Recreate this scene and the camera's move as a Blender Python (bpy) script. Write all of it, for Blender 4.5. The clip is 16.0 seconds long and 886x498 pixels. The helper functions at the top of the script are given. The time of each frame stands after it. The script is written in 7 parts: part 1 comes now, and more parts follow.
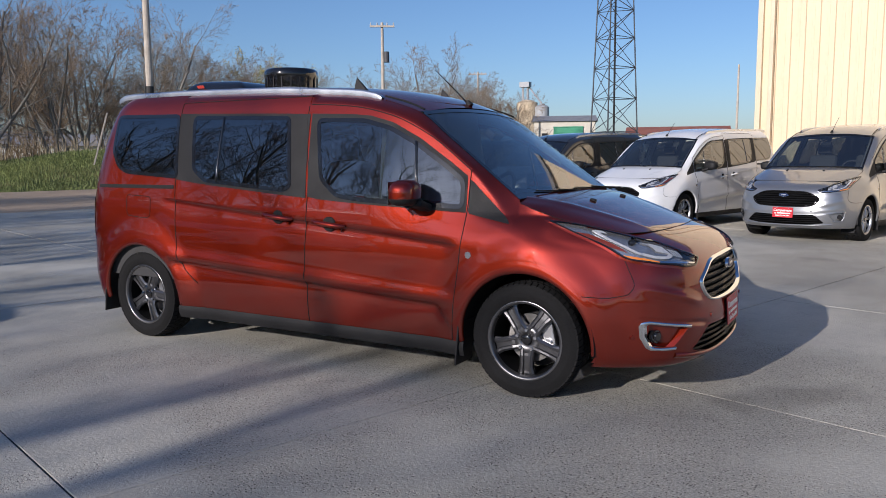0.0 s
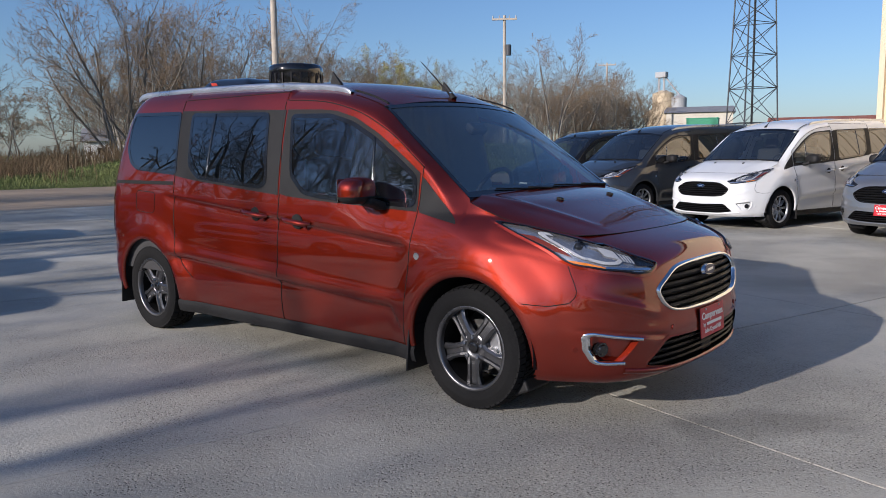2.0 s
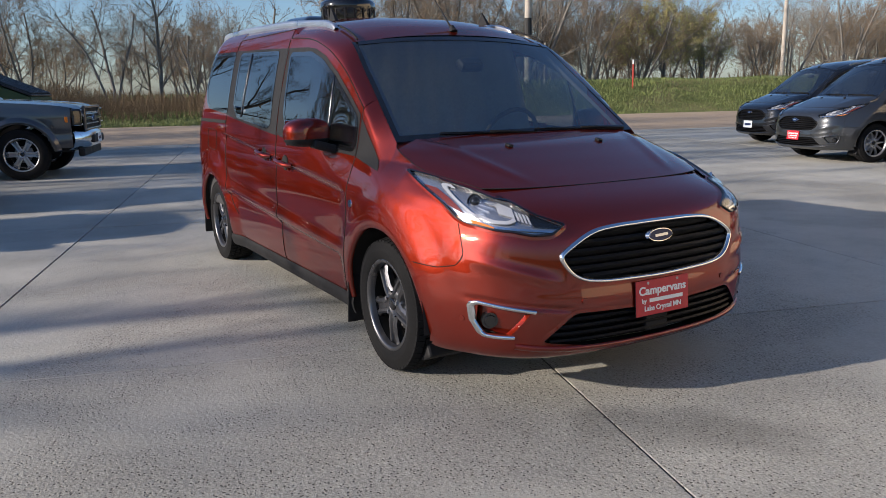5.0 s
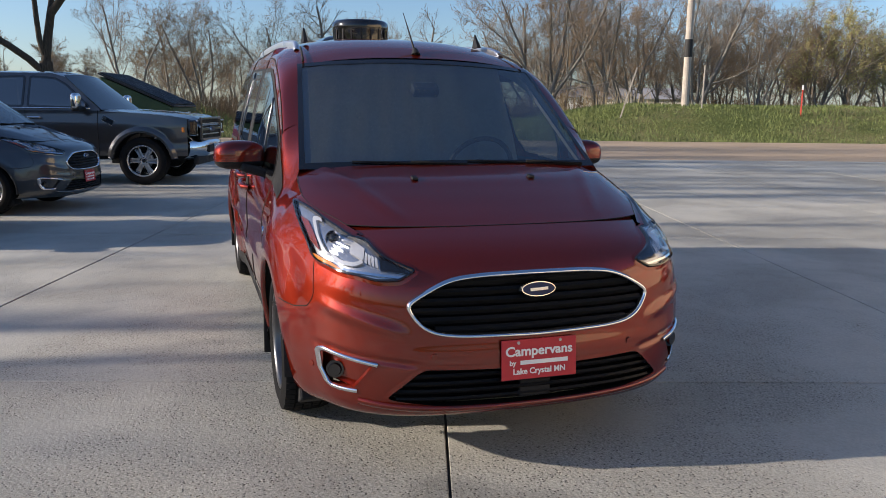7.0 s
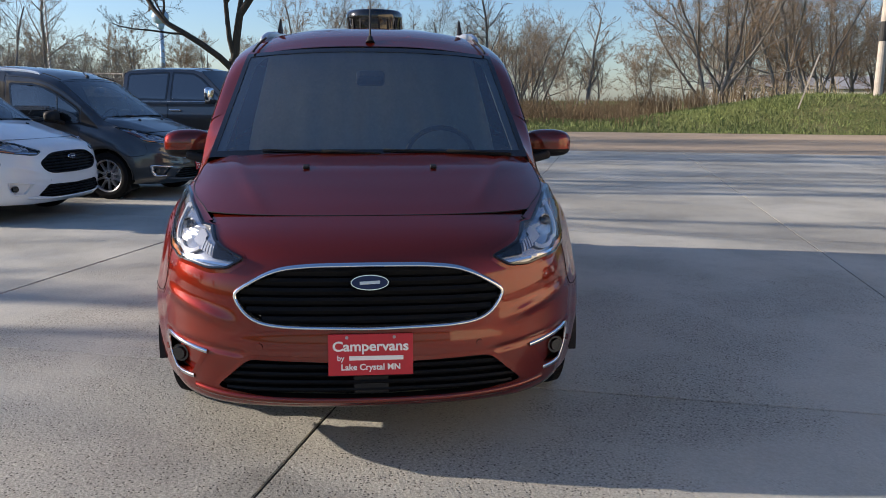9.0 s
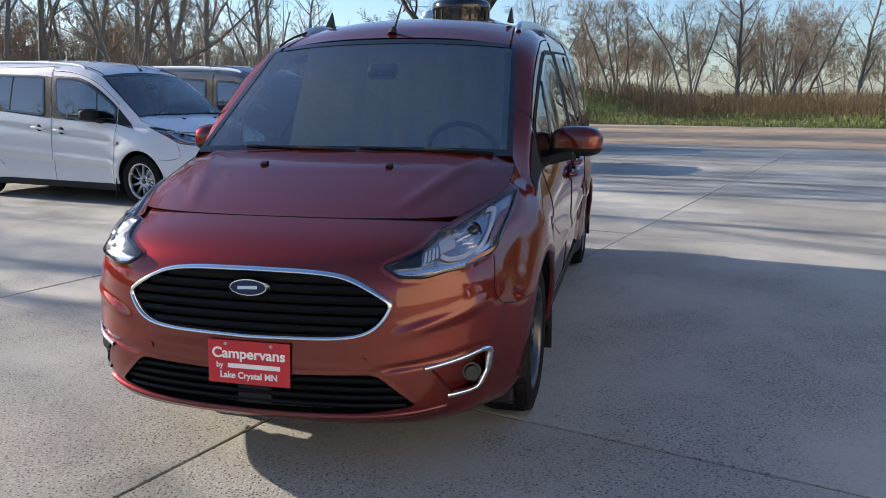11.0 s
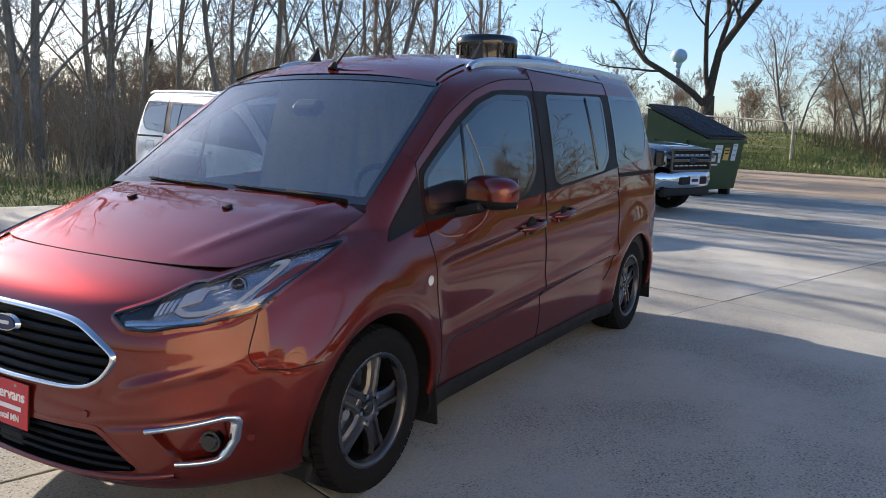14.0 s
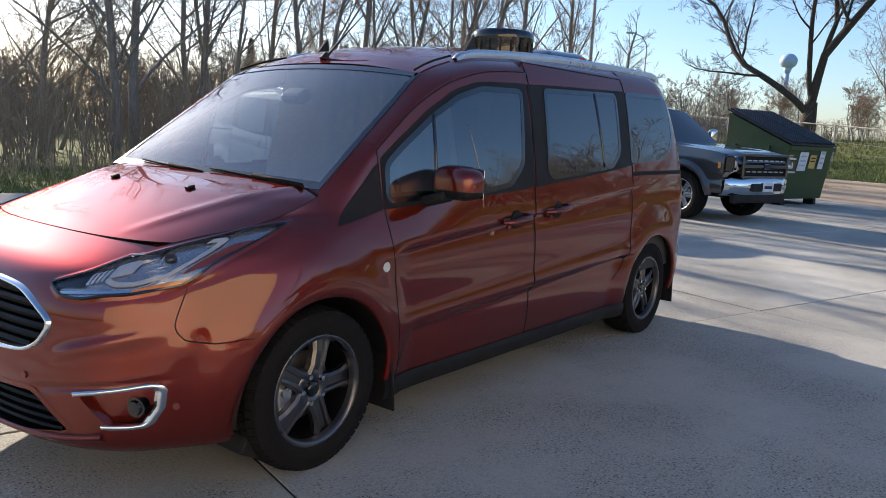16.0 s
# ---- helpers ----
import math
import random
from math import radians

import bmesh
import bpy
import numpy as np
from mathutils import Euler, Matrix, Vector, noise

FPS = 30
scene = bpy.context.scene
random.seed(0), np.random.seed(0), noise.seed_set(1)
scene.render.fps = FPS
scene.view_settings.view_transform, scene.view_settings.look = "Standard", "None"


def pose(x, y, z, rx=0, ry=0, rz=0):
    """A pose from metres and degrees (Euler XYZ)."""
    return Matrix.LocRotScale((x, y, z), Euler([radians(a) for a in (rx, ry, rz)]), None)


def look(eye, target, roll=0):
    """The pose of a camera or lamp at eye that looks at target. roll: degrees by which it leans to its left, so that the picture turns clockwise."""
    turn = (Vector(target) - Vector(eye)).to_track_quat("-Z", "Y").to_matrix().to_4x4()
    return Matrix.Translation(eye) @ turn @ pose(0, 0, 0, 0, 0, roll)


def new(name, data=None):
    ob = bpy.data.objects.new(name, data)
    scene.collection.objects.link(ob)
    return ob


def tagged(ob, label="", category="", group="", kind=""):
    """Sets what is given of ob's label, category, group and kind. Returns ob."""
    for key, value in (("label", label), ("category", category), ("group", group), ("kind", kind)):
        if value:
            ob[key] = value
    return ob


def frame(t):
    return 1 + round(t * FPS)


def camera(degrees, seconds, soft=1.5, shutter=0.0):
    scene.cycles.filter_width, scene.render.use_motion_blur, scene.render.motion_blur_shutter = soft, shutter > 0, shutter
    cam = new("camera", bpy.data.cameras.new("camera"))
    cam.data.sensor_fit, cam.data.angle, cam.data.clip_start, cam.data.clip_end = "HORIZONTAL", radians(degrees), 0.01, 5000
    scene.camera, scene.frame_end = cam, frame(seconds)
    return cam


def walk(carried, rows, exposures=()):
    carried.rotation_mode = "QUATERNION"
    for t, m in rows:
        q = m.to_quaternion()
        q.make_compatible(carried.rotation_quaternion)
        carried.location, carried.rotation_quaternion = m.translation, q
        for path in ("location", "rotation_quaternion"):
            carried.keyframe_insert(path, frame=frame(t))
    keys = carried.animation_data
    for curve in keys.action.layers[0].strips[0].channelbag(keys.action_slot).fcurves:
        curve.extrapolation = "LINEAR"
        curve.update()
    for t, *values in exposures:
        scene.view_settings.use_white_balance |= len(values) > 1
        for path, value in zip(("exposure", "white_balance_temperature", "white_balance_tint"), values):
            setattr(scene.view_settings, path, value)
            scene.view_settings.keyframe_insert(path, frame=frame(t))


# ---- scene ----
cam = camera(59.0, 16.0, 0.9)
PATH = [
    (0, (3.264, -4.676, 1.319), (2.257, -2.965, 1.082), -0.4),
    (0.5, (3.486, -4.534, 1.318), (2.336, -2.914, 1.086), -1.7),
    (1, (3.708, -4.417, 1.327), (2.486, -2.852, 1.093), -1.3),
    (1.5, (3.823, -4.176, 1.311), (2.58, -2.627, 1.07), -0.7),
    (2, (3.951, -3.937, 1.323), (2.671, -2.421, 1.073), -0.7),
    (2.5, (4.17, -3.698, 1.334), (2.832, -2.235, 1.07), -0.7),
    (3, (4.297, -3.449, 1.325), (2.902, -2.045, 1.038), -1.0),
    (3.5, (4.384, -3.182, 1.34), (2.917, -1.854, 1.048), -1.3),
    (4, (4.574, -2.919, 1.33), (2.968, -1.769, 1.016), -2.1),
    (4.2, (4.637, -2.832, 1.321), (3.012, -1.721, 0.969), -2.3),
    (6.3, (4.882, -1.658, 1.336), (3.064, -0.909, 0.971), 0.9),
    (6.5, (4.892, -1.54, 1.345), (3.06, -0.823, 0.983), 0.7),
    (7, (5.02, -1.215, 1.357), (3.147, -0.61, 1.004), 0.6),
    (7.5, (5.086, -0.926, 1.337), (3.202, -0.359, 0.979), 0.6),
    (8, (5.082, -0.609, 1.347), (3.173, -0.131, 0.989), 0.8),
    (8.5, (5.18, -0.259, 1.353), (3.234, 0.026, 0.989), 0.4),
    (9, (5.163, 0.034, 1.343), (3.205, 0.197, 0.969), 0.2),
    (9.5, (5.027, 0.32, 1.344), (3.065, 0.382, 0.959), 0.6),
    (9.7, (5.011, 0.438, 1.344), (3.049, 0.411, 0.957), 0.1),
    (11.8, (4.498, 1.663, 1.329), (2.627, 1.075, 0.936), 1.4),
    (12, (4.422, 1.738, 1.318), (2.558, 1.13, 0.924), 1.8),
    (12.5, (4.229, 1.915, 1.322), (2.407, 1.189, 0.929), 2.2),
    (13, (4.124, 2.162, 1.341), (2.365, 1.296, 0.945), 2.1),
    (13.5, (4.011, 2.383, 1.355), (2.289, 1.435, 0.982), 2.0),
    (14, (3.846, 2.527, 1.383), (2.148, 1.516, 1.076), 1.9),
    (14.5, (3.725, 2.676, 1.39), (2.063, 1.596, 1.119), 1.8),
    (15, (3.641, 2.881, 1.375), (2.044, 1.711, 1.091), 2.7),
    (15.5, (3.582, 2.971, 1.356), (1.997, 1.788, 1.056), 3.1),
    (16, (3.553, 2.989, 1.353), (1.986, 1.787, 1.041), 3.1),
]
walk(cam, [(t, look(eye, target, roll)) for t, eye, target, roll in PATH],
     [(0.0, 0.02, 5750, 16.5), (4.2, 0.30, 6000, 15), (7.0, 0.58, 6300, 14.5), (9.5, 0.70, 6250, 14.5), (12.0, 0.96, 6200, 14), (16.0, 0.96, 6400, 14)])

# ---- daylight ----
SUN_AZ, SUN_EL = -101.3, 20.0
sun_dir = Vector((math.cos(radians(SUN_EL)) * math.cos(radians(SUN_AZ)), math.cos(radians(SUN_EL)) * math.sin(radians(SUN_AZ)), math.sin(radians(SUN_EL))))
world = bpy.data.worlds.new("sky")
scene.world = world
world.use_nodes = True
wt = world.node_tree
wt.nodes.clear()
sky = wt.nodes.new("ShaderNodeTexSky")
sky.sky_type, sky.sun_disc = "NISHITA", False
sky.sun_elevation, sky.sun_rotation = radians(SUN_EL), radians(90 - SUN_AZ)
sky.air_density, sky.dust_density, sky.ozone_density = 1.0, 0.7, 4.2
wbg = wt.nodes.new("ShaderNodeBackground")
wbg.inputs["Strength"].default_value = 0.105
wout = wt.nodes.new("ShaderNodeOutputWorld")
wt.links.new(sky.outputs[0], wbg.inputs[0])
wt.links.new(wbg.outputs[0], wout.inputs[0])
sun_data = bpy.data.lights.new("sun", "SUN")
sun_data.energy, sun_data.angle, sun_data.color = 5.0, radians(0.55), (1.0, 0.875, 0.70)
sun = new("sun", sun_data)
sun.matrix_world = look(sun_dir * 100, (0, 0, 0))


# ---- materials ----
def material(name, base=(0.5, 0.5, 0.5), rough=0.5, metal=0.0, coat=0.0, spec=0.5):
    m = bpy.data.materials.new(name)
    m.use_nodes = True
    b = m.node_tree.nodes["Principled BSDF"]
    b.inputs["Base Color"].default_value = (*base, 1)
    b.inputs["Roughness"].default_value = rough
    b.inputs["Metallic"].default_value = metal
    b.inputs["Coat Weight"].default_value = coat
    b.inputs["Coat Roughness"].default_value = 0.02
    b.inputs["Specular IOR Level"].default_value = spec
    return m


def node(m, kind, **inputs):
    n = m.node_tree.nodes.new(kind)
    for k, v in inputs.items():
        n.inputs[k.replace("_", " ")].default_value = v
    return n


def link(m, a, b):
    m.node_tree.links.new(a, b)


def bsdf(m):
    return m.node_tree.nodes["Principled BSDF"]


def coords(m, scale=(1, 1, 1), space="Object"):
    t = node(m, "ShaderNodeTexCoord")
    mp = node(m, "ShaderNodeMapping")
    mp.inputs["Scale"].default_value = scale
    link(m, t.outputs[space], mp.inputs["Vector"])
    return mp.outputs["Vector"]


def noise_of(m, vec, scale, detail=4.0, rough=0.55, distortion=0.0):
    n = node(m, "ShaderNodeTexNoise", Scale=scale, Detail=detail, Roughness=rough, Distortion=distortion)
    link(m, vec, n.inputs["Vector"])
    return n.outputs["Fac"]


def ramp(m, fac, *stops):
    r = node(m, "ShaderNodeValToRGB")
    els = r.color_ramp.elements
    while len(els) < len(stops):
        els.new(0.5)
    for e, (p, c) in zip(els, stops):
        e.position = p
        e.color = (*c, 1) if len(c) == 3 else c
    link(m, fac, r.inputs["Fac"])
    return r.outputs["Color"]


def grey(v):
    return (v, v, v)


def mix(m, kind, fac, a, b):
    n = node(m, "ShaderNodeMix")
    n.data_type, n.blend_type = "RGBA", kind
    for s, v in ((n.inputs[0], fac), (n.inputs[6], a), (n.inputs[7], b)):
        if isinstance(v, bpy.types.NodeSocket):
            link(m, v, s)
        else:
            s.default_value = v if isinstance(v, (int, float)) else (*v, 1)
    return n.outputs[2]


def bump(m, height, strength=0.3, distance=0.01, also=None):
    b = node(m, "ShaderNodeBump", Strength=strength, Distance=distance)
    link(m, height, b.inputs["Height"])
    if also is not None:
        link(m, also, b.inputs["Normal"])
    link(m, b.outputs["Normal"], bsdf(m).inputs["Normal"])
    return b.outputs["Normal"]


def mottled(name, base, rough=0.6, amount=0.25, scale=6.0, fine=60.0, metal=0.0, relief=0.15, spec=0.5):
    """A surface with variation at two scales and a fine relief."""
    m = material(name, base, rough, metal, spec=spec)
    v = coords(m)
    big, small = noise_of(m, v, scale, 5), noise_of(m, v, fine, 3)
    c = mix(m, "MULTIPLY", 1.0, base, ramp(m, big, (0.3, grey(1 - amount)), (0.7, grey(1 + amount))))
    c = mix(m, "MULTIPLY", 1.0, c, ramp(m, small, (0.3, grey(1 - amount * 0.6)), (0.7, grey(1 + amount * 0.6))))
    link(m, c, bsdf(m).inputs["Base Color"])
    link(m, ramp(m, big, (0.3, grey(max(0, rough - 0.1))), (0.7, grey(min(1, rough + 0.1)))), bsdf(m).inputs["Roughness"])
    if relief:
        bump(m, small, relief, 0.004)
    return m


def concrete():
    m = material("concrete", (0.4, 0.38, 0.35), 0.85)
    v = coords(m, space="Object")
    w = node(m, "ShaderNodeNewGeometry").outputs["Position"]
    info = node(m, "ShaderNodeObjectInfo")
    big = noise_of(m, w, 0.35, 6, 0.6)
    mid = noise_of(m, w, 2.2, 6, 0.65)
    fine = noise_of(m, w, 45, 4, 0.7)
    c = ramp(m, big, (0.3, (0.415, 0.40, 0.345)), (0.7, (0.53, 0.515, 0.455)))
    c = mix(m, "MULTIPLY", 1.0, c, ramp(m, mid, (0.25, grey(0.82)), (0.75, grey(1.1))))
    c = mix(m, "MULTIPLY", 1.0, c, ramp(m, info.outputs["Random"], (0.0, grey(0.9)), (1.0, grey(1.08))))
    # dark bits of aggregate, thicker in worn patches
    wear = ramp(m, noise_of(m, w, 0.55, 5, 0.65), (0.44, grey(0.06)), (0.54, grey(1)))
    stones = node(m, "ShaderNodeTexVoronoi", Scale=62.0)
    link(m, w, stones.inputs["Vector"])
    pick = node(m, "ShaderNodeSeparateColor")
    link(m, stones.outputs["Color"], pick.inputs[0])
    pits = mix(m, "MULTIPLY", 1.0, ramp(m, stones.outputs["Distance"], (0.16, grey(1.0)), (0.34, grey(0.0))), ramp(m, pick.outputs[0], (0.34, grey(0)), (0.42, grey(1))))
    pits = mix(m, "MULTIPLY", 1.0, pits, wear)
    c = mix(m, "MULTIPLY", 1.0, c, ramp(m, fine, (0.3, grey(0.90)), (0.7, grey(1.08))))
    rough_part = mix(m, "MULTIPLY", 1.0, c, ramp(m, noise_of(m, w, 90, 3, 0.7), (0.3, grey(0.46)), (0.7, grey(1.04))))
    c = mix(m, "MIX", wear, c, rough_part)
    c = mix(m, "MIX", pits, c, (0.085, 0.074, 0.064))
    # oily stains
    stain = ramp(m, noise_of(m, w, 0.55, 3, 0.5, 0.6), (0.66, grey(1)), (0.74, grey(0.7)))
    c = mix(m, "MULTIPLY", 1.0, c, stain)
    link(m, c, bsdf(m).inputs["Base Color"])
    h = mix(m, "SUBTRACT", 1.0, fine, pits)
    bump(m, h, 0.7, 0.007)
    return m


def road_tan():
    m = material("tan_road", (0.36, 0.27, 0.19), 0.9)
    w = node(m, "ShaderNodeNewGeometry").outputs["Position"]
    c = ramp(m, noise_of(m, w, 0.5, 6), (0.3, (0.37, 0.27, 0.175)), (0.7, (0.47, 0.35, 0.235)))
    c = mix(m, "MULTIPLY", 1.0, c, ramp(m, noise_of(m, w, 25, 4), (0.3, grey(0.85)), (0.7, grey(1.1))))
    link(m, c, bsdf(m).inputs["Base Color"])
    bump(m, noise_of(m, w, 60, 3), 0.4, 0.006)
    return m


def grass_ground():
    m = material("grass_ground", (0.1, 0.14, 0.04), 0.95, spec=0.2)
    w = node(m, "ShaderNodeNewGeometry").outputs["Position"]
    c = ramp(m, noise_of(m, w, 0.22, 6, 0.6), (0.3, (0.105, 0.13, 0.033)), (0.5, (0.15, 0.165, 0.05)), (0.72, (0.24, 0.205, 0.095)))
    c = mix(m, "MULTIPLY", 1.0, c, ramp(m, noise_of(m, w, 9, 5, 0.7), (0.25, grey(0.55)), (0.7, grey(1.25))))
    link(m, c, bsdf(m).inputs["Base Color"])
    bump(m, noise_of(m, w, 14, 5, 0.7), 0.9, 0.06)
    return m


def bark(name, a, b):
    m = material(name, a, 0.95, spec=0.15)
    v = coords(m, (1, 1, 0.25))
    f = noise_of(m, v, 14, 5, 0.7)
    link(m, ramp(m, f, (0.3, a), (0.7, b)), bsdf(m).inputs["Base Color"])
    bump(m, f, 0.6, 0.02)
    return m


M_CONCRETE, M_ROAD, M_GRASS = concrete(), road_tan(), grass_ground()
M_BARK = bark("bark_dark", (0.15, 0.138, 0.122), (0.29, 0.27, 0.24))
M_BARK_OLD = bark("bark_old", (0.045, 0.037, 0.030), (0.11, 0.095, 0.08))
M_TWIG = bark("twig_brown", (0.17, 0.125, 0.083), (0.34, 0.25, 0.168))
M_TWIG_GREY = bark("twig_grey", (0.185, 0.155, 0.12), (0.35, 0.298, 0.232))
M_BRUSH = bark("dry_brush", (0.12, 0.085, 0.05), (0.25, 0.18, 0.11))
M_BUD = mottled("spring_buds", (0.34, 0.31, 0.12), 0.8, 0.3, 3, 20, relief=0)
M_BUD_RED = mottled("reddish_buds", (0.25, 0.18, 0.12), 0.8, 0.3, 3, 20, relief=0)
M_BLADE = mottled("grass_blade", (0.135, 0.165, 0.05), 0.8, 0.4, 0.8, 9, relief=0)
M_STEEL = mottled("galvanised_steel", (0.42, 0.43, 0.45), 0.45, 0.15, 5, 50, 0.8)
M_POLE = mottled("weathered_pole", (0.44, 0.39, 0.33), 0.9, 0.2, 2, 30, relief=0.3)
M_BLACK = mottled("black_plastic", (0.014, 0.014, 0.015), 0.6, 0.15, 8, 90, spec=0.3)
M_CREAM = mottled("cream_sheet_metal", (0.70, 0.58, 0.40), 0.5, 0.05, 0.8, 12, relief=0.05)
M_CREAM_TRIM = mottled("cream_trim", (0.66, 0.55, 0.39), 0.5, 0.05, 2, 20, relief=0)
M_DARK_STEEL = mottled("dark_tower_steel", (0.07, 0.075, 0.085), 0.6, 0.15, 2, 20, 0.3)
M_SILO = mottled("tan_silo_concrete", (0.55, 0.45, 0.32), 0.9, 0.12, 0.3, 4)
M_SILO_GREY = mottled("grey_silo_steel", (0.35, 0.36, 0.38), 0.6, 0.12, 0.3, 4)
M_SHED = mottled("pale_shed_sheet", (0.58, 0.54, 0.46), 0.7, 0.1, 1, 8)
M_ROOF_RED = mottled("red_brown_roof", (0.26, 0.10, 0.07), 0.8, 0.15, 1, 8)
M_ROOF_GREY = mottled("grey_roof", (0.25, 0.25, 0.26), 0.8, 0.15, 1, 8)
M_GREEN_BOX = mottled("green_container_paint", (0.05, 0.28, 0.16), 0.6, 0.15, 1, 8)
M_WATER_TANK = mottled("pale_blue_tank_paint", (0.36, 0.50, 0.66), 0.5, 0.08, 0.2, 3)
M_WHITE = mottled("white_paint", (0.75, 0.75, 0.74), 0.5, 0.06, 3, 30)
M_RED_POST = mottled("red_marker_paint", (0.55, 0.06, 0.04), 0.6, 0.1, 5, 50)
M_BANDBLACK = mottled("black_band", (0.02, 0.02, 0.02), 0.7, 0.1, 5, 50)
M_REED = bark("pale_reed", (0.30, 0.24, 0.15), (0.48, 0.40, 0.27))
M_DUMP = mottled("dark_green_steel", (0.040, 0.075, 0.030), 0.55, 0.2, 3, 30, 0.2)
M_LID = mottled("black_plastic_lid", (0.020, 0.021, 0.024), 0.4, 0.15, 4, 40)
M_STICKER = mottled("white_sticker", (0.70, 0.74, 0.75), 0.5, 0.06, 8, 60, relief=0)
M_STICKER_Y = mottled("yellow_sticker", (0.60, 0.42, 0.12), 0.5, 0.06, 8, 60, relief=0)
M_NEEDLE = mottled("spruce_needles", (0.035, 0.06, 0.035), 0.8, 0.3, 2, 20, relief=0)

# ---- helpers for building ----
LOT = radians(-16.5)  # the lot's grid is turned against the van
LC, LS = math.cos(LOT), math.sin(LOT)


def lot(e, n, z=0.0):
    """A place in the world from metres east and north along the lot's joints."""
    return Vector((e * LC - n * LS, e * LS + n * LC, z))


def lot_pose(e, n, z=0.0, turn=0.0):
    return Matrix.Translation(lot(e, n, z)) @ Matrix.Rotation(LOT + radians(turn), 4, "Z")


def mesh_of(name, verts, faces, mat, smooth=False):
    me = bpy.data.meshes.new(name)
    me.from_pydata([tuple(v) for v in verts], [], [tuple(f) for f in faces])
    me.materials.append(mat)
    if smooth:
        me.polygons.foreach_set("use_smooth", [True] * len(me.polygons))
    me.update()
    return me


def put(name, me, parent=None, m=None, label=""):
    ob = new(name, me)
    if parent is not None:
        ob.parent = parent
    if m is not None:
        ob.matrix_basis = m
    if label:
        ob["label"] = label
    return ob


def part(name, bm, mat, parent, label="", smooth=False):
    """Links a bmesh as one mesh object under a thing or a part."""
    me = bpy.data.meshes.new(name)
    if smooth:
        for f in bm.faces:
            f.smooth = True
    bm.to_mesh(me)
    bm.free()
    me.materials.append(mat)
    return put(name, me, parent, None, label)


def thing(name, m, label, category, group="", kind=""):
    ob = new(name)
    ob.empty_display_size = 0.2
    ob.matrix_basis = m
    return tagged(ob, label, category, group, kind)


def box(bm, size, m=None, bevel=0.0, seg=2):
    """Adds a box, bevelled, centred on m."""
    r = bmesh.ops.create_cube(bm, size=1.0)
    vs = r["verts"]
    bmesh.ops.scale(bm, vec=size, verts=vs)
    if bevel:
        es = list({e for v in vs for e in v.link_edges})
        r = bmesh.ops.bevel(bm, geom=es, offset=bevel, segments=seg, affect="EDGES", profile=0.5)
        vs = list({v for f in r["faces"] for v in f.verts} | {v for v in vs if v.is_valid})
    if m is not None:
        bmesh.ops.transform(bm, matrix=m, verts=vs)
    return vs


def cyl(bm, r1, r2, depth, m=None, seg=16, caps=True):
    r = bmesh.ops.create_cone(bm, cap_ends=caps, segments=seg, radius1=r1, radius2=r2, depth=depth)
    if m is not None:
        bmesh.ops.transform(bm, matrix=m, verts=r["verts"])
    return r["verts"]


def rod(bm, a, b, r, seg=6, r2=None):
    a, b = Vector(a), Vector(b)
    d = b - a
    m = Matrix.Translation((a + b) / 2) @ d.to_track_quat("Z", "Y").to_matrix().to_4x4()
    return cyl(bm, r, r if r2 is None else r2, d.length, m, seg)


def bm_new():
    return bmesh.new()


# ---- ground, pavement, road ----
EDGE_W, GRASS_W, EDGE_S, EDGE_N, EDGE_E = -16.8, -30.0, -9.4, 32.0, 45.0


def smoothstep(a, b, x):
    t = np.clip((x - a) / (b - a), 0, 1)
    return t * t * (3 - 2 * t)


def ground_z(e, n):
    """The lie of the land: flat under the lot, a low bank beyond the road, a dip in it, woods behind."""
    e, n = np.asarray(e, float), np.asarray(n, float)
    bank = 0.35 + 1.35 * np.maximum(smoothstep(1.0, 12.0, n), smoothstep(-7.0, -15.0, n))
    west = bank * smoothstep(GRASS_W, GRASS_W - 8.5, e) * (1 - 0.55 * smoothstep(-41.0, -52.0, e))
    south = -0.25 * smoothstep(EDGE_S - 1.0, EDGE_S - 9.0, n) * smoothstep(GRASS_W, EDGE_W, e)
    bumps = 0.05 * np.sin(e * 0.9 + n * 0.35) * np.cos(n * 0.62 - e * 0.2)
    out = np.maximum(smoothstep(GRASS_W - 0.5, GRASS_W - 4, e), smoothstep(EDGE_S - 0.5, EDGE_S - 4, n))
    return west + south * (1 - smoothstep(GRASS_W, GRASS_W - 8, e)) + bumps * out - 0.07


def ground_height(e, n):
    return float(ground_z(e, n))


def axis_steps(lo, hi, step):
    inner = np.arange(lo, hi + step * 0.5, step)
    far = np.array([6, 16, 34, 70, 140, 280, 560, 1100, 2200.0])
    return np.concatenate([lo - far[::-1], inner, hi + far])


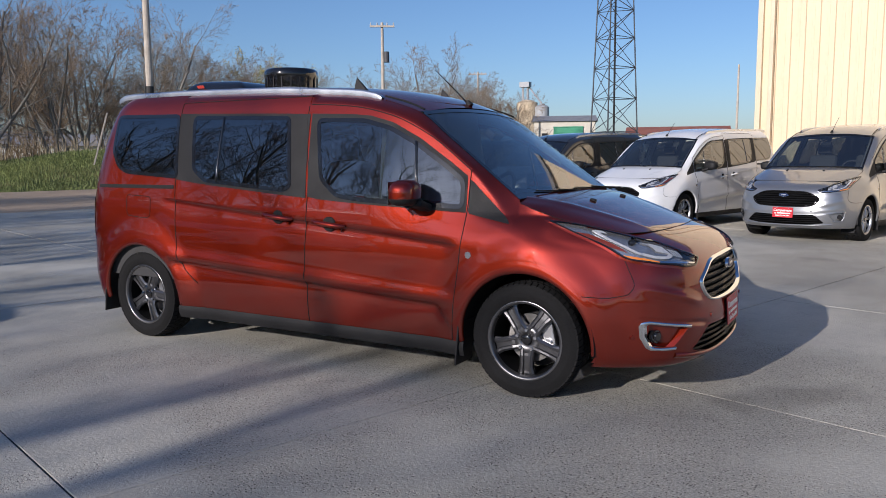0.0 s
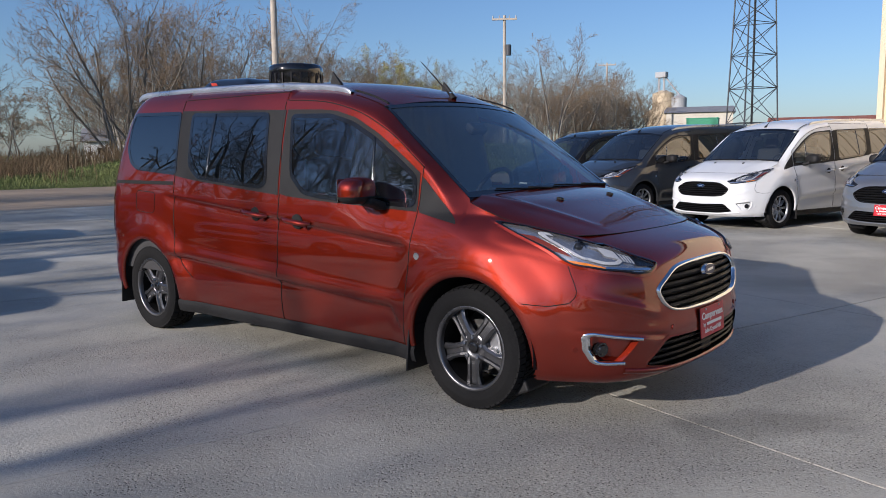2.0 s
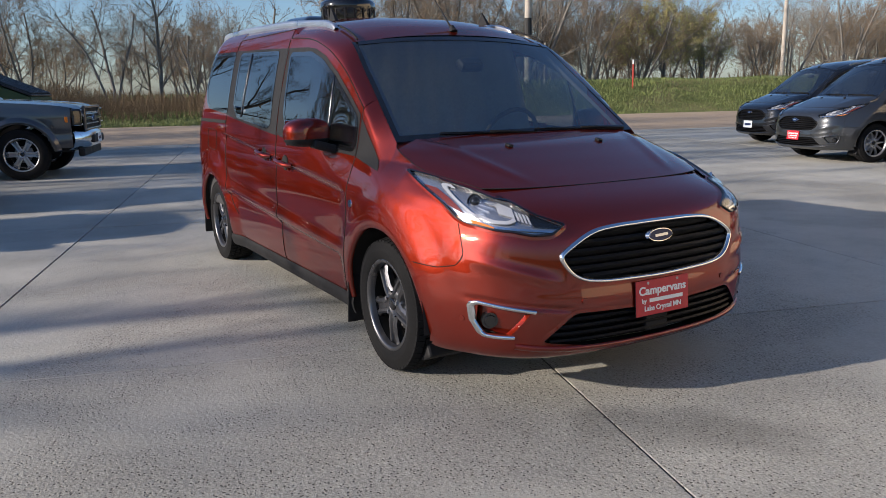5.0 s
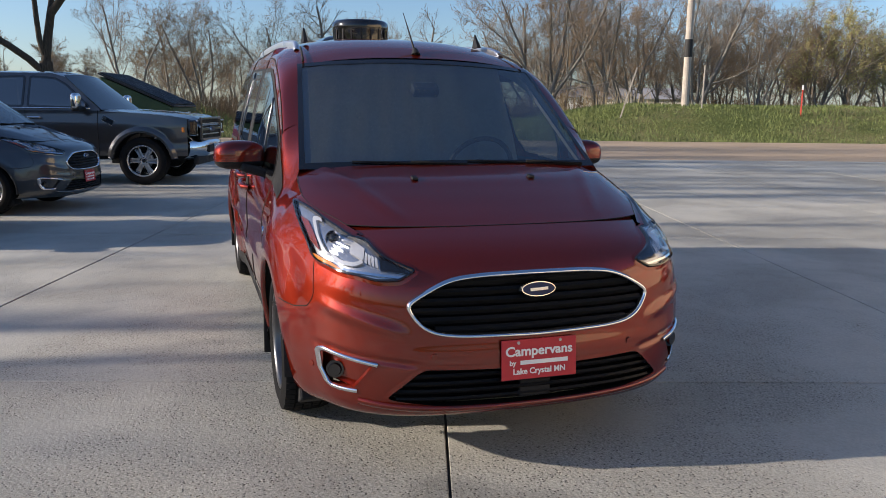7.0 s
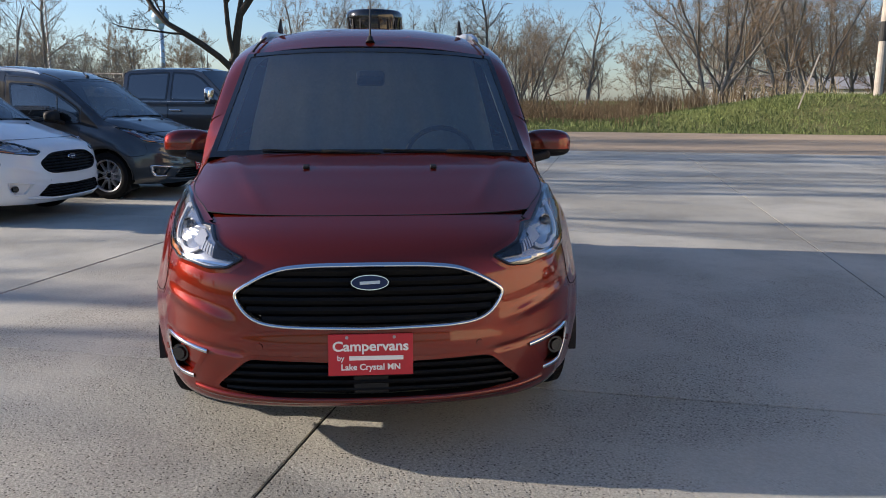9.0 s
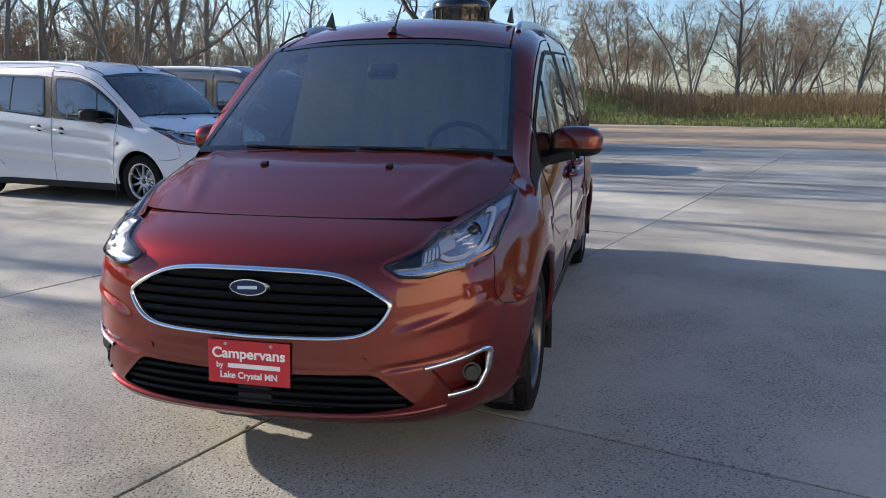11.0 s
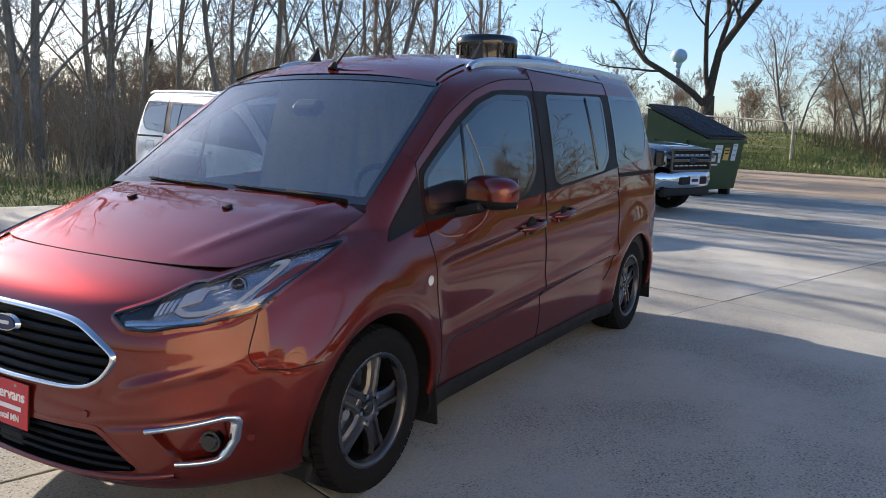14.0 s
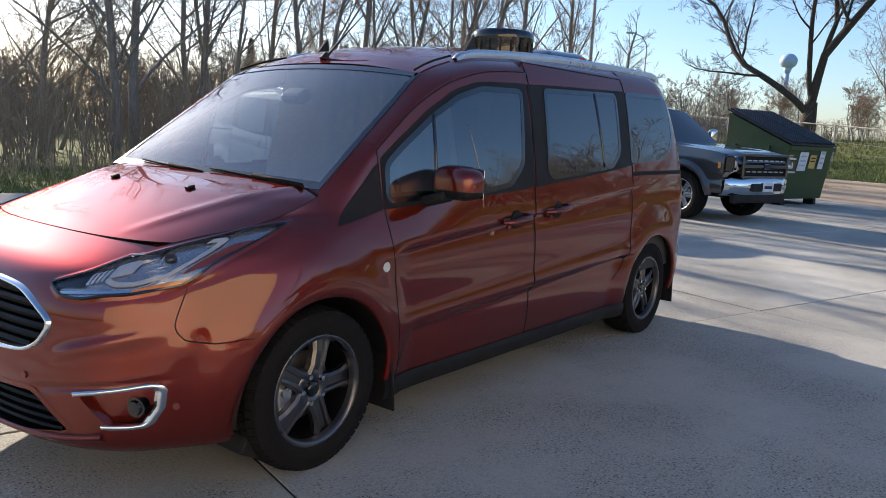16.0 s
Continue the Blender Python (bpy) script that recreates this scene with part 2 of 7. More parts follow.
def build_ground():
    ex, nx = axis_steps(-64, 48, 1.0), axis_steps(-40, 70, 1.0)
    E, N = np.meshgrid(ex, nx)
    Z = ground_z(E, N)
    X, Y = E * LC - N * LS, E * LS + N * LC
    verts = np.stack([X.ravel(), Y.ravel(), Z.ravel()], 1)
    w = len(ex)
    faces = [(j * w + i, j * w + i + 1, (j + 1) * w + i + 1, (j + 1) * w + i) for j in range(len(nx) - 1) for i in range(w - 1)]
    tagged(new("ground", mesh_of("ground", verts, faces, M_GRASS, True)), "rough spring grass on a low roadside bank", "ground", kind="structure")
    # the road along the lot's edge
    bm = bm_new()
    box(bm, (EDGE_W - GRASS_W, 300, 0.2), lot_pose((EDGE_W + GRASS_W) / 2 - 0.01, 0, -0.105), 0.03)
    me = bpy.data.meshes.new("road")
    bm.to_mesh(me)
    bm.free()
    me.materials.append(M_ROAD)
    tagged(new("road", me), "tan gravelled road beside the concrete lot", "road", kind="structure")


def slab_mesh(w, d):
    """A concrete slab, its edges rounded over."""
    bm = bm_new()
    r, h = 0.003, 0.15
    rings = []
    for off, z in ((0, -h), (0, -r), (r * 0.4, -r * 0.3), (r * 1.3, 0)):
        rings.append([bm.verts.new((sx * (w / 2 - off), sy * (d / 2 - off), z)) for sx, sy in ((-1, -1), (1, -1), (1, 1), (-1, 1))])
    for a, b in zip(rings, rings[1:]):
        for i in range(4):
            bm.faces.new((a[i], a[(i + 1) % 4], b[(i + 1) % 4], b[i]))
    bm.faces.new(rings[-1])
    me = bpy.data.meshes.new("slab")
    bm.to_mesh(me)
    bm.free()
    me.materials.append(M_CONCRETE)
    return me


def build_pavement():
    base = thing("pavement", lot_pose(0, 0, 0), "pale worn concrete lot of jointed slabs", "pavement", kind="structure")
    bm = bm_new()
    box(bm, (EDGE_E - EDGE_W - 0.1, EDGE_N - EDGE_S - 0.1, 0.1), Matrix.Translation(((EDGE_E + EDGE_W) / 2, (EDGE_N + EDGE_S) / 2, -0.0565)))
    part("bed", bm, M_BANDBLACK, base)
    es = [EDGE_W, -12.4, -7.8, -3.2, 1.39, 6.0, 10.6, 15.2, 24.4, 33.6, EDGE_E]
    ns = [EDGE_S, -5.7, -2.62, 0.36, 3.44, 6.5, 9.55, 12.6, 18.7, 24.8, EDGE_N]
    cache = {}
    for e0, e1 in zip(es, es[1:]):
        for n0, n1 in zip(ns, ns[1:]):
            key = (round(e1 - e0 - 0.011, 3), round(n1 - n0 - 0.011, 3))
            if key not in cache:
                cache[key] = slab_mesh(*key)
            put("slab", cache[key], base, Matrix.Translation(((e0 + e1) / 2, (n0 + n1) / 2, random.uniform(-0.002, 0.002))))


build_ground()


# ---- buildings and far structures ----
def build_hall():
    """The cream ribbed metal hall behind the parked row."""
    hall = thing("metal_building", lot_pose(-3.75, 13.8, 0), "cream building clad in ribbed sheet metal", "building")
    W, D, H = 26.0, 18.0, 7.2
    bm = bm_new()
    box(bm, (W - 0.1, D - 0.1, H - 0.05), Matrix.Translation((W / 2, D / 2, H / 2)))
    part("wall", bm, M_CREAM, hall)
    for side in (0, 1):
        length = W if side == 0 else D
        panel_w = 0.915
        k = int(length / panel_w)
        for i in range(k):
            bm = bm_new()
            prof = []
            for r in range(3):
                x0 = r * 0.305
                prof += [(x0, 0), (x0 + 0.12, 0), (x0 + 0.125, 0.006), (x0 + 0.17, 0.006), (x0 + 0.175, 0), (x0 + 0.245, 0), (x0 + 0.258, 0.032), (x0 + 0.292, 0.032)]
            prof.append((0.915, 0))
            lo = [bm.verts.new((x, -y, 0.05)) for x, y in prof]
            hi = [bm.verts.new((x, -y, H)) for x, y in prof]
            for a in range(len(prof) - 1):
                bm.faces.new((lo[a], lo[a + 1], hi[a + 1], hi[a]))
            me = bpy.data.meshes.new("panel")
            bm.to_mesh(me)
            bm.free()
            me.materials.append(M_CREAM)
            m = Matrix.Translation((0.08 + i * panel_w, 0.02, 0)) if side == 0 else Matrix.Rotation(radians(-90), 4, "Z") @ Matrix.Translation((-0.08 - (i + 1) * panel_w, 0.02, 0))
            put("panel", me, hall, m)
    bm = bm_new()
    box(bm, (0.12, 0.12, H), Matrix.Translation((0.02, 0.0, H / 2)), 0.01)
    part("corner_trim", bm, M_CREAM_TRIM, hall)
    bm = bm_new()
    box(bm, (0.09, 0.09, H - 0.1), Matrix.Translation((0.32, -0.09, H / 2)), 0.015)
    part("downpipe", bm, M_CREAM_TRIM, hall)
    bm = bm_new()
    box(bm, (W + 0.5, D + 0.5, 0.25), Matrix.Translation((W / 2, D / 2, H + 0.12)), 0.03)
    part("roof", bm, M_ROOF_GREY, hall)


def polar(az, dist, eye=(3.4, -4.5)):
    return Vector((eye[0] + dist * math.cos(radians(az)), eye[1] + dist * math.sin(radians(az)), 0))


def build_tower():
    p = polar(108.5, 90)
    t = thing("lattice_tower", Matrix.Translation((p.x, p.y, -0.1)) @ Matrix.Rotation(0.3, 4, "Z"), "tall grey steel lattice radio tower", "tower")
    H, w0, w1 = 46.0, 5.4, 1.4
    def corner(k, z):
        w = (w0 + (w1 - w0) * z / H) / 2 * 1.18
        a = math.tau * k / 3 + 0.4
        return Vector((w * math.cos(a), w * math.sin(a), z))
    for k in range(3):
        bm = bm_new()
        rod(bm, corner(k, 0), corner(k, H), 0.085, 8, 0.06)
        part("leg", bm, M_DARK_STEEL, t)
    levels = [0]
    while levels[-1] < H - 2:
        levels.append(min(H, levels[-1] + (w0 + (w1 - w0) * levels[-1] / H) * 0.72))
    for z0, z1 in zip(levels, levels[1:]):
        for k in range(3):
            a0, b0, a1, b1 = corner(k, z0), corner(k + 1, z0), corner(k, z1), corner(k + 1, z1)
            for p, q, r in ((a0, b1, 0.045), (b0, a1, 0.045), (a1, b1, 0.04)):
                bm = bm_new()
                rod(bm, p, q, r, 4)
                part("brace", bm, M_DARK_STEEL, t)
    bm = bm_new()
    rod(bm, (corner(0, 0) + corner(1, 0)) / 2, (corner(0, H) + corner(1, H)) / 2, 0.12, 6)
    part("cable_ladder", bm, M_BANDBLACK, t)


def build_silos():
    p = polar(114.4, 250)
    s = thing("grain_elevator", Matrix.Translation((p.x, p.y, 0)), "tan and grey grain silos with a thin elevator leg", "silo")
    for x, r, h, mt in ((0, 3.2, 17.5, M_SILO), (5.0, 2.2, 16.0, M_SILO_GREY), (-3.6, 2.0, 12.0, M_SILO)):
        bm = bm_new()
        cyl(bm, r, r, h, Matrix.Translation((x, 0, h / 2)), 28)
        cyl(bm, r, r * 0.25, 1.0, Matrix.Translation((x, 0, h + 0.5)), 28)
        part("silo", bm, mt, s, smooth=False)
    bm = bm_new()
    for x in (-1.0, 0.6):
        rod(bm, (x, -1, 0), (x, -1, 23), 0.35, 6)
    box(bm, (3.2, 2, 1.6), Matrix.Translation((-0.2, -1, 23)))
    rod(bm, (0.4, -1, 23), (5, 0, 17), 0.25, 6)
    part("elevator_leg", bm, M_SILO_GREY, s)


def shed(name, az, dist, w, d, h, wall, roof, label, rise=1.2, turn=0.0):
    p = polar(az, dist)
    s = thing(name, Matrix.Translation((p.x, p.y, 0)) @ Matrix.Rotation(radians(az - 90 + turn), 4, "Z"), label, "building")
    bm = bm_new()
    box(bm, (w, d, h), Matrix.Translation((0, 0, h / 2)))
    part("wall", bm, wall, s)
    bm = bm_new()
    o = 0.35
    vs = [bm.verts.new(v) for v in ((-w / 2 - o, -d / 2 - o, h), (w / 2 + o, -d / 2 - o, h), (w / 2 + o, d / 2 + o, h), (-w / 2 - o, d / 2 + o, h), (-w / 2 - o, 0, h + rise), (w / 2 + o, 0, h + rise))]
    for f in ((0, 1, 5, 4), (2, 3, 4, 5), (0, 4, 3), (1, 2, 5), (3, 2, 1, 0)):
        bm.faces.new([vs[i] for i in f])
    part("roof", bm, roof, s)
    bm = bm_new()
    box(bm, (w * 0.18, 0.12, h * 0.6), Matrix.Translation((w * 0.2, -d / 2 - 0.05, h * 0.3)), 0.02)
    part("door", bm, M_ROOF_GREY, s)
    for k in (-0.32, -0.1):
        bm = bm_new()
        box(bm, (w * 0.1, 0.1, h * 0.25), Matrix.Translation((w * k, -d / 2 - 0.04, h * 0.6)), 0.02)
        part("window", bm, M_BLACK, s)
    return s


def utility_pole(az, dist, h, arm, label, base=1.0, transformer=False, r=0.16, eye=(3.4, -4.5)):
    p = polar(az, dist, eye)
    s = thing("utility_pole", Matrix.Translation((p.x, p.y, base - 0.3)) @ Matrix.Rotation(radians(az - 90), 4, "Z"), label, "utility pole")
    bm = bm_new()
    rod(bm, (0, 0, 0), (0, 0, h), r, 10, r * 0.7)
    part("pole", bm, M_POLE, s, smooth=False)
    if arm:
        bm = bm_new()
        box(bm, (arm, 0.12, 0.14), Matrix.Translation((0, -0.15, h - 0.3)), 0.01)
        part("crossarm", bm, M_POLE, s)
        for k in (-0.46, -0.2, 0.2, 0.46):
            bm = bm_new()
            cyl(bm, 0.06, 0.03, 0.22, Matrix.Translation((arm * k, -0.15, h - 0.12)), 8)
            part("insulator", bm, M_SILO_GREY, s)
    if transformer:
        bm = bm_new()
        cyl(bm, 0.22, 0.22, 0.8, Matrix.Translation((0.3, -0.1, h - 2.6)), 12)
        part("transformer", bm, M_DARK_STEEL, s)
    return s


def build_far():
    build_hall()
    build_tower()
    build_silos()
    shed("long_shed", 111.8, 120, 8.6, 14, 6.0, M_SHED, M_ROOF_GREY, "pale low metal shed with a grey roof", 1.1)
    shed("red_roofed_shed", 104.0, 130, 15, 8, 4.3, M_SHED, M_ROOF_RED, "low shed with a red-brown roof", 1.3)
    shed("farm_house", 151.0, 105, 11, 8, 2.9, M_WHITE, M_ROOF_GREY, "white farm building behind bare trees", 1.6)
    shed("farm_shed", 146.0, 95, 9, 7, 2.6, M_SHED, M_ROOF_GREY, "grey farm shed behind bare trees", 1.3)
    shed("far_house", -162.4, 105, 11, 8, 3.2, M_SHED, M_ROOF_GREY, "low pale house with a flat grey roof", 0.7)
    shed("garage", -168.5, 95, 9, 7, 3.1, M_WHITE, M_ROOF_GREY, "white garage beyond the wire fence", 0.6)
    p = polar(111.5, 100)
    g = thing("green_container", Matrix.Translation((p.x, p.y, 0)) @ Matrix.Rotation(0.3, 4, "Z"), "green steel container beside the shed", "container")
    bm = bm_new()
    box(bm, (3.6, 2.2, 4.7), Matrix.Translation((0, 0, 2.35)), 0.04)
    part("body", bm, M_GREEN_BOX, g)
    bm = bm_new()
    box(bm, (3.7, 2.3, 0.12), Matrix.Translation((0, 0, 4.72)), 0.02)
    part("lid", bm, M_GREEN_BOX, g)
    utility_pole(124.9, 62, 11.0, 1.9, "weathered wooden utility pole with a crossarm", 0.8, True)
    utility_pole(118.0, 102, 11.6, 2.2, "weathered wooden utility pole with crossarm", 0.6)
    utility_pole(100.2, 75, 9.0, 0, "bare wooden pole behind the metal building", 0.4, r=0.12)
    utility_pole(-152.2, 62, 14.5, 1.6, "grey utility pole among bare trees", 0.3, eye=(3.56, 2.96))
    # the tall light pole on the bank
    q = Vector((-33.0, 25.1, 1.45))
    s = thing("light_pole", Matrix.Translation(q), "tall pale wooden light pole with a black band", "light pole")
    bm = bm_new()
    rod(bm, (0, 0, 0), (0, 0, 13), 0.21, 14, 0.16)
    part("pole", bm, M_POLE, s, smooth=False)
    bm = bm_new()
    cyl(bm, 0.212, 0.208, 0.95, Matrix.Translation((0, 0, 3.3)), 14)
    part("band", bm, M_BANDBLACK, s)
    bm = bm_new()
    rod(bm, (0, 0, 12.6), (1.6, -1.0, 13.2), 0.05, 6)
    part("lamp_arm", bm, M_STEEL, s)
    bm = bm_new()
    box(bm, (0.7, 0.3, 0.18), Matrix.Translation((1.8, -1.1, 13.2)), 0.05)
    part("lamp_head", bm, M_STEEL, s)
    # curved street lamp far south-west
    p = polar(-155.9, 70, (3.5, 3.0))
    s = thing("street_lamp", Matrix.Translation((p.x, p.y, 0.3)) @ Matrix.Rotation(radians(-60), 4, "Z"), "thin steel street lamp with a bent arm", "street lamp")
    bm = bm_new()
    rod(bm, (0, 0, 0), (0, 0, 8.6), 0.10, 8, 0.06)
    part("pole", bm, M_STEEL, s)
    bm = bm_new()
    rod(bm, (0, 0, 8.6), (0.4, 0, 9.3), 0.05, 6)
    rod(bm, (0.4, 0, 9.3), (1.2, 0, 9.6), 0.045, 6)
    part("arm", bm, M_STEEL, s)
    bm = bm_new()
    box(bm, (0.7, 0.28, 0.14), Matrix.Translation((1.45, 0, 9.6)), 0.04)
    part("lamp_head", bm, M_STEEL, s)
    # water tower
    p = polar(-165.3, 430, (4.3, 1.5))
    s = thing("water_tower", Matrix.Translation((p.x, p.y, 0)), "pale blue ball-shaped water tower on a slim stem", "water tower")
    bm = bm_new()
    r = bmesh.ops.create_uvsphere(bm, u_segments=32, v_segments=18, radius=4.2)
    bmesh.ops.transform(bm, matrix=Matrix.Translation((0, 0, 41.5)) @ Matrix.Diagonal((1, 1, 0.88, 1)), verts=r["verts"])
    part("tank", bm, M_WATER_TANK, s, smooth=True)
    bm = bm_new()
    cyl(bm, 2.6, 1.3, 6, Matrix.Translation((0, 0, 3)), 20)
    cyl(bm, 1.3, 1.1, 29.5, Matrix.Translation((0, 0, 20.75)), 20)
    cyl(bm, 1.1, 2.2, 3, Matrix.Translation((0, 0, 37)), 20)
    part("stem", bm, M_WATER_TANK, s, smooth=True)
    # marker stakes on the bank
    for (x, y, z), lean, h, mt, lab in (((-30.9, 19.8, 1.0), 16, 2.75, M_POLE, "leaning pale wooden stake in the grass"), ((-31.2, 24.9, 1.6), 1, 2.4, M_POLE, "thin upright wooden stake beside the pole"), ((-28.5, 29.0, 1.65), 0, 1.5, M_RED_POST, "red marker post with a white cap on the bank")):
        az = math.atan2(y - 0, x - 5)
        z = ground_height(x * LC + y * LS, -x * LS + y * LC)
        s = thing("marker_post" if mt is M_RED_POST else "stake", Matrix.Translation((x, y, z - 0.15)) @ Matrix.Rotation(az - math.pi / 2, 4, "Z") @ Matrix.Rotation(radians(lean), 4, "Y"), lab, "post")
        bm = bm_new()
        box(bm, (0.07, 0.05, h), Matrix.Translation((0, 0, h / 2)), 0.008)
        part("shaft", bm, mt, s)
        if mt is M_RED_POST:
            bm = bm_new()
            box(bm, (0.09, 0.07, 0.25), Matrix.Translation((0, 0, h + 0.1)), 0.01)
            part("cap", bm, M_WHITE, s)


build_far()

# ---- vehicle materials ----
def car_paint(name, base, metal=0.55, rough=0.32, flake=0.5, coat_ior=1.6):
    m = material(name, base, rough, metal, 1.0, 0.12)  # the gloss is nearly all in the clear coat
    bsdf(m).inputs["Specular Tint"].default_value = (*[min(1, .25 + c * 2) for c in base], 1)
    bsdf(m).inputs["Coat IOR"].default_value = coat_ior
    bsdf(m).inputs["Coat Roughness"].default_value = 0.015
    v = coords(m)
    f = node(m, "ShaderNodeTexVoronoi", Scale=900.0)
    link(m, v, f.inputs["Vector"])
    c = mix(m, "MULTIPLY", flake * 0.5, base, f.outputs["Color"])
    c = mix(m, "MIX", 0.12, c, mix(m, "MULTIPLY", 1.0, base, ramp(m, noise_of(m, v, 3, 3), (0.3, grey(0.8)), (0.7, grey(1.1)))))
    link(m, c, bsdf(m).inputs["Base Color"])
    # road dust, thin and uneven, dulls the coat
    link(m, ramp(m, noise_of(m, v, 7, 4, 0.7), (0.4, grey(0.002)), (0.75, grey(0.012))), bsdf(m).inputs["Coat Roughness"])
    return m


def glass_mat(name, tint, f0=0.05, gloss_rough=0.0, dust=0.0):
    m = bpy.data.materials.new(name)
    m.use_nodes = True
    nt = m.node_tree
    nt.nodes.clear()
    out = nt.nodes.new("ShaderNodeOutputMaterial")
    mx = nt.nodes.new("ShaderNodeMixShader")
    lw = nt.nodes.new("ShaderNodeLayerWeight")
    lw.inputs["Blend"].default_value = 0.5
    pw = nt.nodes.new("ShaderNodeMath")
    pw.operation = "POWER"
    pw.inputs[1].default_value = 5.0
    fr = nt.nodes.new("ShaderNodeMath")
    fr.operation = "MULTIPLY_ADD"
    fr.inputs[1].default_value, fr.inputs[2].default_value = 1 - f0, f0
    nt.links.new(lw.outputs["Facing"], pw.inputs[0])
    nt.links.new(pw.outputs[0], fr.inputs[0])
    tr = nt.nodes.new("ShaderNodeBsdfTransparent")
    tr.inputs["Color"].default_value = (*tint, 1)
    gl = nt.nodes.new("ShaderNodeBsdfGlossy")
    gl.inputs["Roughness"].default_value = gloss_rough
    nt.links.new(fr.outputs[0], mx.inputs[0])
    nt.links.new(tr.outputs[0], mx.inputs[1])
    nt.links.new(gl.outputs[0], mx.inputs[2])
    last = mx
    if dust:
        df = nt.nodes.new("ShaderNodeBsdfDiffuse")
        df.inputs["Color"].default_value = (0.55, 0.56, 0.56, 1)
        last = nt.nodes.new("ShaderNodeMixShader")
        last.inputs[0].default_value = dust
        nt.links.new(mx.outputs[0], last.inputs[1])
        nt.links.new(df.outputs[0], last.inputs[2])
    nt.links.new(last.outputs[0], out.inputs[0])
    return m


M_TYRE = mottled("tyre_rubber", (0.013, 0.013, 0.0135), 0.9, 0.2, 6, 80, spec=0.12)
M_RIM_DARK = mottled("dark_machined_alloy", (0.145, 0.145, 0.152), 0.32, 0.08, 6, 80, 0.9, relief=0)
M_RIM_SILVER = mottled("silver_alloy", (0.55, 0.55, 0.56), 0.3, 0.06, 6, 80, 0.9, relief=0)
M_CHROME = material("chrome", (0.75, 0.76, 0.78), 0.08, 1.0)
M_SATIN = mottled("satin_aluminium", (0.62, 0.64, 0.68), 0.32, 0.06, 3, 60, 0.95, relief=0)
M_TRIM = mottled("dark_grey_trim", (0.011, 0.011, 0.012), 0.65, 0.12, 6, 90, spec=0.3)
# near-black for panel joints, and for shade painted in door creases and handle hollows
M_GAP_SHADE = material("panel_gap_and_shade", (0.006, 0.005, 0.005), 0.9)
M_GLOSSBLACK = material("gloss_black", (0.008, 0.008, 0.009), 0.12, 0.0, 0.6)
M_GRILLE = mottled("grille_black", (0.006, 0.006, 0.0065), 0.5, 0.15, 8, 90, spec=0.15)
M_GLASS = glass_mat("window_glass", (0.34, 0.38, 0.37), 0.22)
M_WINDSHIELD = glass_mat("windshield_glass", (0.80, 0.86, 0.85), 0.25, 0.0, 0.010)
M_PRIVACY = glass_mat("privacy_glass", (0.045, 0.05, 0.05), 0.21)
M_LENS = glass_mat("headlamp_lens", (0.92, 0.93, 0.95), 0.035)
M_AMBER = material("amber_lens", (0.75, 0.22, 0.02), 0.15, 0.0, 1.0)
M_MARKER_REFLECTION = material("marker_lens_and_reflection", (0.17, 0.028, 0.012), 0.2, 0.0, 1.0)
M_REDLENS = material("red_lens", (0.35, 0.01, 0.01), 0.15, 0.0, 1.0)
M_LAMP_WHITE = material("lamp_white", (0.55, 0.56, 0.58), 0.3, 0.3, 0.5)
M_LAMP_DARK = material("lamp_housing", (0.50, 0.51, 0.53), 0.26, 0.85)
M_BADGE = material("badge_blue", (0.010, 0.022, 0.075), 0.35, 0.0, 0.0, 0.3)
M_SEAT = mottled("seat_cloth", (0.035, 0.035, 0.037), 0.85, 0.2, 10, 120)
M_LINING = mottled("grey_headliner", (0.16, 0.16, 0.16), 0.9, 0.08, 6, 90)
M_CURTAIN = mottled("grey_curtain", (0.26, 0.27, 0.26), 0.9, 0.1, 3, 50)
M_DISC = mottled("brake_disc", (0.30, 0.29, 0.28), 0.4, 0.15, 10, 90, 0.9)
M_PLATE = mottled("red_plate", (0.50, 0.018, 0.030), 0.4, 0.04, 5, 60, relief=0)
M_PLATE_WHITE = mottled("white_plate", (0.72, 0.76, 0.80), 0.4, 0.05, 5, 60, relief=0)
M_LETTER = material("white_lettering", (0.85, 0.83, 0.80), 0.5)
P_RED = car_paint("copper_red_paint", (0.172, 0.0148, 0.005), 0.80, 0.46, 0.25, 1.6)
P_WHITE = car_paint("white_car_paint", (0.72, 0.73, 0.74), 0.0, 0.4, 0.05)
P_SILVER = car_paint("silver_car_paint", (0.29, 0.30, 0.32), 0.7, 0.34, 0.3)
P_GREY = car_paint("dark_grey_car_paint", (0.060, 0.064, 0.070), 0.6, 0.3, 0.4)
P_BLACK = car_paint("black_car_paint", (0.012, 0.013, 0.016), 0.3, 0.3, 0.3)
P_PICKUP = car_paint("carbon_grey_paint", (0.085, 0.085, 0.090), 0.65, 0.3, 0.4)


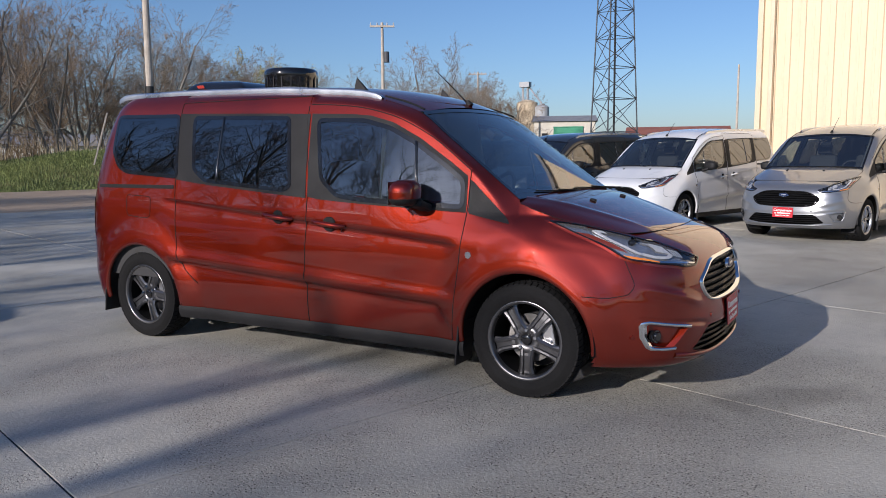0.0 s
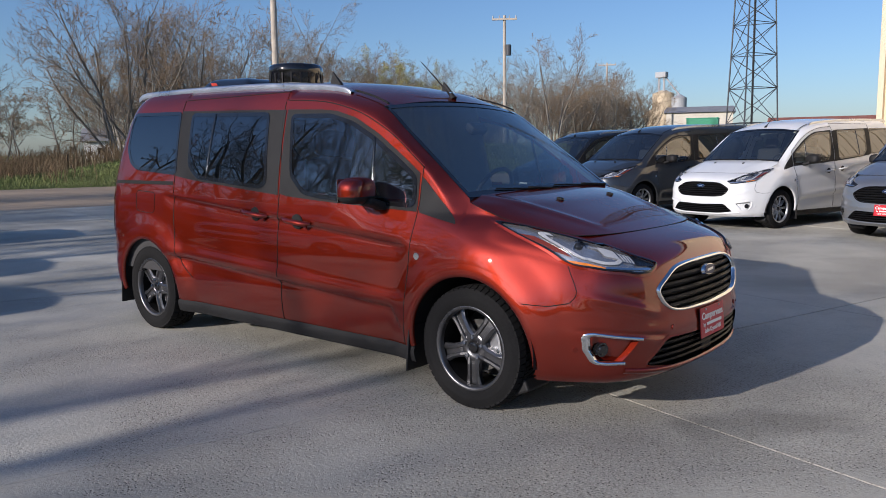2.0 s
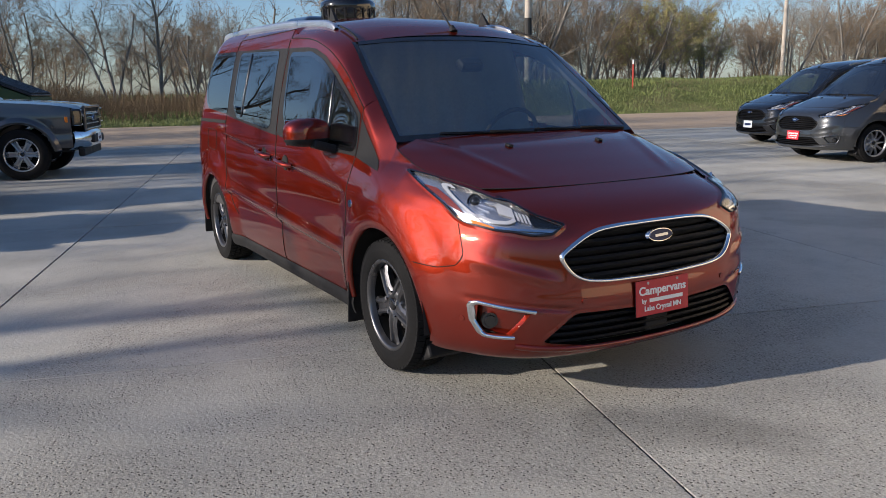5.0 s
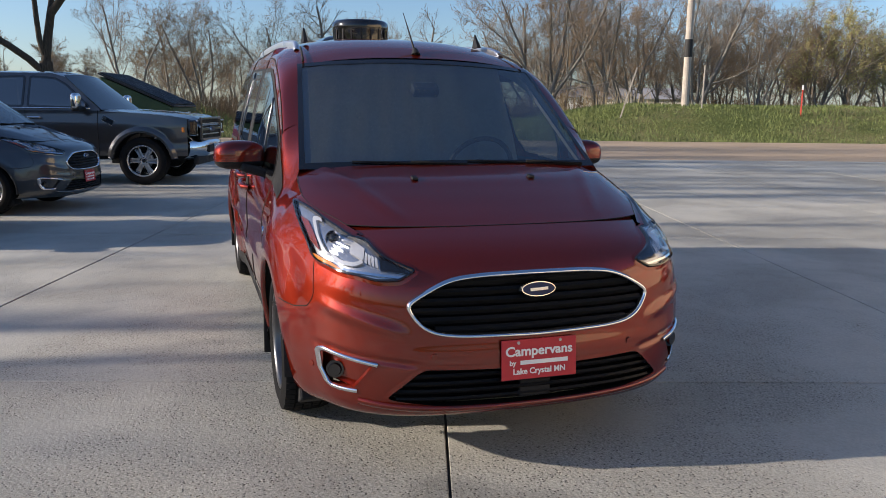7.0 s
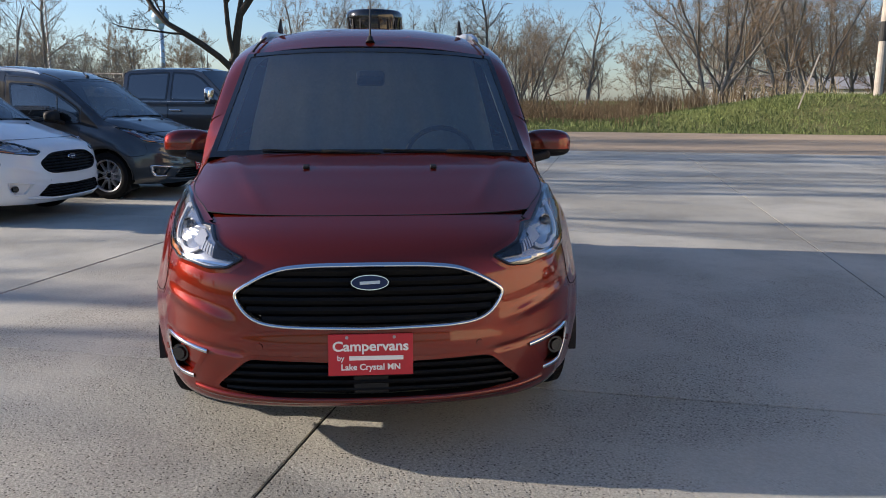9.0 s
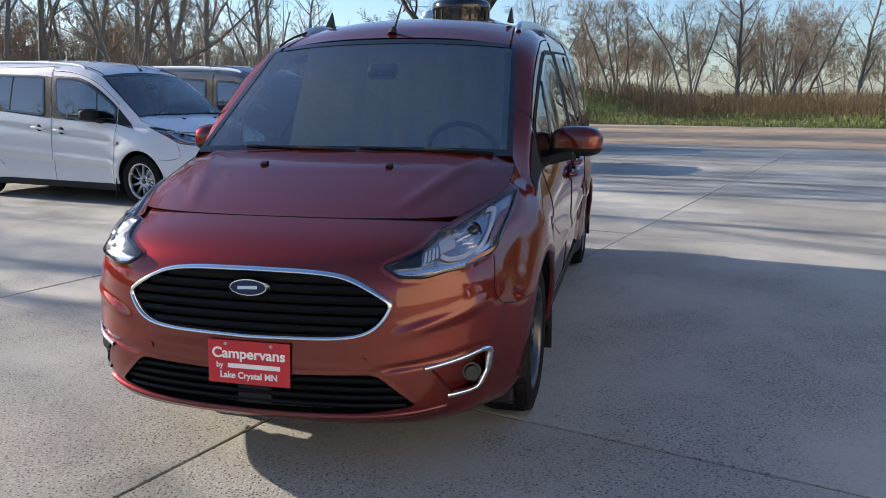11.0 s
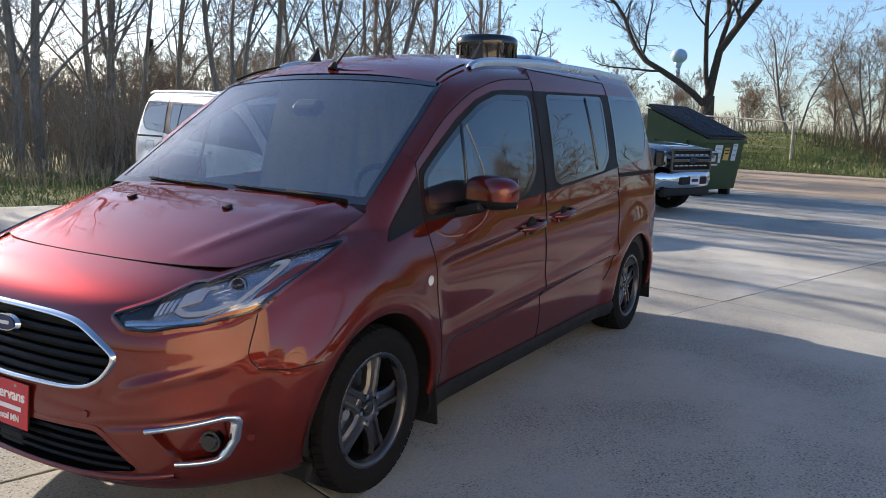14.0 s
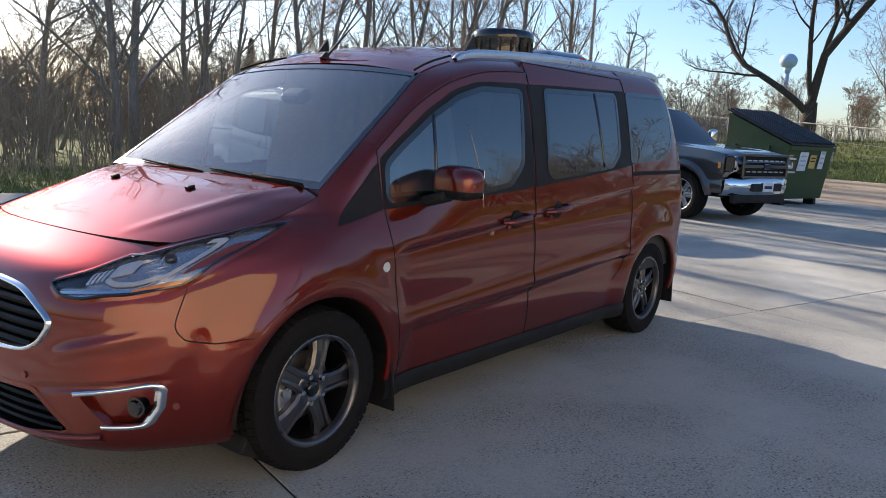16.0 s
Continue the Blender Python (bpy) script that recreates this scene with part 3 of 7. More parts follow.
# ---- smooth curves ----
def spline(xs, ys, n=1500):
    """A smooth, monotone curve through the knots, as a function."""
    xs, ys = np.asarray(xs, float), np.asarray(ys, float)
    if xs[0] > xs[-1]:
        xs, ys = xs[::-1], ys[::-1]
    h, d = np.diff(xs), np.diff(ys) / np.diff(xs)
    m = np.zeros(len(xs))
    m[0], m[-1] = d[0], d[-1]
    for i in range(1, len(xs) - 1):
        if d[i - 1] * d[i] > 0:
            w1, w2 = 2 * h[i] + h[i - 1], h[i] + 2 * h[i - 1]
            m[i] = (w1 + w2) / (w1 / d[i - 1] + w2 / d[i])
    X = np.linspace(xs[0], xs[-1], n)
    i = np.clip(np.searchsorted(xs, X) - 1, 0, len(h) - 1)
    t = (X - xs[i]) / h[i]
    Y = (1 + 2 * t) * (1 - t) ** 2 * ys[i] + t * (1 - t) ** 2 * h[i] * m[i] + t * t * (3 - 2 * t) * ys[i + 1] + t * t * (t - 1) * h[i] * m[i + 1]
    ker = np.ones(31) / 31
    Ys = np.convolve(np.pad(Y, 15, mode="edge"), ker, "valid")
    Ys[:16], Ys[-16:] = Y[:16], Y[-16:]
    return lambda v: np.interp(v, X, Ys)


# ---- the shape of the small passenger van ----
WHEEL_X, HUB_Z, TYRE_R, ARCH_R = 1.531, 0.315, 0.322, 0.385
half_w = spline([.15, .25, .35, .5, .62, .8, .95, 1.05, 1.2, 1.4, 1.6, 1.68, 1.74, 1.80], [.80, .848, .870, .886, .890, .895, .889, .877, .848, .797, .734, .700, .655, .57])
nose_x = spline([.20, .23, .27, .34, .44, .52, .60, .70, .77, .80, .83, .86, .90, .93, .96, .99, 1.02, 1.05, 1.08, 1.10, 1.12], [2.34, 2.40, 2.425, 2.435, 2.44, 2.43, 2.42, 2.405, 2.375, 2.35, 2.31, 2.25, 2.14, 2.06, 1.975, 1.89, 1.80, 1.71, 1.57, 1.45, 1.30])
_hz = np.linspace(.78, 1.12, 400)
hood_c = spline(nose_x(_hz)[::-4], _hz[::-4])
_q = np.concatenate([np.linspace(0, .9, 300), 1 - np.geomspace(.1, 1e-6, 500)])


def corner_drop(q):
    q = np.clip(np.abs(q), 0, 1)
    return .10 * q ** 2 + .16 * q ** 4 + .48 * (1 - np.sqrt(np.clip(1 - q ** 8, 0, 1)))


_qd = corner_drop(_q)
DROP_END = float(_qd[-1])
tail_x = spline([.15, .3, .45, .6, 1.1, 1.4, 1.7, 1.8], [-2.17, -2.235, -2.25, -2.235, -2.215, -2.18, -2.105, -2.05])
edge_y = spline([-2.20, -1.95, -1.5, -.5, 0, .3, .55, .75, .95, 1.15, 1.35, 1.45], [.575, .600, .605, .605, .607, .615, .635, .655, .682, .708, .735, .748])
edge_z = spline([-2.20, -1.95, -1.5, -.5, 0, .3, .55, .75, .95, 1.15, 1.35, 1.45], [1.735, 1.765, 1.765, 1.748, 1.720, 1.695, 1.642, 1.577, 1.435, 1.29, 1.143, 1.07])
roof_c = spline([-2.2, -2.0, -1.5, -.6, 0, .3, .6, .8], [1.755, 1.800, 1.812, 1.807, 1.787, 1.758, 1.697, 1.622])
hood_half = spline([1.40, 1.45, 1.55, 1.65, 1.75, 1.85, 1.95, 2.04, 2.16], [.745, .755, .765, .765, .750, .717, .672, .632, .575])


def up_line(x):
    return .815 + (1.124 - x) * .0862


def lo_line(x):
    return .458 + (1.07 - x) * .0567


def pinch(x, z):
    """The narrowing of the glazing towards the front and of the nose at the lamps."""
    return 1 - .07 * smoothstep(.5, 1.3, x) * smoothstep(.80, 1.08, z) - .055 * smoothstep(.55, .85, z) * smoothstep(1.50, 2.0, x) * (1 - smoothstep(2.1, 2.3, x))


def arch_bulge(x, z):
    return .022 * (1 - smoothstep(.42, .58, np.hypot(x - WHEEL_X, z - HUB_Z))) + .028 * (1 - smoothstep(.42, .60, np.hypot(x + WHEEL_X, z - HUB_Z)))


def side_y(x, z):
    """Half the van's width at x, z: doors with two swages, arches, rounded nose and tail."""
    x, z = np.asarray(x, float), np.asarray(z, float)
    w = half_w(z)
    on = smoothstep(-1.32, -1.12, x) * (1 - smoothstep(1.02, 1.14, x))
    end = .97 + np.clip(.458 - z, 0, .115) * .80  # the lower step runs out along a slanted edge
    low = smoothstep(-1.32, -1.12, x) * (1 - smoothstep(end, end + .035, x))
    du, dl = z - up_line(x), z - lo_line(x)
    w = w - on * .015 * np.where(du < 0, np.exp(du / .09), np.clip(1 - du / .012, 0, 1))
    w = w - low * .028 * np.where(dl < 0, np.exp(dl / .16), np.clip(1 - dl / .012, 0, 1)) + on * .012 * np.exp(-((dl - .05) / .035) ** 2)
    w = w + arch_bulge(x, z)
    d = nose_x(np.minimum(z, .99)) - x
    q = np.interp(np.clip(d, 0, DROP_END), _qd, _q)
    w = w * np.where(d < DROP_END, q, 1.0) * pinch(x, z)
    b = np.clip((x - tail_x(z)) / .34, 0, 1)
    w = w - .30 * (1 - np.sqrt(np.clip(1 - (1 - b) ** 2.6, 0, 1)))
    return w


def fender_top(x):
    hx = np.clip(x, 1.45, 2.13)
    return np.where(x < 1.45, edge_z(np.minimum(x, 1.45)), hood_z(hx, hood_half(hx)))


def fender_y(x, z):
    """The wing: the side's surface, turning in to the windscreen pillar and the hood's edge."""
    x = np.asarray(x, float)
    zt = fender_top(x)
    yt = np.where(x < 1.45, edge_y(np.minimum(x, 1.45)), hood_half(np.maximum(x, 1.45)))
    band = .045 + .075 * smoothstep(1.17, 1.42, x)
    t = np.clip((z - (zt - band)) / band, 0, 1)
    return side_y(x, z) + (yt - side_y(x, zt)) * t ** 1.5


def open_line(poly, step=.02):
    """Places along an open polyline, evenly spaced."""
    p = np.asarray(poly, float)
    s = np.concatenate([[0], np.cumsum(np.linalg.norm(np.diff(p, axis=0), axis=1))])
    u = np.linspace(0, s[-1], max(2, int(s[-1] / step)))
    return np.stack([np.interp(u, s, p[:, k]) for k in range(p.shape[1])], 1)


def front_pt(y, z, off=0.0):
    """A place on the nose from its y and z."""
    y, z = np.asarray(y, float), np.asarray(z, float)
    q = y / half_w(z)
    return np.stack([nose_x(z) - corner_drop(q) + off, y + 0 * z, z + 0 * y], -1)


def hood_z(x, y):
    y = np.abs(y)
    z = hood_c(x)
    for _ in range(6):
        z = hood_c(x + corner_drop(y / half_w(z)))
    return z


def in_poly(px, pz, poly):
    inside = np.zeros(px.shape, bool)
    n = len(poly)
    for i in range(n):
        (x0, z0), (x1, z1) = poly[i], poly[(i + 1) % n]
        if z0 == z1:
            continue
        c = ((z0 > pz) != (z1 > pz)) & (px < (x1 - x0) * (pz - z0) / (z1 - z0) + x0)
        inside ^= c
    return inside


def inset(poly, d):
    """The polygon moved inwards by d (outwards if negative)."""
    p = np.asarray(poly, float)
    area = np.sum(p[:, 0] * np.roll(p[:, 1], -1) - np.roll(p[:, 0], -1) * p[:, 1])
    s = 1 if area > 0 else -1
    out = []
    for i in range(len(p)):
        a, b, c = p[i - 1], p[i], p[(i + 1) % len(p)]
        e1, e2 = (b - a) / np.linalg.norm(b - a), (c - b) / np.linalg.norm(c - b)
        n1, n2 = s * np.array([-e1[1], e1[0]]), s * np.array([-e2[1], e2[0]])
        n = n1 + n2
        out.append(b + n * d / max(.35, (1 + n1 @ n2)))
    return np.array(out)


def rounded(poly, r=.03, k=4):
    """The polygon with its corners rounded off."""
    p = np.asarray(poly, float)
    out = []
    for i in range(len(p)):
        a, b, c = p[i - 1], p[i], p[(i + 1) % len(p)]
        la, lc = np.linalg.norm(a - b), np.linalg.norm(c - b)
        ra, rc = min(r, la * .45), min(r, lc * .45)
        s, e = b + (a - b) / la * ra, b + (c - b) / lc * rc
        for t in np.linspace(0, 1, k):
            out.append((1 - t) ** 2 * s + 2 * t * (1 - t) * b + t * t * e)
    return np.array(out)


def densify(poly, step=.03):
    p = np.asarray(poly, float)
    out = []
    for i in range(len(p)):
        a, b = p[i], p[(i + 1) % len(p)]
        k = max(1, int(np.linalg.norm(b - a) / step))
        out += [a + (b - a) * t / k for t in range(k)]
    return np.array(out)


def fill_rows(poly, rows, cols):
    """A grid that fills a polygon, row by row: arrays of its two coordinates."""
    p = np.asarray(poly, float)
    v0, v1 = p[:, 1].min(), p[:, 1].max()
    V = np.linspace(v0 + 1e-4, v1 - 1e-4, rows)
    A, B = [], []
    for v in V:
        xs = []
        for i in range(len(p)):
            (x0, z0), (x1, z1) = p[i], p[(i + 1) % len(p)]
            if (z0 <= v) != (z1 <= v):
                xs.append(x0 + (x1 - x0) * (v - z0) / (z1 - z0))
        A.append(np.linspace(min(xs), max(xs), cols))
        B.append(np.full(cols, v))
    return np.array(A), np.array(B)


def grid_mesh(name, P, mat, flip=False, keep=None, smooth=True, thick=0.0):
    """A mesh from a grid of places; keep: which of its faces stay."""
    r, c = P.shape[:2]
    idx = np.arange(r * c).reshape(r, c)
    F = np.stack([idx[:-1, :-1], idx[:-1, 1:], idx[1:, 1:], idx[1:, :-1]], -1).reshape(-1, 4)
    if keep is not None:
        F = F[np.asarray(keep).reshape(-1)]
    if flip:
        F = F[:, ::-1]
    return mesh_of(name, P.reshape(-1, 3), F.tolist(), mat, smooth)


def mid(A):
    return (A[:-1, :-1] + A[1:, :-1] + A[:-1, 1:] + A[1:, 1:]) / 4


def ribbon_loop(name, outer, inner, mat, closed=True, flip=False):
    """A strip between two loops of places."""
    n = len(outer)
    V = np.concatenate([outer, inner])
    F = [(i, (i + 1) % n, n + (i + 1) % n, n + i) for i in range(n if closed else n - 1)]
    if flip:
        F = [f[::-1] for f in F]
    return mesh_of(name, V, F, mat, False)


def tube_mesh(name, pts, r, mat, k=6, taper=None):
    pts = np.asarray(pts, float)
    rad = np.full(len(pts), r) if taper is None else np.linspace(r, taper, len(pts))
    V, F = tubes([(pts, rad, k)])
    n = len(pts)
    F = list(F) + [tuple(range(k))[::-1], tuple((n - 1) * k + j for j in range(k))]
    return mesh_of(name, V, F, mat, True)


def tubes(items):
    """Verts and faces of tubes along polylines with radii."""
    V, F, base = [], [], 0
    for pts, rad, k in items:
        pts = np.asarray(pts, float)
        d = np.gradient(pts, axis=0)
        d /= np.linalg.norm(d, axis=1)[:, None] + 1e-9
        up = np.array([0.0, 0, 1]) if abs(d[0, 2]) < 0.9 else np.array([1.0, 0, 0])
        a = np.cross(d, up)
        a /= np.linalg.norm(a, axis=1)[:, None] + 1e-9
        b = np.cross(d, a)
        ang = np.arange(k) * math.tau / k
        ring = pts[:, None, :] + np.asarray(rad)[:, None, None] * (np.cos(ang)[None, :, None] * a[:, None, :] + np.sin(ang)[None, :, None] * b[:, None, :])
        V.append(ring.reshape(-1, 3))
        n = len(pts)
        for i in range(n - 1):
            for j in range(k):
                j2 = (j + 1) % k
                F.append((base + i * k + j, base + i * k + j2, base + (i + 1) * k + j2, base + (i + 1) * k + j))
        base += n * k
    return np.concatenate(V), F


FRONT_WIN = [(.055, 1.548), (.41, 1.537), (.61, 1.487), (.795, 1.397), (1.0, 1.267), (1.122, 1.18), (1.13, 1.03), (.44, 1.06), (.27, 1.08), (.14, 1.18)]
SLIDE_WIN = [(-1.07, 1.597), (-.19, 1.568), (-.105, 1.13), (-.16, 1.105), (-.88, 1.16), (-1.0, 1.24)]
REAR_WIN = [(-1.90, 1.627), (-1.235, 1.614), (-1.155, 1.182), (-1.70, 1.215), (-1.80, 1.26), (-1.88, 1.37)]
FRONT_TRIM = [(-.008, 1.59), (.42, 1.572), (.63, 1.517), (.825, 1.42), (1.03, 1.287), (1.148, 1.205), (1.155, 1.0), (.44, 1.035), (.045, 1.06)]
SLIDE_TRIM = [(-1.222, 1.628), (-.022, 1.592), (.030, 1.06), (-.2, 1.078), (-.9, 1.135), (-1.165, 1.165)]
SAIL = [(1.168, 1.19), (1.29, 1.075), (1.44, .945), (1.168, .995)]
GRILLE = [(0, .752), (.20, .750), (.31, .741), (.38, .718), (.475, .664), (.484, .642), (.445, .585), (.39, .556), (.30, .545), (0, .538)]
LOWGRILLE = [(0, .406), (.43, .420), (.46, .405), (.565, .308), (.55, .297), (.38, .272), (0, .263)]
HEADLAMP = [(.905, .975), (.84, .952), (.80, .921), (.77, .905), (.71, .868), (.62, .818), (.50, .775), (.573, .738), (.66, .736), (.73, .752), (.80, .758), (.893, .778), (.912, .80), (.918, .865), (.912, .925)]
FOG_POCKET = [(.615, .428), (.71, .446), (.772, .457), (.772, .387), (.745, .336), (.675, .332)]


def mirrored(poly):
    p = np.asarray(poly, float)
    body = p[1:-1] if p[0, 0] == 0 and p[-1, 0] == 0 else p
    head = [p[0]] if p[0, 0] == 0 else []
    tail = [p[-1]] if p[-1, 0] == 0 else []
    return np.array(head + list(body) + tail + [(-x, z) for x, z in body[::-1]])


def side_pts(poly, off, s):
    p = np.asarray(poly, float)
    return np.stack([p[..., 0], s * (side_y(p[..., 0], p[..., 1]) + off), p[..., 1]], -1)


def lamp_pt(q, z, off):
    """A place on the nose by its share of the half width and its height, moved out along the curve."""
    q, z = np.asarray(q, float), np.asarray(z, float)
    x = nose_x(z) - corner_drop(q)
    y = q * half_w(z) * pinch(x, z)
    y = np.where((x < 2.12) & (q > .3), np.maximum(y, fender_y(np.maximum(x, 1.2), z)), y)
    slope = (corner_drop(q + .004) - corner_drop(q - .004)) / .008 / half_w(z)
    ln = np.sqrt(1 + slope ** 2 + .35)
    return np.stack([x + off / ln, y + off * slope / ln, z + off * .55 / ln], -1)


def lathe(name, prof, mat, seg=48, smooth=True):
    """A turned shape about the y axis; prof: (radius, y)."""
    p = np.asarray(prof, float)
    a = np.linspace(0, math.tau, seg, endpoint=False)
    P = np.stack([p[:, None, 0] * np.cos(a)[None], np.repeat(p[:, 1:2], seg, 1), p[:, None, 0] * np.sin(a)[None]], -1)
    r = len(p)
    F = [(i * seg + j, i * seg + (j + 1) % seg, (i + 1) * seg + (j + 1) % seg, (i + 1) * seg + j) for i in range(r - 1) for j in range(seg)]
    return mesh_of(name, P.reshape(-1, 3), F, mat, smooth)


def bm_mesh(name, bm, mat, smooth=False):
    me = bpy.data.meshes.new(name)
    if smooth:
        for f in bm.faces:
            f.smooth = True
    bm.to_mesh(me)
    bm.free()
    me.materials.append(mat)
    return me


def tread_mesh(R, w, seg):
    """Blocks of the tread with grooves between them."""
    bm = bm_new()
    for row, (y0, y1) in enumerate(((-.92, -.56), (-.50, -.20), (-.15, .15), (.20, .50), (.56, .92))):
        for i in range(seg):
            a0 = (i + (row % 2) * .5) * math.tau / seg
            a1 = a0 + math.tau / seg * .82
            vs = []
            for r in (R - .012, R):
                for a, y in ((a0, y0), (a1, y0), (a1 + .02, y1), (a0 + .02, y1)):
                    drop = .010 if abs(y) > .8 else 0
                    vs.append(bm.verts.new(((r - drop) * math.cos(a), y * w / 2, (r - drop) * math.sin(a))))
            for f in ((4, 5, 6, 7), (0, 1, 5, 4), (1, 2, 6, 5), (2, 3, 7, 6), (3, 0, 4, 7)):
                bm.faces.new([vs[k] for k in f])
    bmesh.ops.recalc_face_normals(bm, faces=bm.faces)
    return bm_mesh("tread", bm, M_TYRE)


def spoke_mesh(R, mat, style):
    """One spoke of a wheel along +z, its outer face towards +y."""
    bm = bm_new()
    if style == "five":
        prof = ((.045, .044), (.09, .037), (.15, .038), (R * .97, .054))
        depth = (.012, .018, .014, .006)
    else:
        prof = ((.04, .020), (.09, .015), (.15, .013), (R * .97, .018))
        depth = (.010, .016, .014, .004)
    rings = []
    for (r, w), y in zip(prof, depth):
        rings.append([bm.verts.new(v) for v in ((-w, y - .03, r), (-w * 1.02, y - .004, r), (-w * .72, y + .006, r), (-w * .42, y + .004, r), (-w * .30, y - .006, r), (w * .30, y - .006, r), (w * .42, y + .004, r), (w * .72, y + .006, r), (w * 1.02, y - .004, r), (w, y - .03, r))])
    for a, b in zip(rings, rings[1:]):
        for i in range(9):
            bm.faces.new((a[i], a[i + 1], b[i + 1], b[i]))
    bmesh.ops.recalc_face_normals(bm, faces=bm.faces)
    if sum(f.normal.y for f in bm.faces) < 0:
        bmesh.ops.reverse_faces(bm, faces=bm.faces)
    return bm_mesh("spoke", bm, mat)


WHEEL_CACHE = {}


def wheel_meshes(R, w, rim_r, mat, style, n_nut):
    key = (R, w, rim_r, mat.name, style)
    if key in WHEEL_CACHE:
        return WHEEL_CACHE[key]
    h = w / 2
    tyre = lathe("tyre", [(rim_r - .005, -h * .8), (rim_r + .012, -h * .97), (rim_r + .05, -h * 1.04), (R - .05, -h * 1.02), (R - .022, -h * .93), (R - .012, -h * .86), (R - .012, h * .86), (R - .022, h * .93), (R - .05, h * 1.02), (R - .056, h * 1.035), (rim_r + .05, h * 1.04), (rim_r + .03, h * 1.0), (rim_r + .012, h * .97), (rim_r - .005, h * .80)], M_TYRE, 56)
    barrel = lathe("rim_barrel", [(rim_r - .03, -h * .8), (rim_r - .014, h * .55), (rim_r - .013, h * .70)], M_GRILLE, 40)
    rim = lathe("rim", [(rim_r - .010, h * .62), (rim_r - .009, h * .72), (rim_r + .006, h * .78), (rim_r + .012, h * .90), (rim_r + .006, h * .95), (rim_r - .008, h * .93), (rim_r - .012, h * .80), (rim_r - .015, h * .62)], mat, 56)
    spoke = spoke_mesh(rim_r, mat, style)
    hub = lathe("hub", [(.080, -.03), (.082, .004), (.072, .013), (.036, .016), (.034, .010), (.0001, .010)], mat, 28)
    cap = lathe("hub_cap", [(.030, .006), (.029, .020), (.022, .024), (.0001, .025)], M_GLOSSBLACK, 24)
    bm = bm_new()
    cyl(bm, .0115, .010, .022, Matrix.Rotation(radians(-90), 4, "X") @ Matrix.Translation((0, 0, .004)), 6)
    nut = bm_mesh("wheel_nut", bm, M_CHROME)
    disc = lathe("brake_disc", [(.05, -.05), (.135, -.05), (.135, -.068), (.05, -.068)], M_DISC, 36, False)
    back = lathe("back_plate", [(.02, -.09), (rim_r - .035, -.09)], M_BLACK, 24, False)
    bm = bm_new()
    box(bm, (.075, .06, .15), Matrix.Translation((.115, -.045, 0)), .012)
    cyl(bm, .022, .022, .03, Matrix.Translation((.115, -.012, .03)) @ Matrix.Rotation(radians(90), 4, "X"), 12)
    cal = bm_mesh("brake_caliper", bm, M_RIM_SILVER)
    WHEEL_CACHE[key] = (tyre, tread_mesh(R, w, 56 if style == "five" else 30), rim, barrel, spoke, hub, cap, nut, disc, back, cal)
    return WHEEL_CACHE[key]


def add_wheel(parent, x, y, z, s, R=TYRE_R, w=.215, rim_r=.213, mat=None, style="five", spokes=5, turn=.3, nuts=5, steer=0.0):
    """A wheel under the vehicle: s = 1 for the left side."""
    tyre, tread, rim, barrel, spoke, hub, cap, nut, disc, back, cal = wheel_meshes(R, w, rim_r, mat or M_RIM_DARK, style, nuts)
    m = Matrix.Translation((x, y, z)) @ Matrix.Rotation(radians(steer), 4, "Z")
    if s < 0:
        m = m @ Matrix.Rotation(math.pi, 4, "Z")
    wh = put("wheel", tyre, parent, m, "black tyre on an alloy wheel")
    put("tread", tread, wh)
    put("rim", rim, wh)
    put("rim_barrel", barrel, wh)
    face = Matrix.Translation((0, .052, 0))
    for k in range(spokes):
        put("spoke", spoke, wh, face @ Matrix.Rotation(turn + math.tau * k / spokes, 4, "Y"))
    put("hub", hub, wh, face)
    put("hub_cap", cap, wh, face)
    for k in range(nuts):
        put("wheel_nut", nut, wh, face @ Matrix.Rotation(turn + .62 + math.tau * k / nuts, 4, "Y") @ Matrix.Translation((0, .012, .056)))
    put("brake_disc", disc, wh, face)
    put("back_plate", back, wh)
    put("brake_caliper", cal, wh, face @ Matrix.Rotation(.2 if s > 0 else math.pi + .2, 4, "Y"))
    return wh


def text_mesh(name, words, size, mat, width=None, bold=0.0):
    cu = bpy.data.curves.new(name, "FONT")
    cu.body, cu.size, cu.align_x, cu.align_y, cu.extrude, cu.offset = words, size, "CENTER", "CENTER", .0008, bold
    ob = new(name, cu)
    me = bpy.data.meshes.new_from_object(ob)
    bpy.data.objects.remove(ob)
    me.materials.clear()
    me.materials.append(mat)
    if width:
        xs = [v.co.x for v in me.vertices]
        k = width / (max(xs) - min(xs))
        for v in me.vertices:
            v.co.x *= k
    return me


def face_x(x, y, z, tilt=0.0):
    """The pose of a flat thing that faces +x, upright."""
    return Matrix.Translation((x, y, z)) @ Matrix.Rotation(radians(90), 4, "Z") @ Matrix.Rotation(radians(90 - tilt), 4, "X")


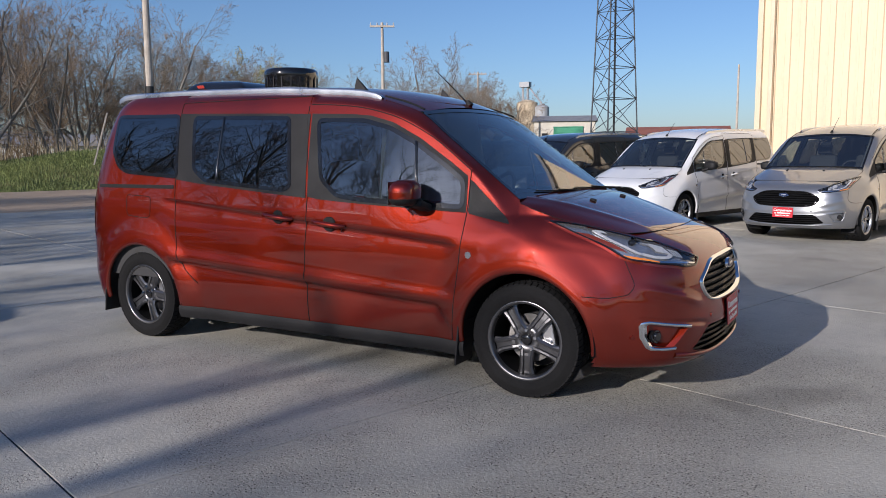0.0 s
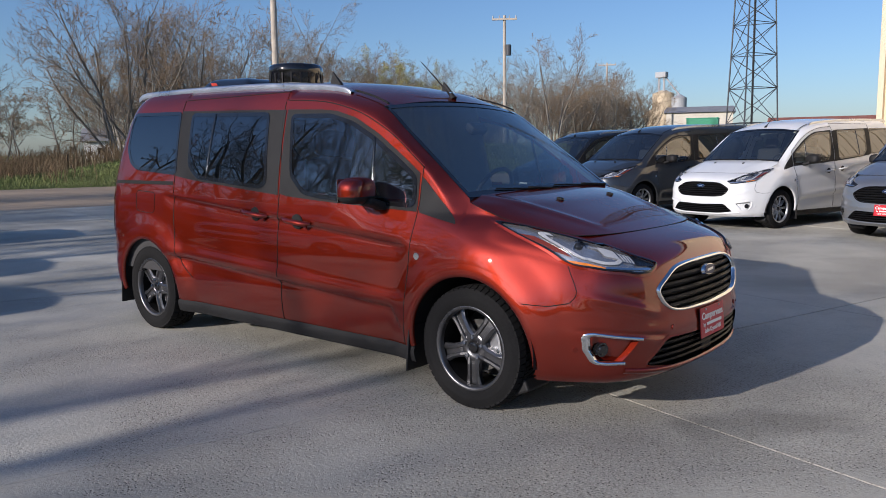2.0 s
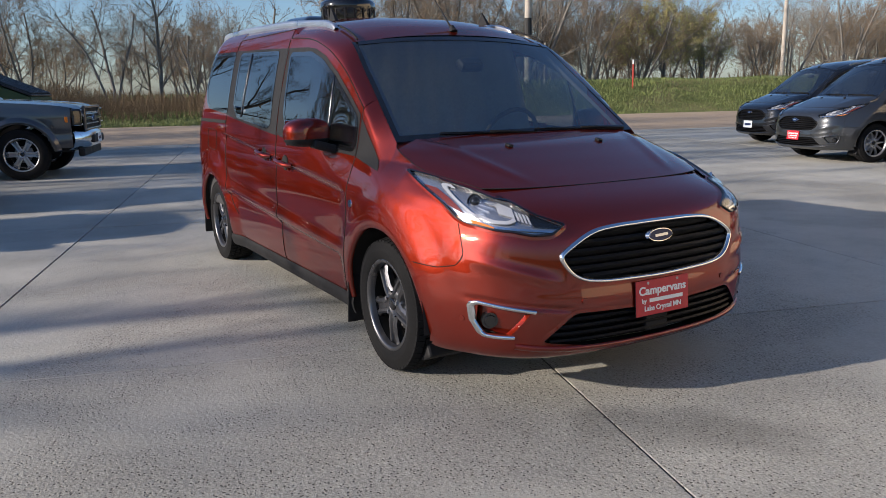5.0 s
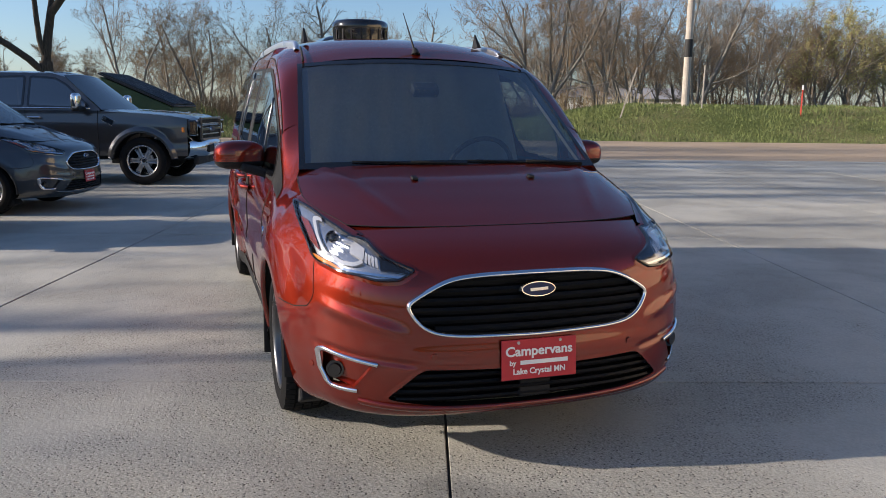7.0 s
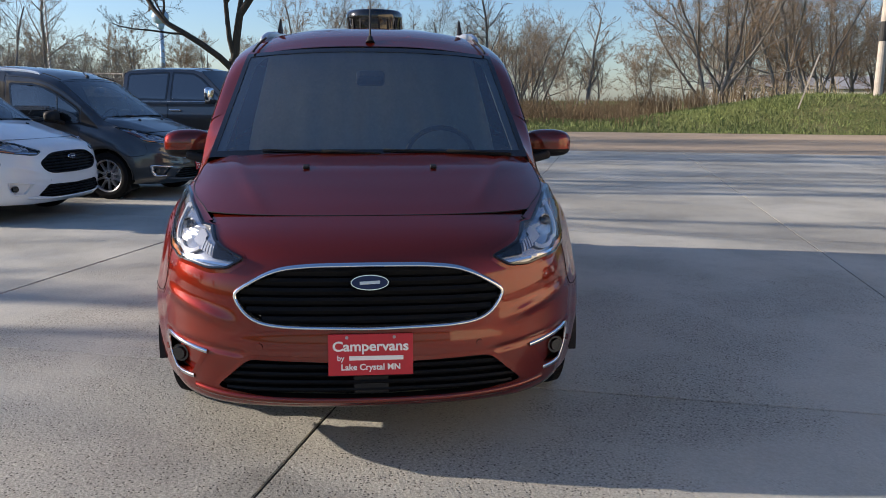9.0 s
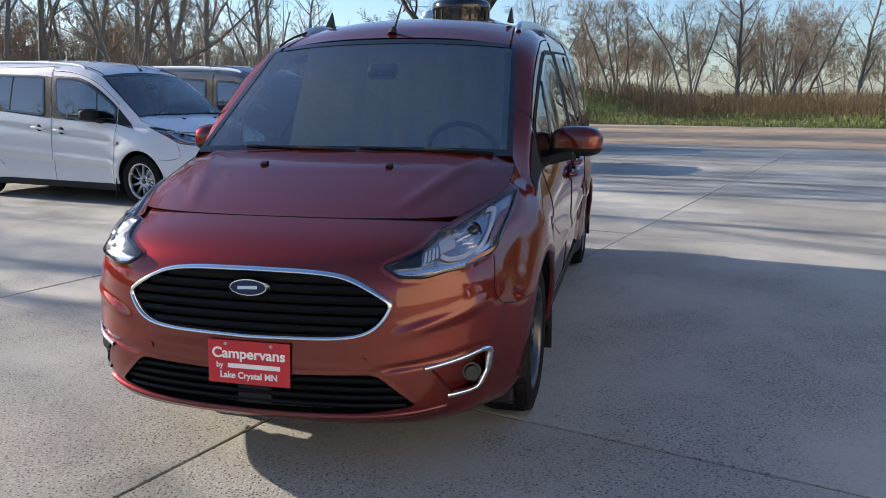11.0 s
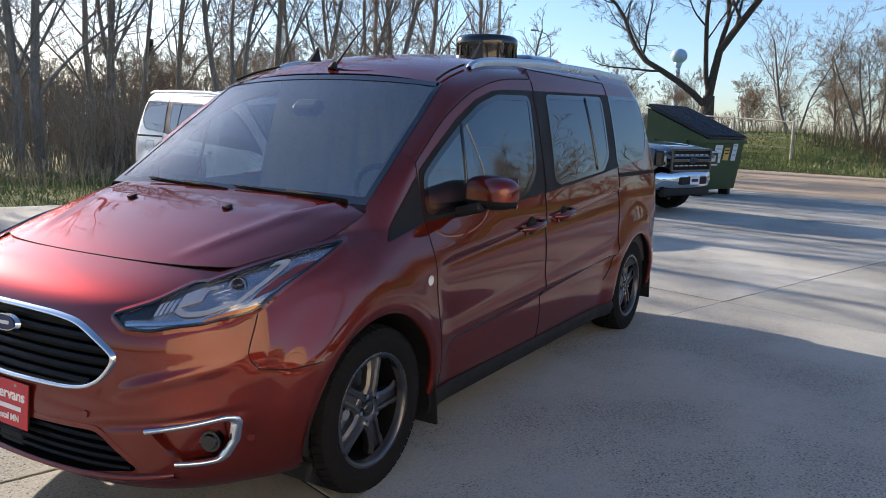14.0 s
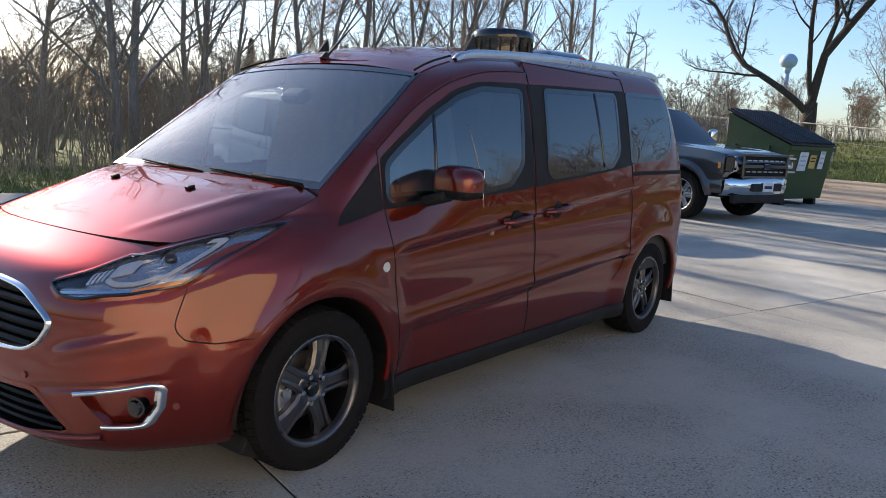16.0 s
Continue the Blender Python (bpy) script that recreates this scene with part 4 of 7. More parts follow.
def add_plate(van, red, x=2.447, z=.440, tilt=4):
    bm = bm_new()
    box(bm, (.305, .152, .004), None, .0012, 1)
    pl = put("front_plate" if not red else "dealer_plate", bm_mesh("plate", bm, M_PLATE if red else M_PLATE_WHITE), van, face_x(x, 0, z, tilt), "red dealer plate with white lettering" if red else "white plate")
    bm = bm_new()
    box(bm, (.30, .147, .003), Matrix.Translation((0, 0, -.006)))
    put("plate_holder", bm_mesh("plate_holder", bm, M_BLACK), pl)
    bm = bm_new()
    for sx in (-.085, .085):
        cyl(bm, .006, .006, .004, Matrix.Translation((sx, .064, .003)), 10)
    put("screws", bm_mesh("screws", bm, M_STEEL), pl)
    if red:
        put("lettering", text_mesh("lettering", "Campervans", .050, M_LETTER, .272, .0012), pl, Matrix.Translation((0, .030, .003)))
        put("lettering", text_mesh("lettering", "by", .027, M_LETTER, .026, .0005), pl, Matrix.Translation((-.108, -.012, .003)))
        bm = bm_new()
        box(bm, (.195, .016, .001), Matrix.Translation((.020, -.012, .003)), .0004, 1)
        put("lettering_bar", bm_mesh("bar", bm, M_LETTER), pl)
        put("lettering", text_mesh("lettering", "Lake Crystal MN", .031, M_LETTER, .212, .0007), pl, Matrix.Translation((0, -.046, .003)))
    else:
        bm = bm_new()
        box(bm, (.22, .05, .001), Matrix.Translation((0, -.005, .003)), .0004, 1)
        put("lettering_bar", bm_mesh("bar", bm, M_BADGE), pl)
    return pl


def build_van(m, paint, label, detail=1.0, rim=None, style="five", spokes=5, camper=False, plate=None, chrome_grille=True, rails=True, group=""):
    van = thing("van", m, label, "van", group)
    D = lambda n: max(4, int(n * detail))
    # --- hood ---
    u, w = np.meshgrid(np.linspace(0, 1, D(46)), np.linspace(-1, 1, D(60)), indexing="ij")
    y = w * .70
    for _ in range(5):
        xf = 2.137 - corner_drop(y / .872)
        x0 = 1.475 - .09 * (y / .75) ** 2
        x = x0 + (xf - x0) * u
        y = w * hood_half(x)
    crease = .007 * np.exp(-((np.abs(y) - (.64 - .36 * (x - 1.45))) / .030) ** 2) * smoothstep(2.12, 1.9, x)
    P = np.stack([x, y, hood_z(x, y) + crease], -1)
    put("hood", grid_mesh("hood", P, paint, False), van)
    put("hood_seam", tube_mesh("hood_seam", np.concatenate([P[:, 0], P[-1, 1:-1], P[::-1, -1]]), .0022, M_GAP_SHADE, 4), van)
    # --- nose panel between hood and bumper, cut for both grilles ---
    tc = np.linspace(-1, 1, D(170))
    c, r = np.meshgrid(.2 * tc + .8 * np.sin(tc * math.pi / 2), np.linspace(0, 1, D(90)), indexing="xy")
    seam_q = spline([.15, .565, .585, .606, .63, .657, .72, .775, .85, 1.1], [.992, .992, .972, .932, .912, .902, .906, .916, .93, .93])
    top_z = spline([0, .70, .80, .88, 1.0], [.906, .914, .936, .962, .972])
    z = .212 + (top_z(np.abs(c) * .90) - .212) * r
    q = c * seam_q(z)
    y = q * half_w(z)
    x = nose_x(z) - corner_drop(q)
    x = x - .0015 * smoothstep(.893, .905, z)  # tucked under the hood
    # creases of the bumper: a shelf over the lower grille, a chin
    ay = np.abs(y)
    shelf = .565 + (ay - .49) * .314
    x = x + .012 * np.exp(-((z - shelf + .022) / .022) ** 2) * smoothstep(.46, .60, ay) * (1 - smoothstep(.74, .82, ay))
    x = x - .010 * np.exp(-((z - (.435 + (ay - .46) * .134)) / .012) ** 2) * smoothstep(.42, .50, ay) * (1 - smoothstep(.76, .82, ay))
    y = y * pinch(x, z) + np.sign(y) * arch_bulge(x, z)
    keep = ~(in_poly(mid(y), mid(z), inset(mirrored(GRILLE), -.005)) | in_poly(mid(y), mid(z), inset(mirrored(LOWGRILLE), -.006)))
    for s in (1, -1):
        keep &= ~in_poly(mid(y) * s, mid(z), inset(FOG_POCKET, -.006))
        keep &= ~in_poly(mid(q) * s, mid(z), inset(HEADLAMP, .001))
        keep &= ~((np.hypot(mid(x) - WHEEL_X, mid(z) - HUB_Z) < ARCH_R))
    put("front_bumper", grid_mesh("front_bumper", np.stack([x, y, z], -1), paint, False, keep), van)
    # --- grilles ---
    for name, poly, depth, bars, z0, z1 in (("grille", GRILLE, .055, 6, .543, .748), ("lower_grille", LOWGRILLE, .05, 4, .280, .402)):
        ring = densify(rounded(mirrored(poly), .02, 3), .03)
        inner = inset(ring, -.003)
        A, B = fill_rows(ring, 14, 40)
        back = front_pt(A, B, -depth)
        g = put(name, grid_mesh(name, back, M_GRILLE), van, None, "black slatted grille")
        o, i2 = front_pt(inner[:, 0], inner[:, 1], .003), front_pt(inner[:, 0], inner[:, 1], -depth - .005)
        put("surround", ribbon_loop("surround", o, i2, M_GRILLE), g)
        for k in range(bars):
            zz = z0 + (z1 - z0) * (k + .5) / bars
            xs = []
            p = ring
            for a in range(len(p)):
                (y0, w0), (y1, w1) = p[a], p[(a + 1) % len(p)]
                if (w0 <= zz) != (w1 <= zz):
                    xs.append(y0 + (y1 - y0) * (zz - w0) / (w1 - w0))
            if len(xs) < 2:
                continue
            yy = np.linspace(min(xs) + .004, max(xs) - .004, D(40))
            hb = .013 if name == "grille" else .010
            rows = [front_pt(yy, np.full_like(yy, zz + dz), o2) for dz, o2 in ((hb, -.035), (hb, -.012), (hb * .2, -.006), (-hb, -.018), (-hb, -.04))]
            put("slat", grid_mesh("slat", np.array(rows), M_GRILLE, True, smooth=False), g)
        if name == "lower_grille":
            lip = densify(rounded(mirrored(poly), .02, 4), .015)
            put("grille_lip", ribbon_loop("grille_lip", front_pt(*inset(lip, -.016).T, .001), front_pt(*inset(lip, .001).T, .003), paint, True, True), van)
        if name == "grille":
            rg = densify(rounded(mirrored(poly), .05, 6), .02)
            loops = [front_pt(*inset(rg, d).T, o2) for d, o2 in ((.004, -.01), (.000, .010), (-.006, .015), (-.012, .010), (-.015, -.004))]
            L = np.array(loops)
            L = np.concatenate([L, L[:, :1]], 1)
            put("grille_frame", grid_mesh("grille_frame", L, M_CHROME if chrome_grille else M_GRILLE, False), g, None, "bright chrome grille frame")
            bm = bm_new()
            cyl(bm, .075, .068, .014, Matrix.Diagonal((1, .41, 1, 1)), 40)
            bd = put("badge", bm_mesh("badge", bm, M_CHROME), g, face_x(2.418, 0, .700, 8), "oval badge with a chrome rim")
            bm = bm_new()
            cyl(bm, .066, .064, .006, Matrix.Translation((0, 0, .0075)) @ Matrix.Diagonal((1, .38, 1, 1)), 40)
            put("badge_face", bm_mesh("badge_face", bm, M_BADGE), bd)
            bm = bm_new()
            box(bm, (.072, .012, .002), Matrix.Translation((0, 0, .0115)) @ Matrix.Rotation(.05, 4, "Z"), .0008, 1)
            put("badge_bar", bm_mesh("badge_bar", bm, M_SATIN), bd)
    if plate is not None:
        add_plate(van, plate)
    if camper:
        bm = bm_new()
        box(bm, (.03, .13, .075), Matrix.Translation((2.405, 0, .318)), .008)
        put("radar_sensor", bm_mesh("radar_sensor", bm, M_TRIM), van, None, "square dark grey sensor cover")
    # chin under the lower grille
    yy = np.linspace(-.66, .66, D(60))
    zz = .252 + .030 * (np.abs(yy) / .66) ** 3
    rows = [front_pt(yy, zz + dz, o) for dz, o in ((.016, .000), (.012, .010), (.000, .014), (-.012, .006), (-.02, -.03))]
    put("chin_spoiler", grid_mesh("chin_spoiler", np.array(rows), paint, True), van)
    for s in (1, -1):
        # --- headlamp ---
        hp = np.array(HEADLAMP)
        A, B = fill_rows(hp, D(22), D(30))
        lens = lamp_pt(A, B, .014)
        lens[..., 1] *= s
        hous = lamp_pt(A, B, -.006)
        hous[..., 1] *= s
        hl = put("headlamp", grid_mesh("housing", hous, M_LAMP_DARK, s < 0), van, None, "clear headlamp with a projector and an amber corner")
        ring = densify(rounded(hp, .02, 5), .012)
        a1, a2, a3 = lamp_pt(*inset(ring, -.004).T, -.004), lamp_pt(*ring.T, .014), lamp_pt(*inset(ring, .006).T, .0145)
        for arr in (a1, a2, a3):
            arr[:, 1] *= s
        put("lamp_rim", ribbon_loop("lamp_rim", a1, a2, M_GLOSSBLACK), hl)
        put("lamp_border", ribbon_loop("lamp_border", a2, a3, M_GLOSSBLACK), hl)
        l1, l2 = lamp_pt(*inset(ring, -.014).T, .0005), lamp_pt(*inset(ring, -.001).T, .004)
        l1[:, 1] *= s
        l2[:, 1] *= s
        put("lamp_lip", ribbon_loop("lamp_lip", l1, l2, paint), hl)
        def strip(name, q0, q1, z0, z1, w0, mt, off=.008, n=10, w1=None):
            t = np.linspace(0, 1, n)
            qq, zz2, ww = q0 + (q1 - q0) * t, z0 + (z1 - z0) * t, w0 + ((w1 if w1 is not None else w0) - w0) * t
            R2 = np.array([lamp_pt(qq, zz2 + ww * k, off + b) for k, b in ((-.5, -.006), (-.5, 0), (-.3, 0), (-.1, 0), (.1, 0), (.3, 0), (.5, 0), (.5, -.006))])
            R2[..., 1] *= s
            put(name, grid_mesh(name, R2, mt, s > 0, smooth=False), hl)
        strip("lamp_trim", .565, .815, .750, .772, .008, M_CHROME)
        # the light guide: round the projector, along its foot and up to the chevrons
        guide = rounded([(.800, .905), (.846, .922), (.868, .868), (.858, .812), (.800, .790), (.735, .788), (.690, .810)], .02, 5)[4:-4]
        guide = open_line(guide, .006)
        d = np.gradient(guide, axis=0)
        d /= np.linalg.norm(d, axis=1)[:, None]
        nrm = np.stack([-d[:, 1], d[:, 0]], 1)
        R2 = np.array([lamp_pt(*(guide + nrm * k).T, o2) for k, o2 in ((-.0075, .001), (-.006, .008), (.006, .008), (.0075, .001))])
        R2[..., 1] *= s
        put("running_light", grid_mesh("running_light", R2, M_LAMP_WHITE, s > 0, smooth=False), hl)
        strip("louvre", .535, .640, .769, .797, .010, M_GLOSSBLACK, .002, w1=.050)
        for q0 in (.648, .662, .676, .690):
            strip("reflector", q0, q0 + .009, .796 + (q0 - .648) * .30, .800 + (q0 - .648) * .30, .030, M_LAMP_WHITE, .006, w1=.032)
        strip("reflector", .705, .770, .822, .842, .034, M_LAMP_WHITE, .001, w1=.040)
        strip("turn_signal", .800, .905, .764, .797, .013, M_AMBER, .010)
        # dark red strip: side marker, with the body's red reflection painted into its colour
        strip("side_marker", .882, .908, .860, .880, .090, M_MARKER_REFLECTION, .001, w1=.075)
        bm = bm_new()
        bmesh.ops.create_uvsphere(bm, u_segments=20, v_segments=12, radius=.021)
        c3 = lamp_pt(.808, .862, -.006)
        put("projector_lens", bm_mesh("projector_lens", bm, M_GLOSSBLACK, True), hl, Matrix.Translation((c3[0], c3[1] * s, c3[2])))
        bm = bm_new()
        bmesh.ops.create_cone(bm, cap_ends=False, segments=24, radius1=.023, radius2=.032, depth=.02)
        nx = Vector((.75, .62 * s, .22)).to_track_quat("Z", "Y").to_matrix().to_4x4()
        put("projector_ring", bm_mesh("projector_ring", bm, M_CHROME, True), hl, Matrix.Translation((c3[0], c3[1] * s, c3[2])) @ nx)
        ln = put("lens", grid_mesh("lens", lens, M_LENS, s < 0), hl)
        ln.visible_shadow = False
        # --- fog lamp pocket ---
        fp = np.array(FOG_POCKET)
        A, B = fill_rows(inset(fp, -.004), 10, 12)
        K = front_pt(A, B, -.035)
        K[..., 0] -= .02 * np.clip((A - .64) / .12, 0, 1)
        K[..., 1] *= s
        fg = put("fog_lamp", grid_mesh("pocket", K, paint, s < 0), van, None, "fog lamp in a chrome-edged pocket")
        ring = densify(inset(fp, -.004), .03)
        o, i2 = front_pt(*ring.T, .001), front_pt(*ring.T, -.05)
        o[:, 1] *= s
        i2[:, 1] *= s
        put("pocket_wall", ribbon_loop("pocket_wall", o, i2, paint), fg)
        lip = densify(inset(fp, .0), .012)
        lo2, li2 = front_pt(*inset(lip, -.016).T, .001), front_pt(*inset(lip, .001).T, .0025)
        lo2[:, 1] *= s
        li2[:, 1] *= s
        put("pocket_lip", ribbon_loop("pocket_lip", lo2, li2, paint, True, s > 0), fg)
        path = open_line([(.60, .434), (.71, .453), (.768, .465), (.782, .461), (.787, .448), (.779, .387), (.757, .335), (.745, .323), (.72, .320), (.665, .322)], .006)
        cp = front_pt(*path.T, .004)
        d = np.gradient(path, axis=0)
        d /= np.linalg.norm(d, axis=1)[:, None]
        nrm = np.stack([-d[:, 1], d[:, 0]], 1)
        L = np.array([front_pt(*(path + nrm * k).T, o2) for k, o2 in ((-.0085, -.004), (-.0065, .008), (.0065, .008), (.0085, -.004))])
        L[..., 1] *= s
        put("chrome_bracket", grid_mesh("chrome_bracket", L, M_CHROME if chrome_grille else paint, s < 0), fg, None, "chrome bracket")
        bm = bm_new()
        cyl(bm, .034, .034, .03, None, 24)
        cyl(bm, .027, .022, .012, Matrix.Translation((0, 0, .018)), 24)
        c4 = front_pt(.725, .388, -.04)
        put("fog_lens", bm_mesh("fog_lens", bm, M_GLOSSBLACK), fg, face_x(c4[0], c4[1] * s, c4[2]) @ Matrix.Rotation(.35 * s, 4, "Y"))
        for yy2, zz2 in ((.40, .465), (.80, .385)):
            bm = bm_new()
            cyl(bm, .013, .012, .006, None, 14)
            c5 = lamp_pt(yy2 / float(half_w(zz2)), zz2, .002)
            put("parking_sensor", bm_mesh("parking_sensor", bm, paint), van, Matrix.Translation((c5[0], c5[1] * s, c5[2])) @ Vector((1, s * (1.3 if yy2 > .6 else .12), 0)).to_track_quat("Z", "Y").to_matrix().to_4x4())
        # --- fender ---
        seam_a = spline([.2, .27, .71, .95, 1.3], [1.08, 1.085, 1.135, 1.160, 1.166])
        u, v = np.meshgrid(np.linspace(0, 1, D(84)), np.linspace(0, 1, D(80)), indexing="xy")
        zg = .26 + .85 * v
        x = seam_a(zg) + (2.13 - seam_a(zg)) * u
        zb = .262
        ztop = fender_top(x)
        z = zb + (ztop - zb) * v
        lq = np.interp(np.clip(nose_x(mid(z)) - mid(x), 0, DROP_END), _qd, _q)
        keep = (np.hypot(mid(x) - WHEEL_X, mid(z) - HUB_Z) > ARCH_R) & ~in_poly(lq, mid(z), inset(HEADLAMP, .001))
        keep &= ~in_poly(mid(x), mid(z), [(1.90, .2), (1.90, .574), (1.99, .574), (2.085, .594), (2.115, .625), (2.12, .657), (2.10, .70), (2.07, .775), (2.055, .82), (2.3, .82), (2.3, .2)])
        keep &= ~((mid(x) > 2.09) & (mid(z) > .85))
        put("front_fender", grid_mesh("front_fender", np.stack([x, s * (fender_y(x, z) + .001), z], -1), paint, s > 0, keep), van)
        fs = np.array([(1.805, .594), (1.90, .590), (1.99, .587), (2.08, .606), (2.10, .63), (2.108, .657), (2.09, .70), (2.05, .775)])
        put("fender_seam", tube_mesh("fender_seam", side_pts(open_line(fs, .015), .001, s), .0024, M_GAP_SHADE, 4), van)
        # --- doors and rear quarter ---
        seam_c = spline([.2, .30, .38, .45, .56, .68, 1.16, 1.61, 1.8], [-.80, -.83, -.88, -.985, -1.10, -1.14, -1.165, -1.222, -1.24])
        door_top = spline([-.1, 0, .3, .6, .87, 1.13, 1.2], [1.652, 1.648, 1.625, 1.562, 1.443, 1.262, 1.21])
        def panel(name, xl, xr, top, nx, hole, label=""):
            U, V = np.meshgrid(np.linspace(0, 1, D(nx)), np.linspace(0, 1, D(74)), indexing="xy")
            z = .27 + 1.3 * V
            for _ in range(4):
                x = xl(z) + (xr(z) - xl(z)) * U
                b = .262 + 0 * x
                kn = np.stack([b, lo_line(x) - .001, lo_line(x) + .013, up_line(x) - .001, up_line(x) + .013, 0 * x + 1.08, top(x)], 0)
                kv = np.array([0, .20, .23, .45, .48, .56, 1.0])
                j = np.clip(np.searchsorted(kv, V, side="right") - 1, 0, 5)
                t = (V - kv[j]) / (kv[j + 1] - kv[j])
                z = np.take_along_axis(kn, j[None], 0)[0] * (1 - t) + np.take_along_axis(kn, j[None] + 1, 0)[0] * t
            keep = ~in_poly(mid(x), mid(z), inset(hole, .008)) if hole is not None else np.ones(mid(x).shape, bool)
            for cx in (WHEEL_X, -WHEEL_X):
                keep &= np.hypot(mid(x) - cx, mid(z) - HUB_Z) > ARCH_R
            return put(name, grid_mesh(name, np.stack([x, s * side_y(x, z), z], -1), paint, s > 0, keep), van, None, label)
        const = lambda k: (lambda z: 0 * z + k)
        b_x = lambda z: .012 + .03 * np.exp(-((z - 1.06) / .35) ** 2) - .06 * smoothstep(1.1, 1.65, z)
        fd = panel("front_door", b_x, seam_a, lambda x: door_top(np.clip(x, -.1, 1.2)), 60, FRONT_WIN)
        sd = panel("sliding_door", seam_c, b_x, lambda x: 1.705 + 0 * x, 60, SLIDE_WIN)
        qp = panel("rear_quarter", lambda z: tail_x(z) + .004, seam_c, lambda x: edge_z(np.clip(x, -2.2, 0)), 60, REAR_WIN)
        # strip over the doors, with the windscreen pillar
        U, V = np.meshgrid(np.linspace(-1.24, 1.167, D(110)), np.linspace(0, 1, 14), indexing="xy")
        lo = np.where(U < -.035, 1.704, door_top(np.clip(U, -.1, 1.2)))
        z = lo - .04 + (edge_z(U) - lo + .04) * V
        yy = side_y(U, z) - .004 * (1 - smoothstep(lo - .006, lo + .001, z))
        T = np.clip((z - lo) / np.maximum(edge_z(U) - lo, .004), 0, 1)
        yy = yy + (edge_y(U) - side_y(U, edge_z(U))) * T ** 2
        put("roof_side", grid_mesh("roof_side", np.stack([U, s * yy, z], -1), paint, s > 0), van)
        zz = np.linspace(.27, 1.64, 60)
        put("door_seam", tube_mesh("door_seam", side_pts(np.stack([b_x(zz), zz], 1), .0005, s), .0035, M_GAP_SHADE, 4), van)
        zz = np.linspace(.27, 1.24, 40)
        put("door_seam", tube_mesh("door_seam", side_pts(np.stack([seam_a(zz), zz], 1), .0005, s), .0035, M_GAP_SHADE, 4), van)
        zz = np.linspace(.44, 1.70, 60)
        put("door_seam", tube_mesh("door_seam", side_pts(np.stack([seam_c(zz), zz], 1), .0005, s), .0035, M_GAP_SHADE, 4), van)
        xx = np.linspace(-.03, 1.166, 60)
        put("door_seam", tube_mesh("door_seam", side_pts(np.stack([xx, door_top(xx)], 1), .0005, s), .0035, M_GAP_SHADE, 4), van)
        xx = np.linspace(-1.23, -.04, 40)
        put("door_seam", tube_mesh("door_seam", side_pts(np.stack([xx, 0 * xx + 1.704], 1), .0005, s), .003, M_GAP_SHADE, 4), van)
        # black line painting shade under the lower swage, slanting down at its front end
        xx = np.linspace(.045, .975, 40)
        crease = np.concatenate([np.stack([xx, lo_line(xx)], 1), open_line([(.985, lo_line(.985) - .006), (1.02, .405), (1.060, .345)], .012)])
        put("door_crease", tube_mesh("door_crease", side_pts(crease, -.001, s), .0030, M_GAP_SHADE, 4), fd)
        xx = np.linspace(-1.09, .035, 46)
        put("door_crease", tube_mesh("door_crease", side_pts(np.stack([xx, lo_line(xx)], 1), -.001, s), .0030, M_GAP_SHADE, 4), sd)
        # --- glazing ---
        for name, win, trim, mt, owner in (("door_window", FRONT_WIN, FRONT_TRIM, M_GLASS, fd), ("sliding_door_window", SLIDE_WIN, SLIDE_TRIM, M_PRIVACY, sd), ("quarter_window", REAR_WIN, None, M_PRIVACY, qp)):
            rw = rounded(win, .035, 4)
            if trim is not None:
                A, B = fill_rows(densify(trim, .05), D(44), D(44))
                keep = ~in_poly(mid(A), mid(B), inset(win, .010))
                put("window_trim", grid_mesh("window_trim", side_pts(np.stack([A, B], -1), .003, s), M_TRIM, s > 0, keep), owner, None, "dark grey window trim")
            A, B = fill_rows(inset(rw, .004), D(26), D(26))
            pane = put(name, grid_mesh(name, side_pts(np.stack([A, B], -1), .0045, s), mt, s > 0), owner, None, "dark tinted glass")
            ring = densify(rw, .025)
            o, i2 = side_pts(inset(ring, -.012), .0062, s), side_pts(inset(ring, .014), .0062, s)
            put("window_seal", ribbon_loop("window_seal", o, i2, M_GLOSSBLACK), pane)
        dv = np.linspace(0, 1, 12)
        for x0, x1, z0, z1 in ((.80, .845, 1.402, 1.045), (-.78, -.765, 1.588, 1.155)):
            pts = side_pts(np.stack([x0 + (x1 - x0) * dv, z0 + (z1 - z0) * dv], 1), .004, s)
            put("window_divider", tube_mesh("window_divider", pts, .009, M_GLOSSBLACK, 6), fd if x0 > 0 else sd)
        A, B = fill_rows(rounded(SAIL, .015, 3), 16, 16)
        put("sail_panel", grid_mesh("sail_panel", np.stack([A, s * (fender_y(A, B) + .004), B], -1), M_TRIM, s > 0), van, None, "black sail panel")
        # --- arches, sill, flaps ---
        for cx, nm in ((WHEEL_X, "front_arch"), (-WHEEL_X, "rear_arch")):
            th = np.linspace(radians(-6), radians(186), D(60))
            rows = []
            for rr, off in ((.455, .0004), (.425, .003), (.395, .006), (.380, .003), (.374, -.006), (.374, -.016)):
                xx, zz = cx + rr * np.cos(th), HUB_Z + rr * np.sin(th)
                zz = np.maximum(zz, .235)
                rows.append(np.stack([xx, s * (side_y(xx, np.maximum(zz, .25)) + off), zz], -1))
            put(nm, grid_mesh(nm, np.array(rows), paint, s < 0), van)
            xx, zz = cx + .40 * np.cos(th), HUB_Z + .40 * np.sin(th)
            put("wheel_well", grid_mesh("wheel_well", np.array([np.stack([xx, 0 * xx + s * yy2, np.maximum(zz, .2)], -1) for yy2 in (.888, .50)]), M_BLACK), van)
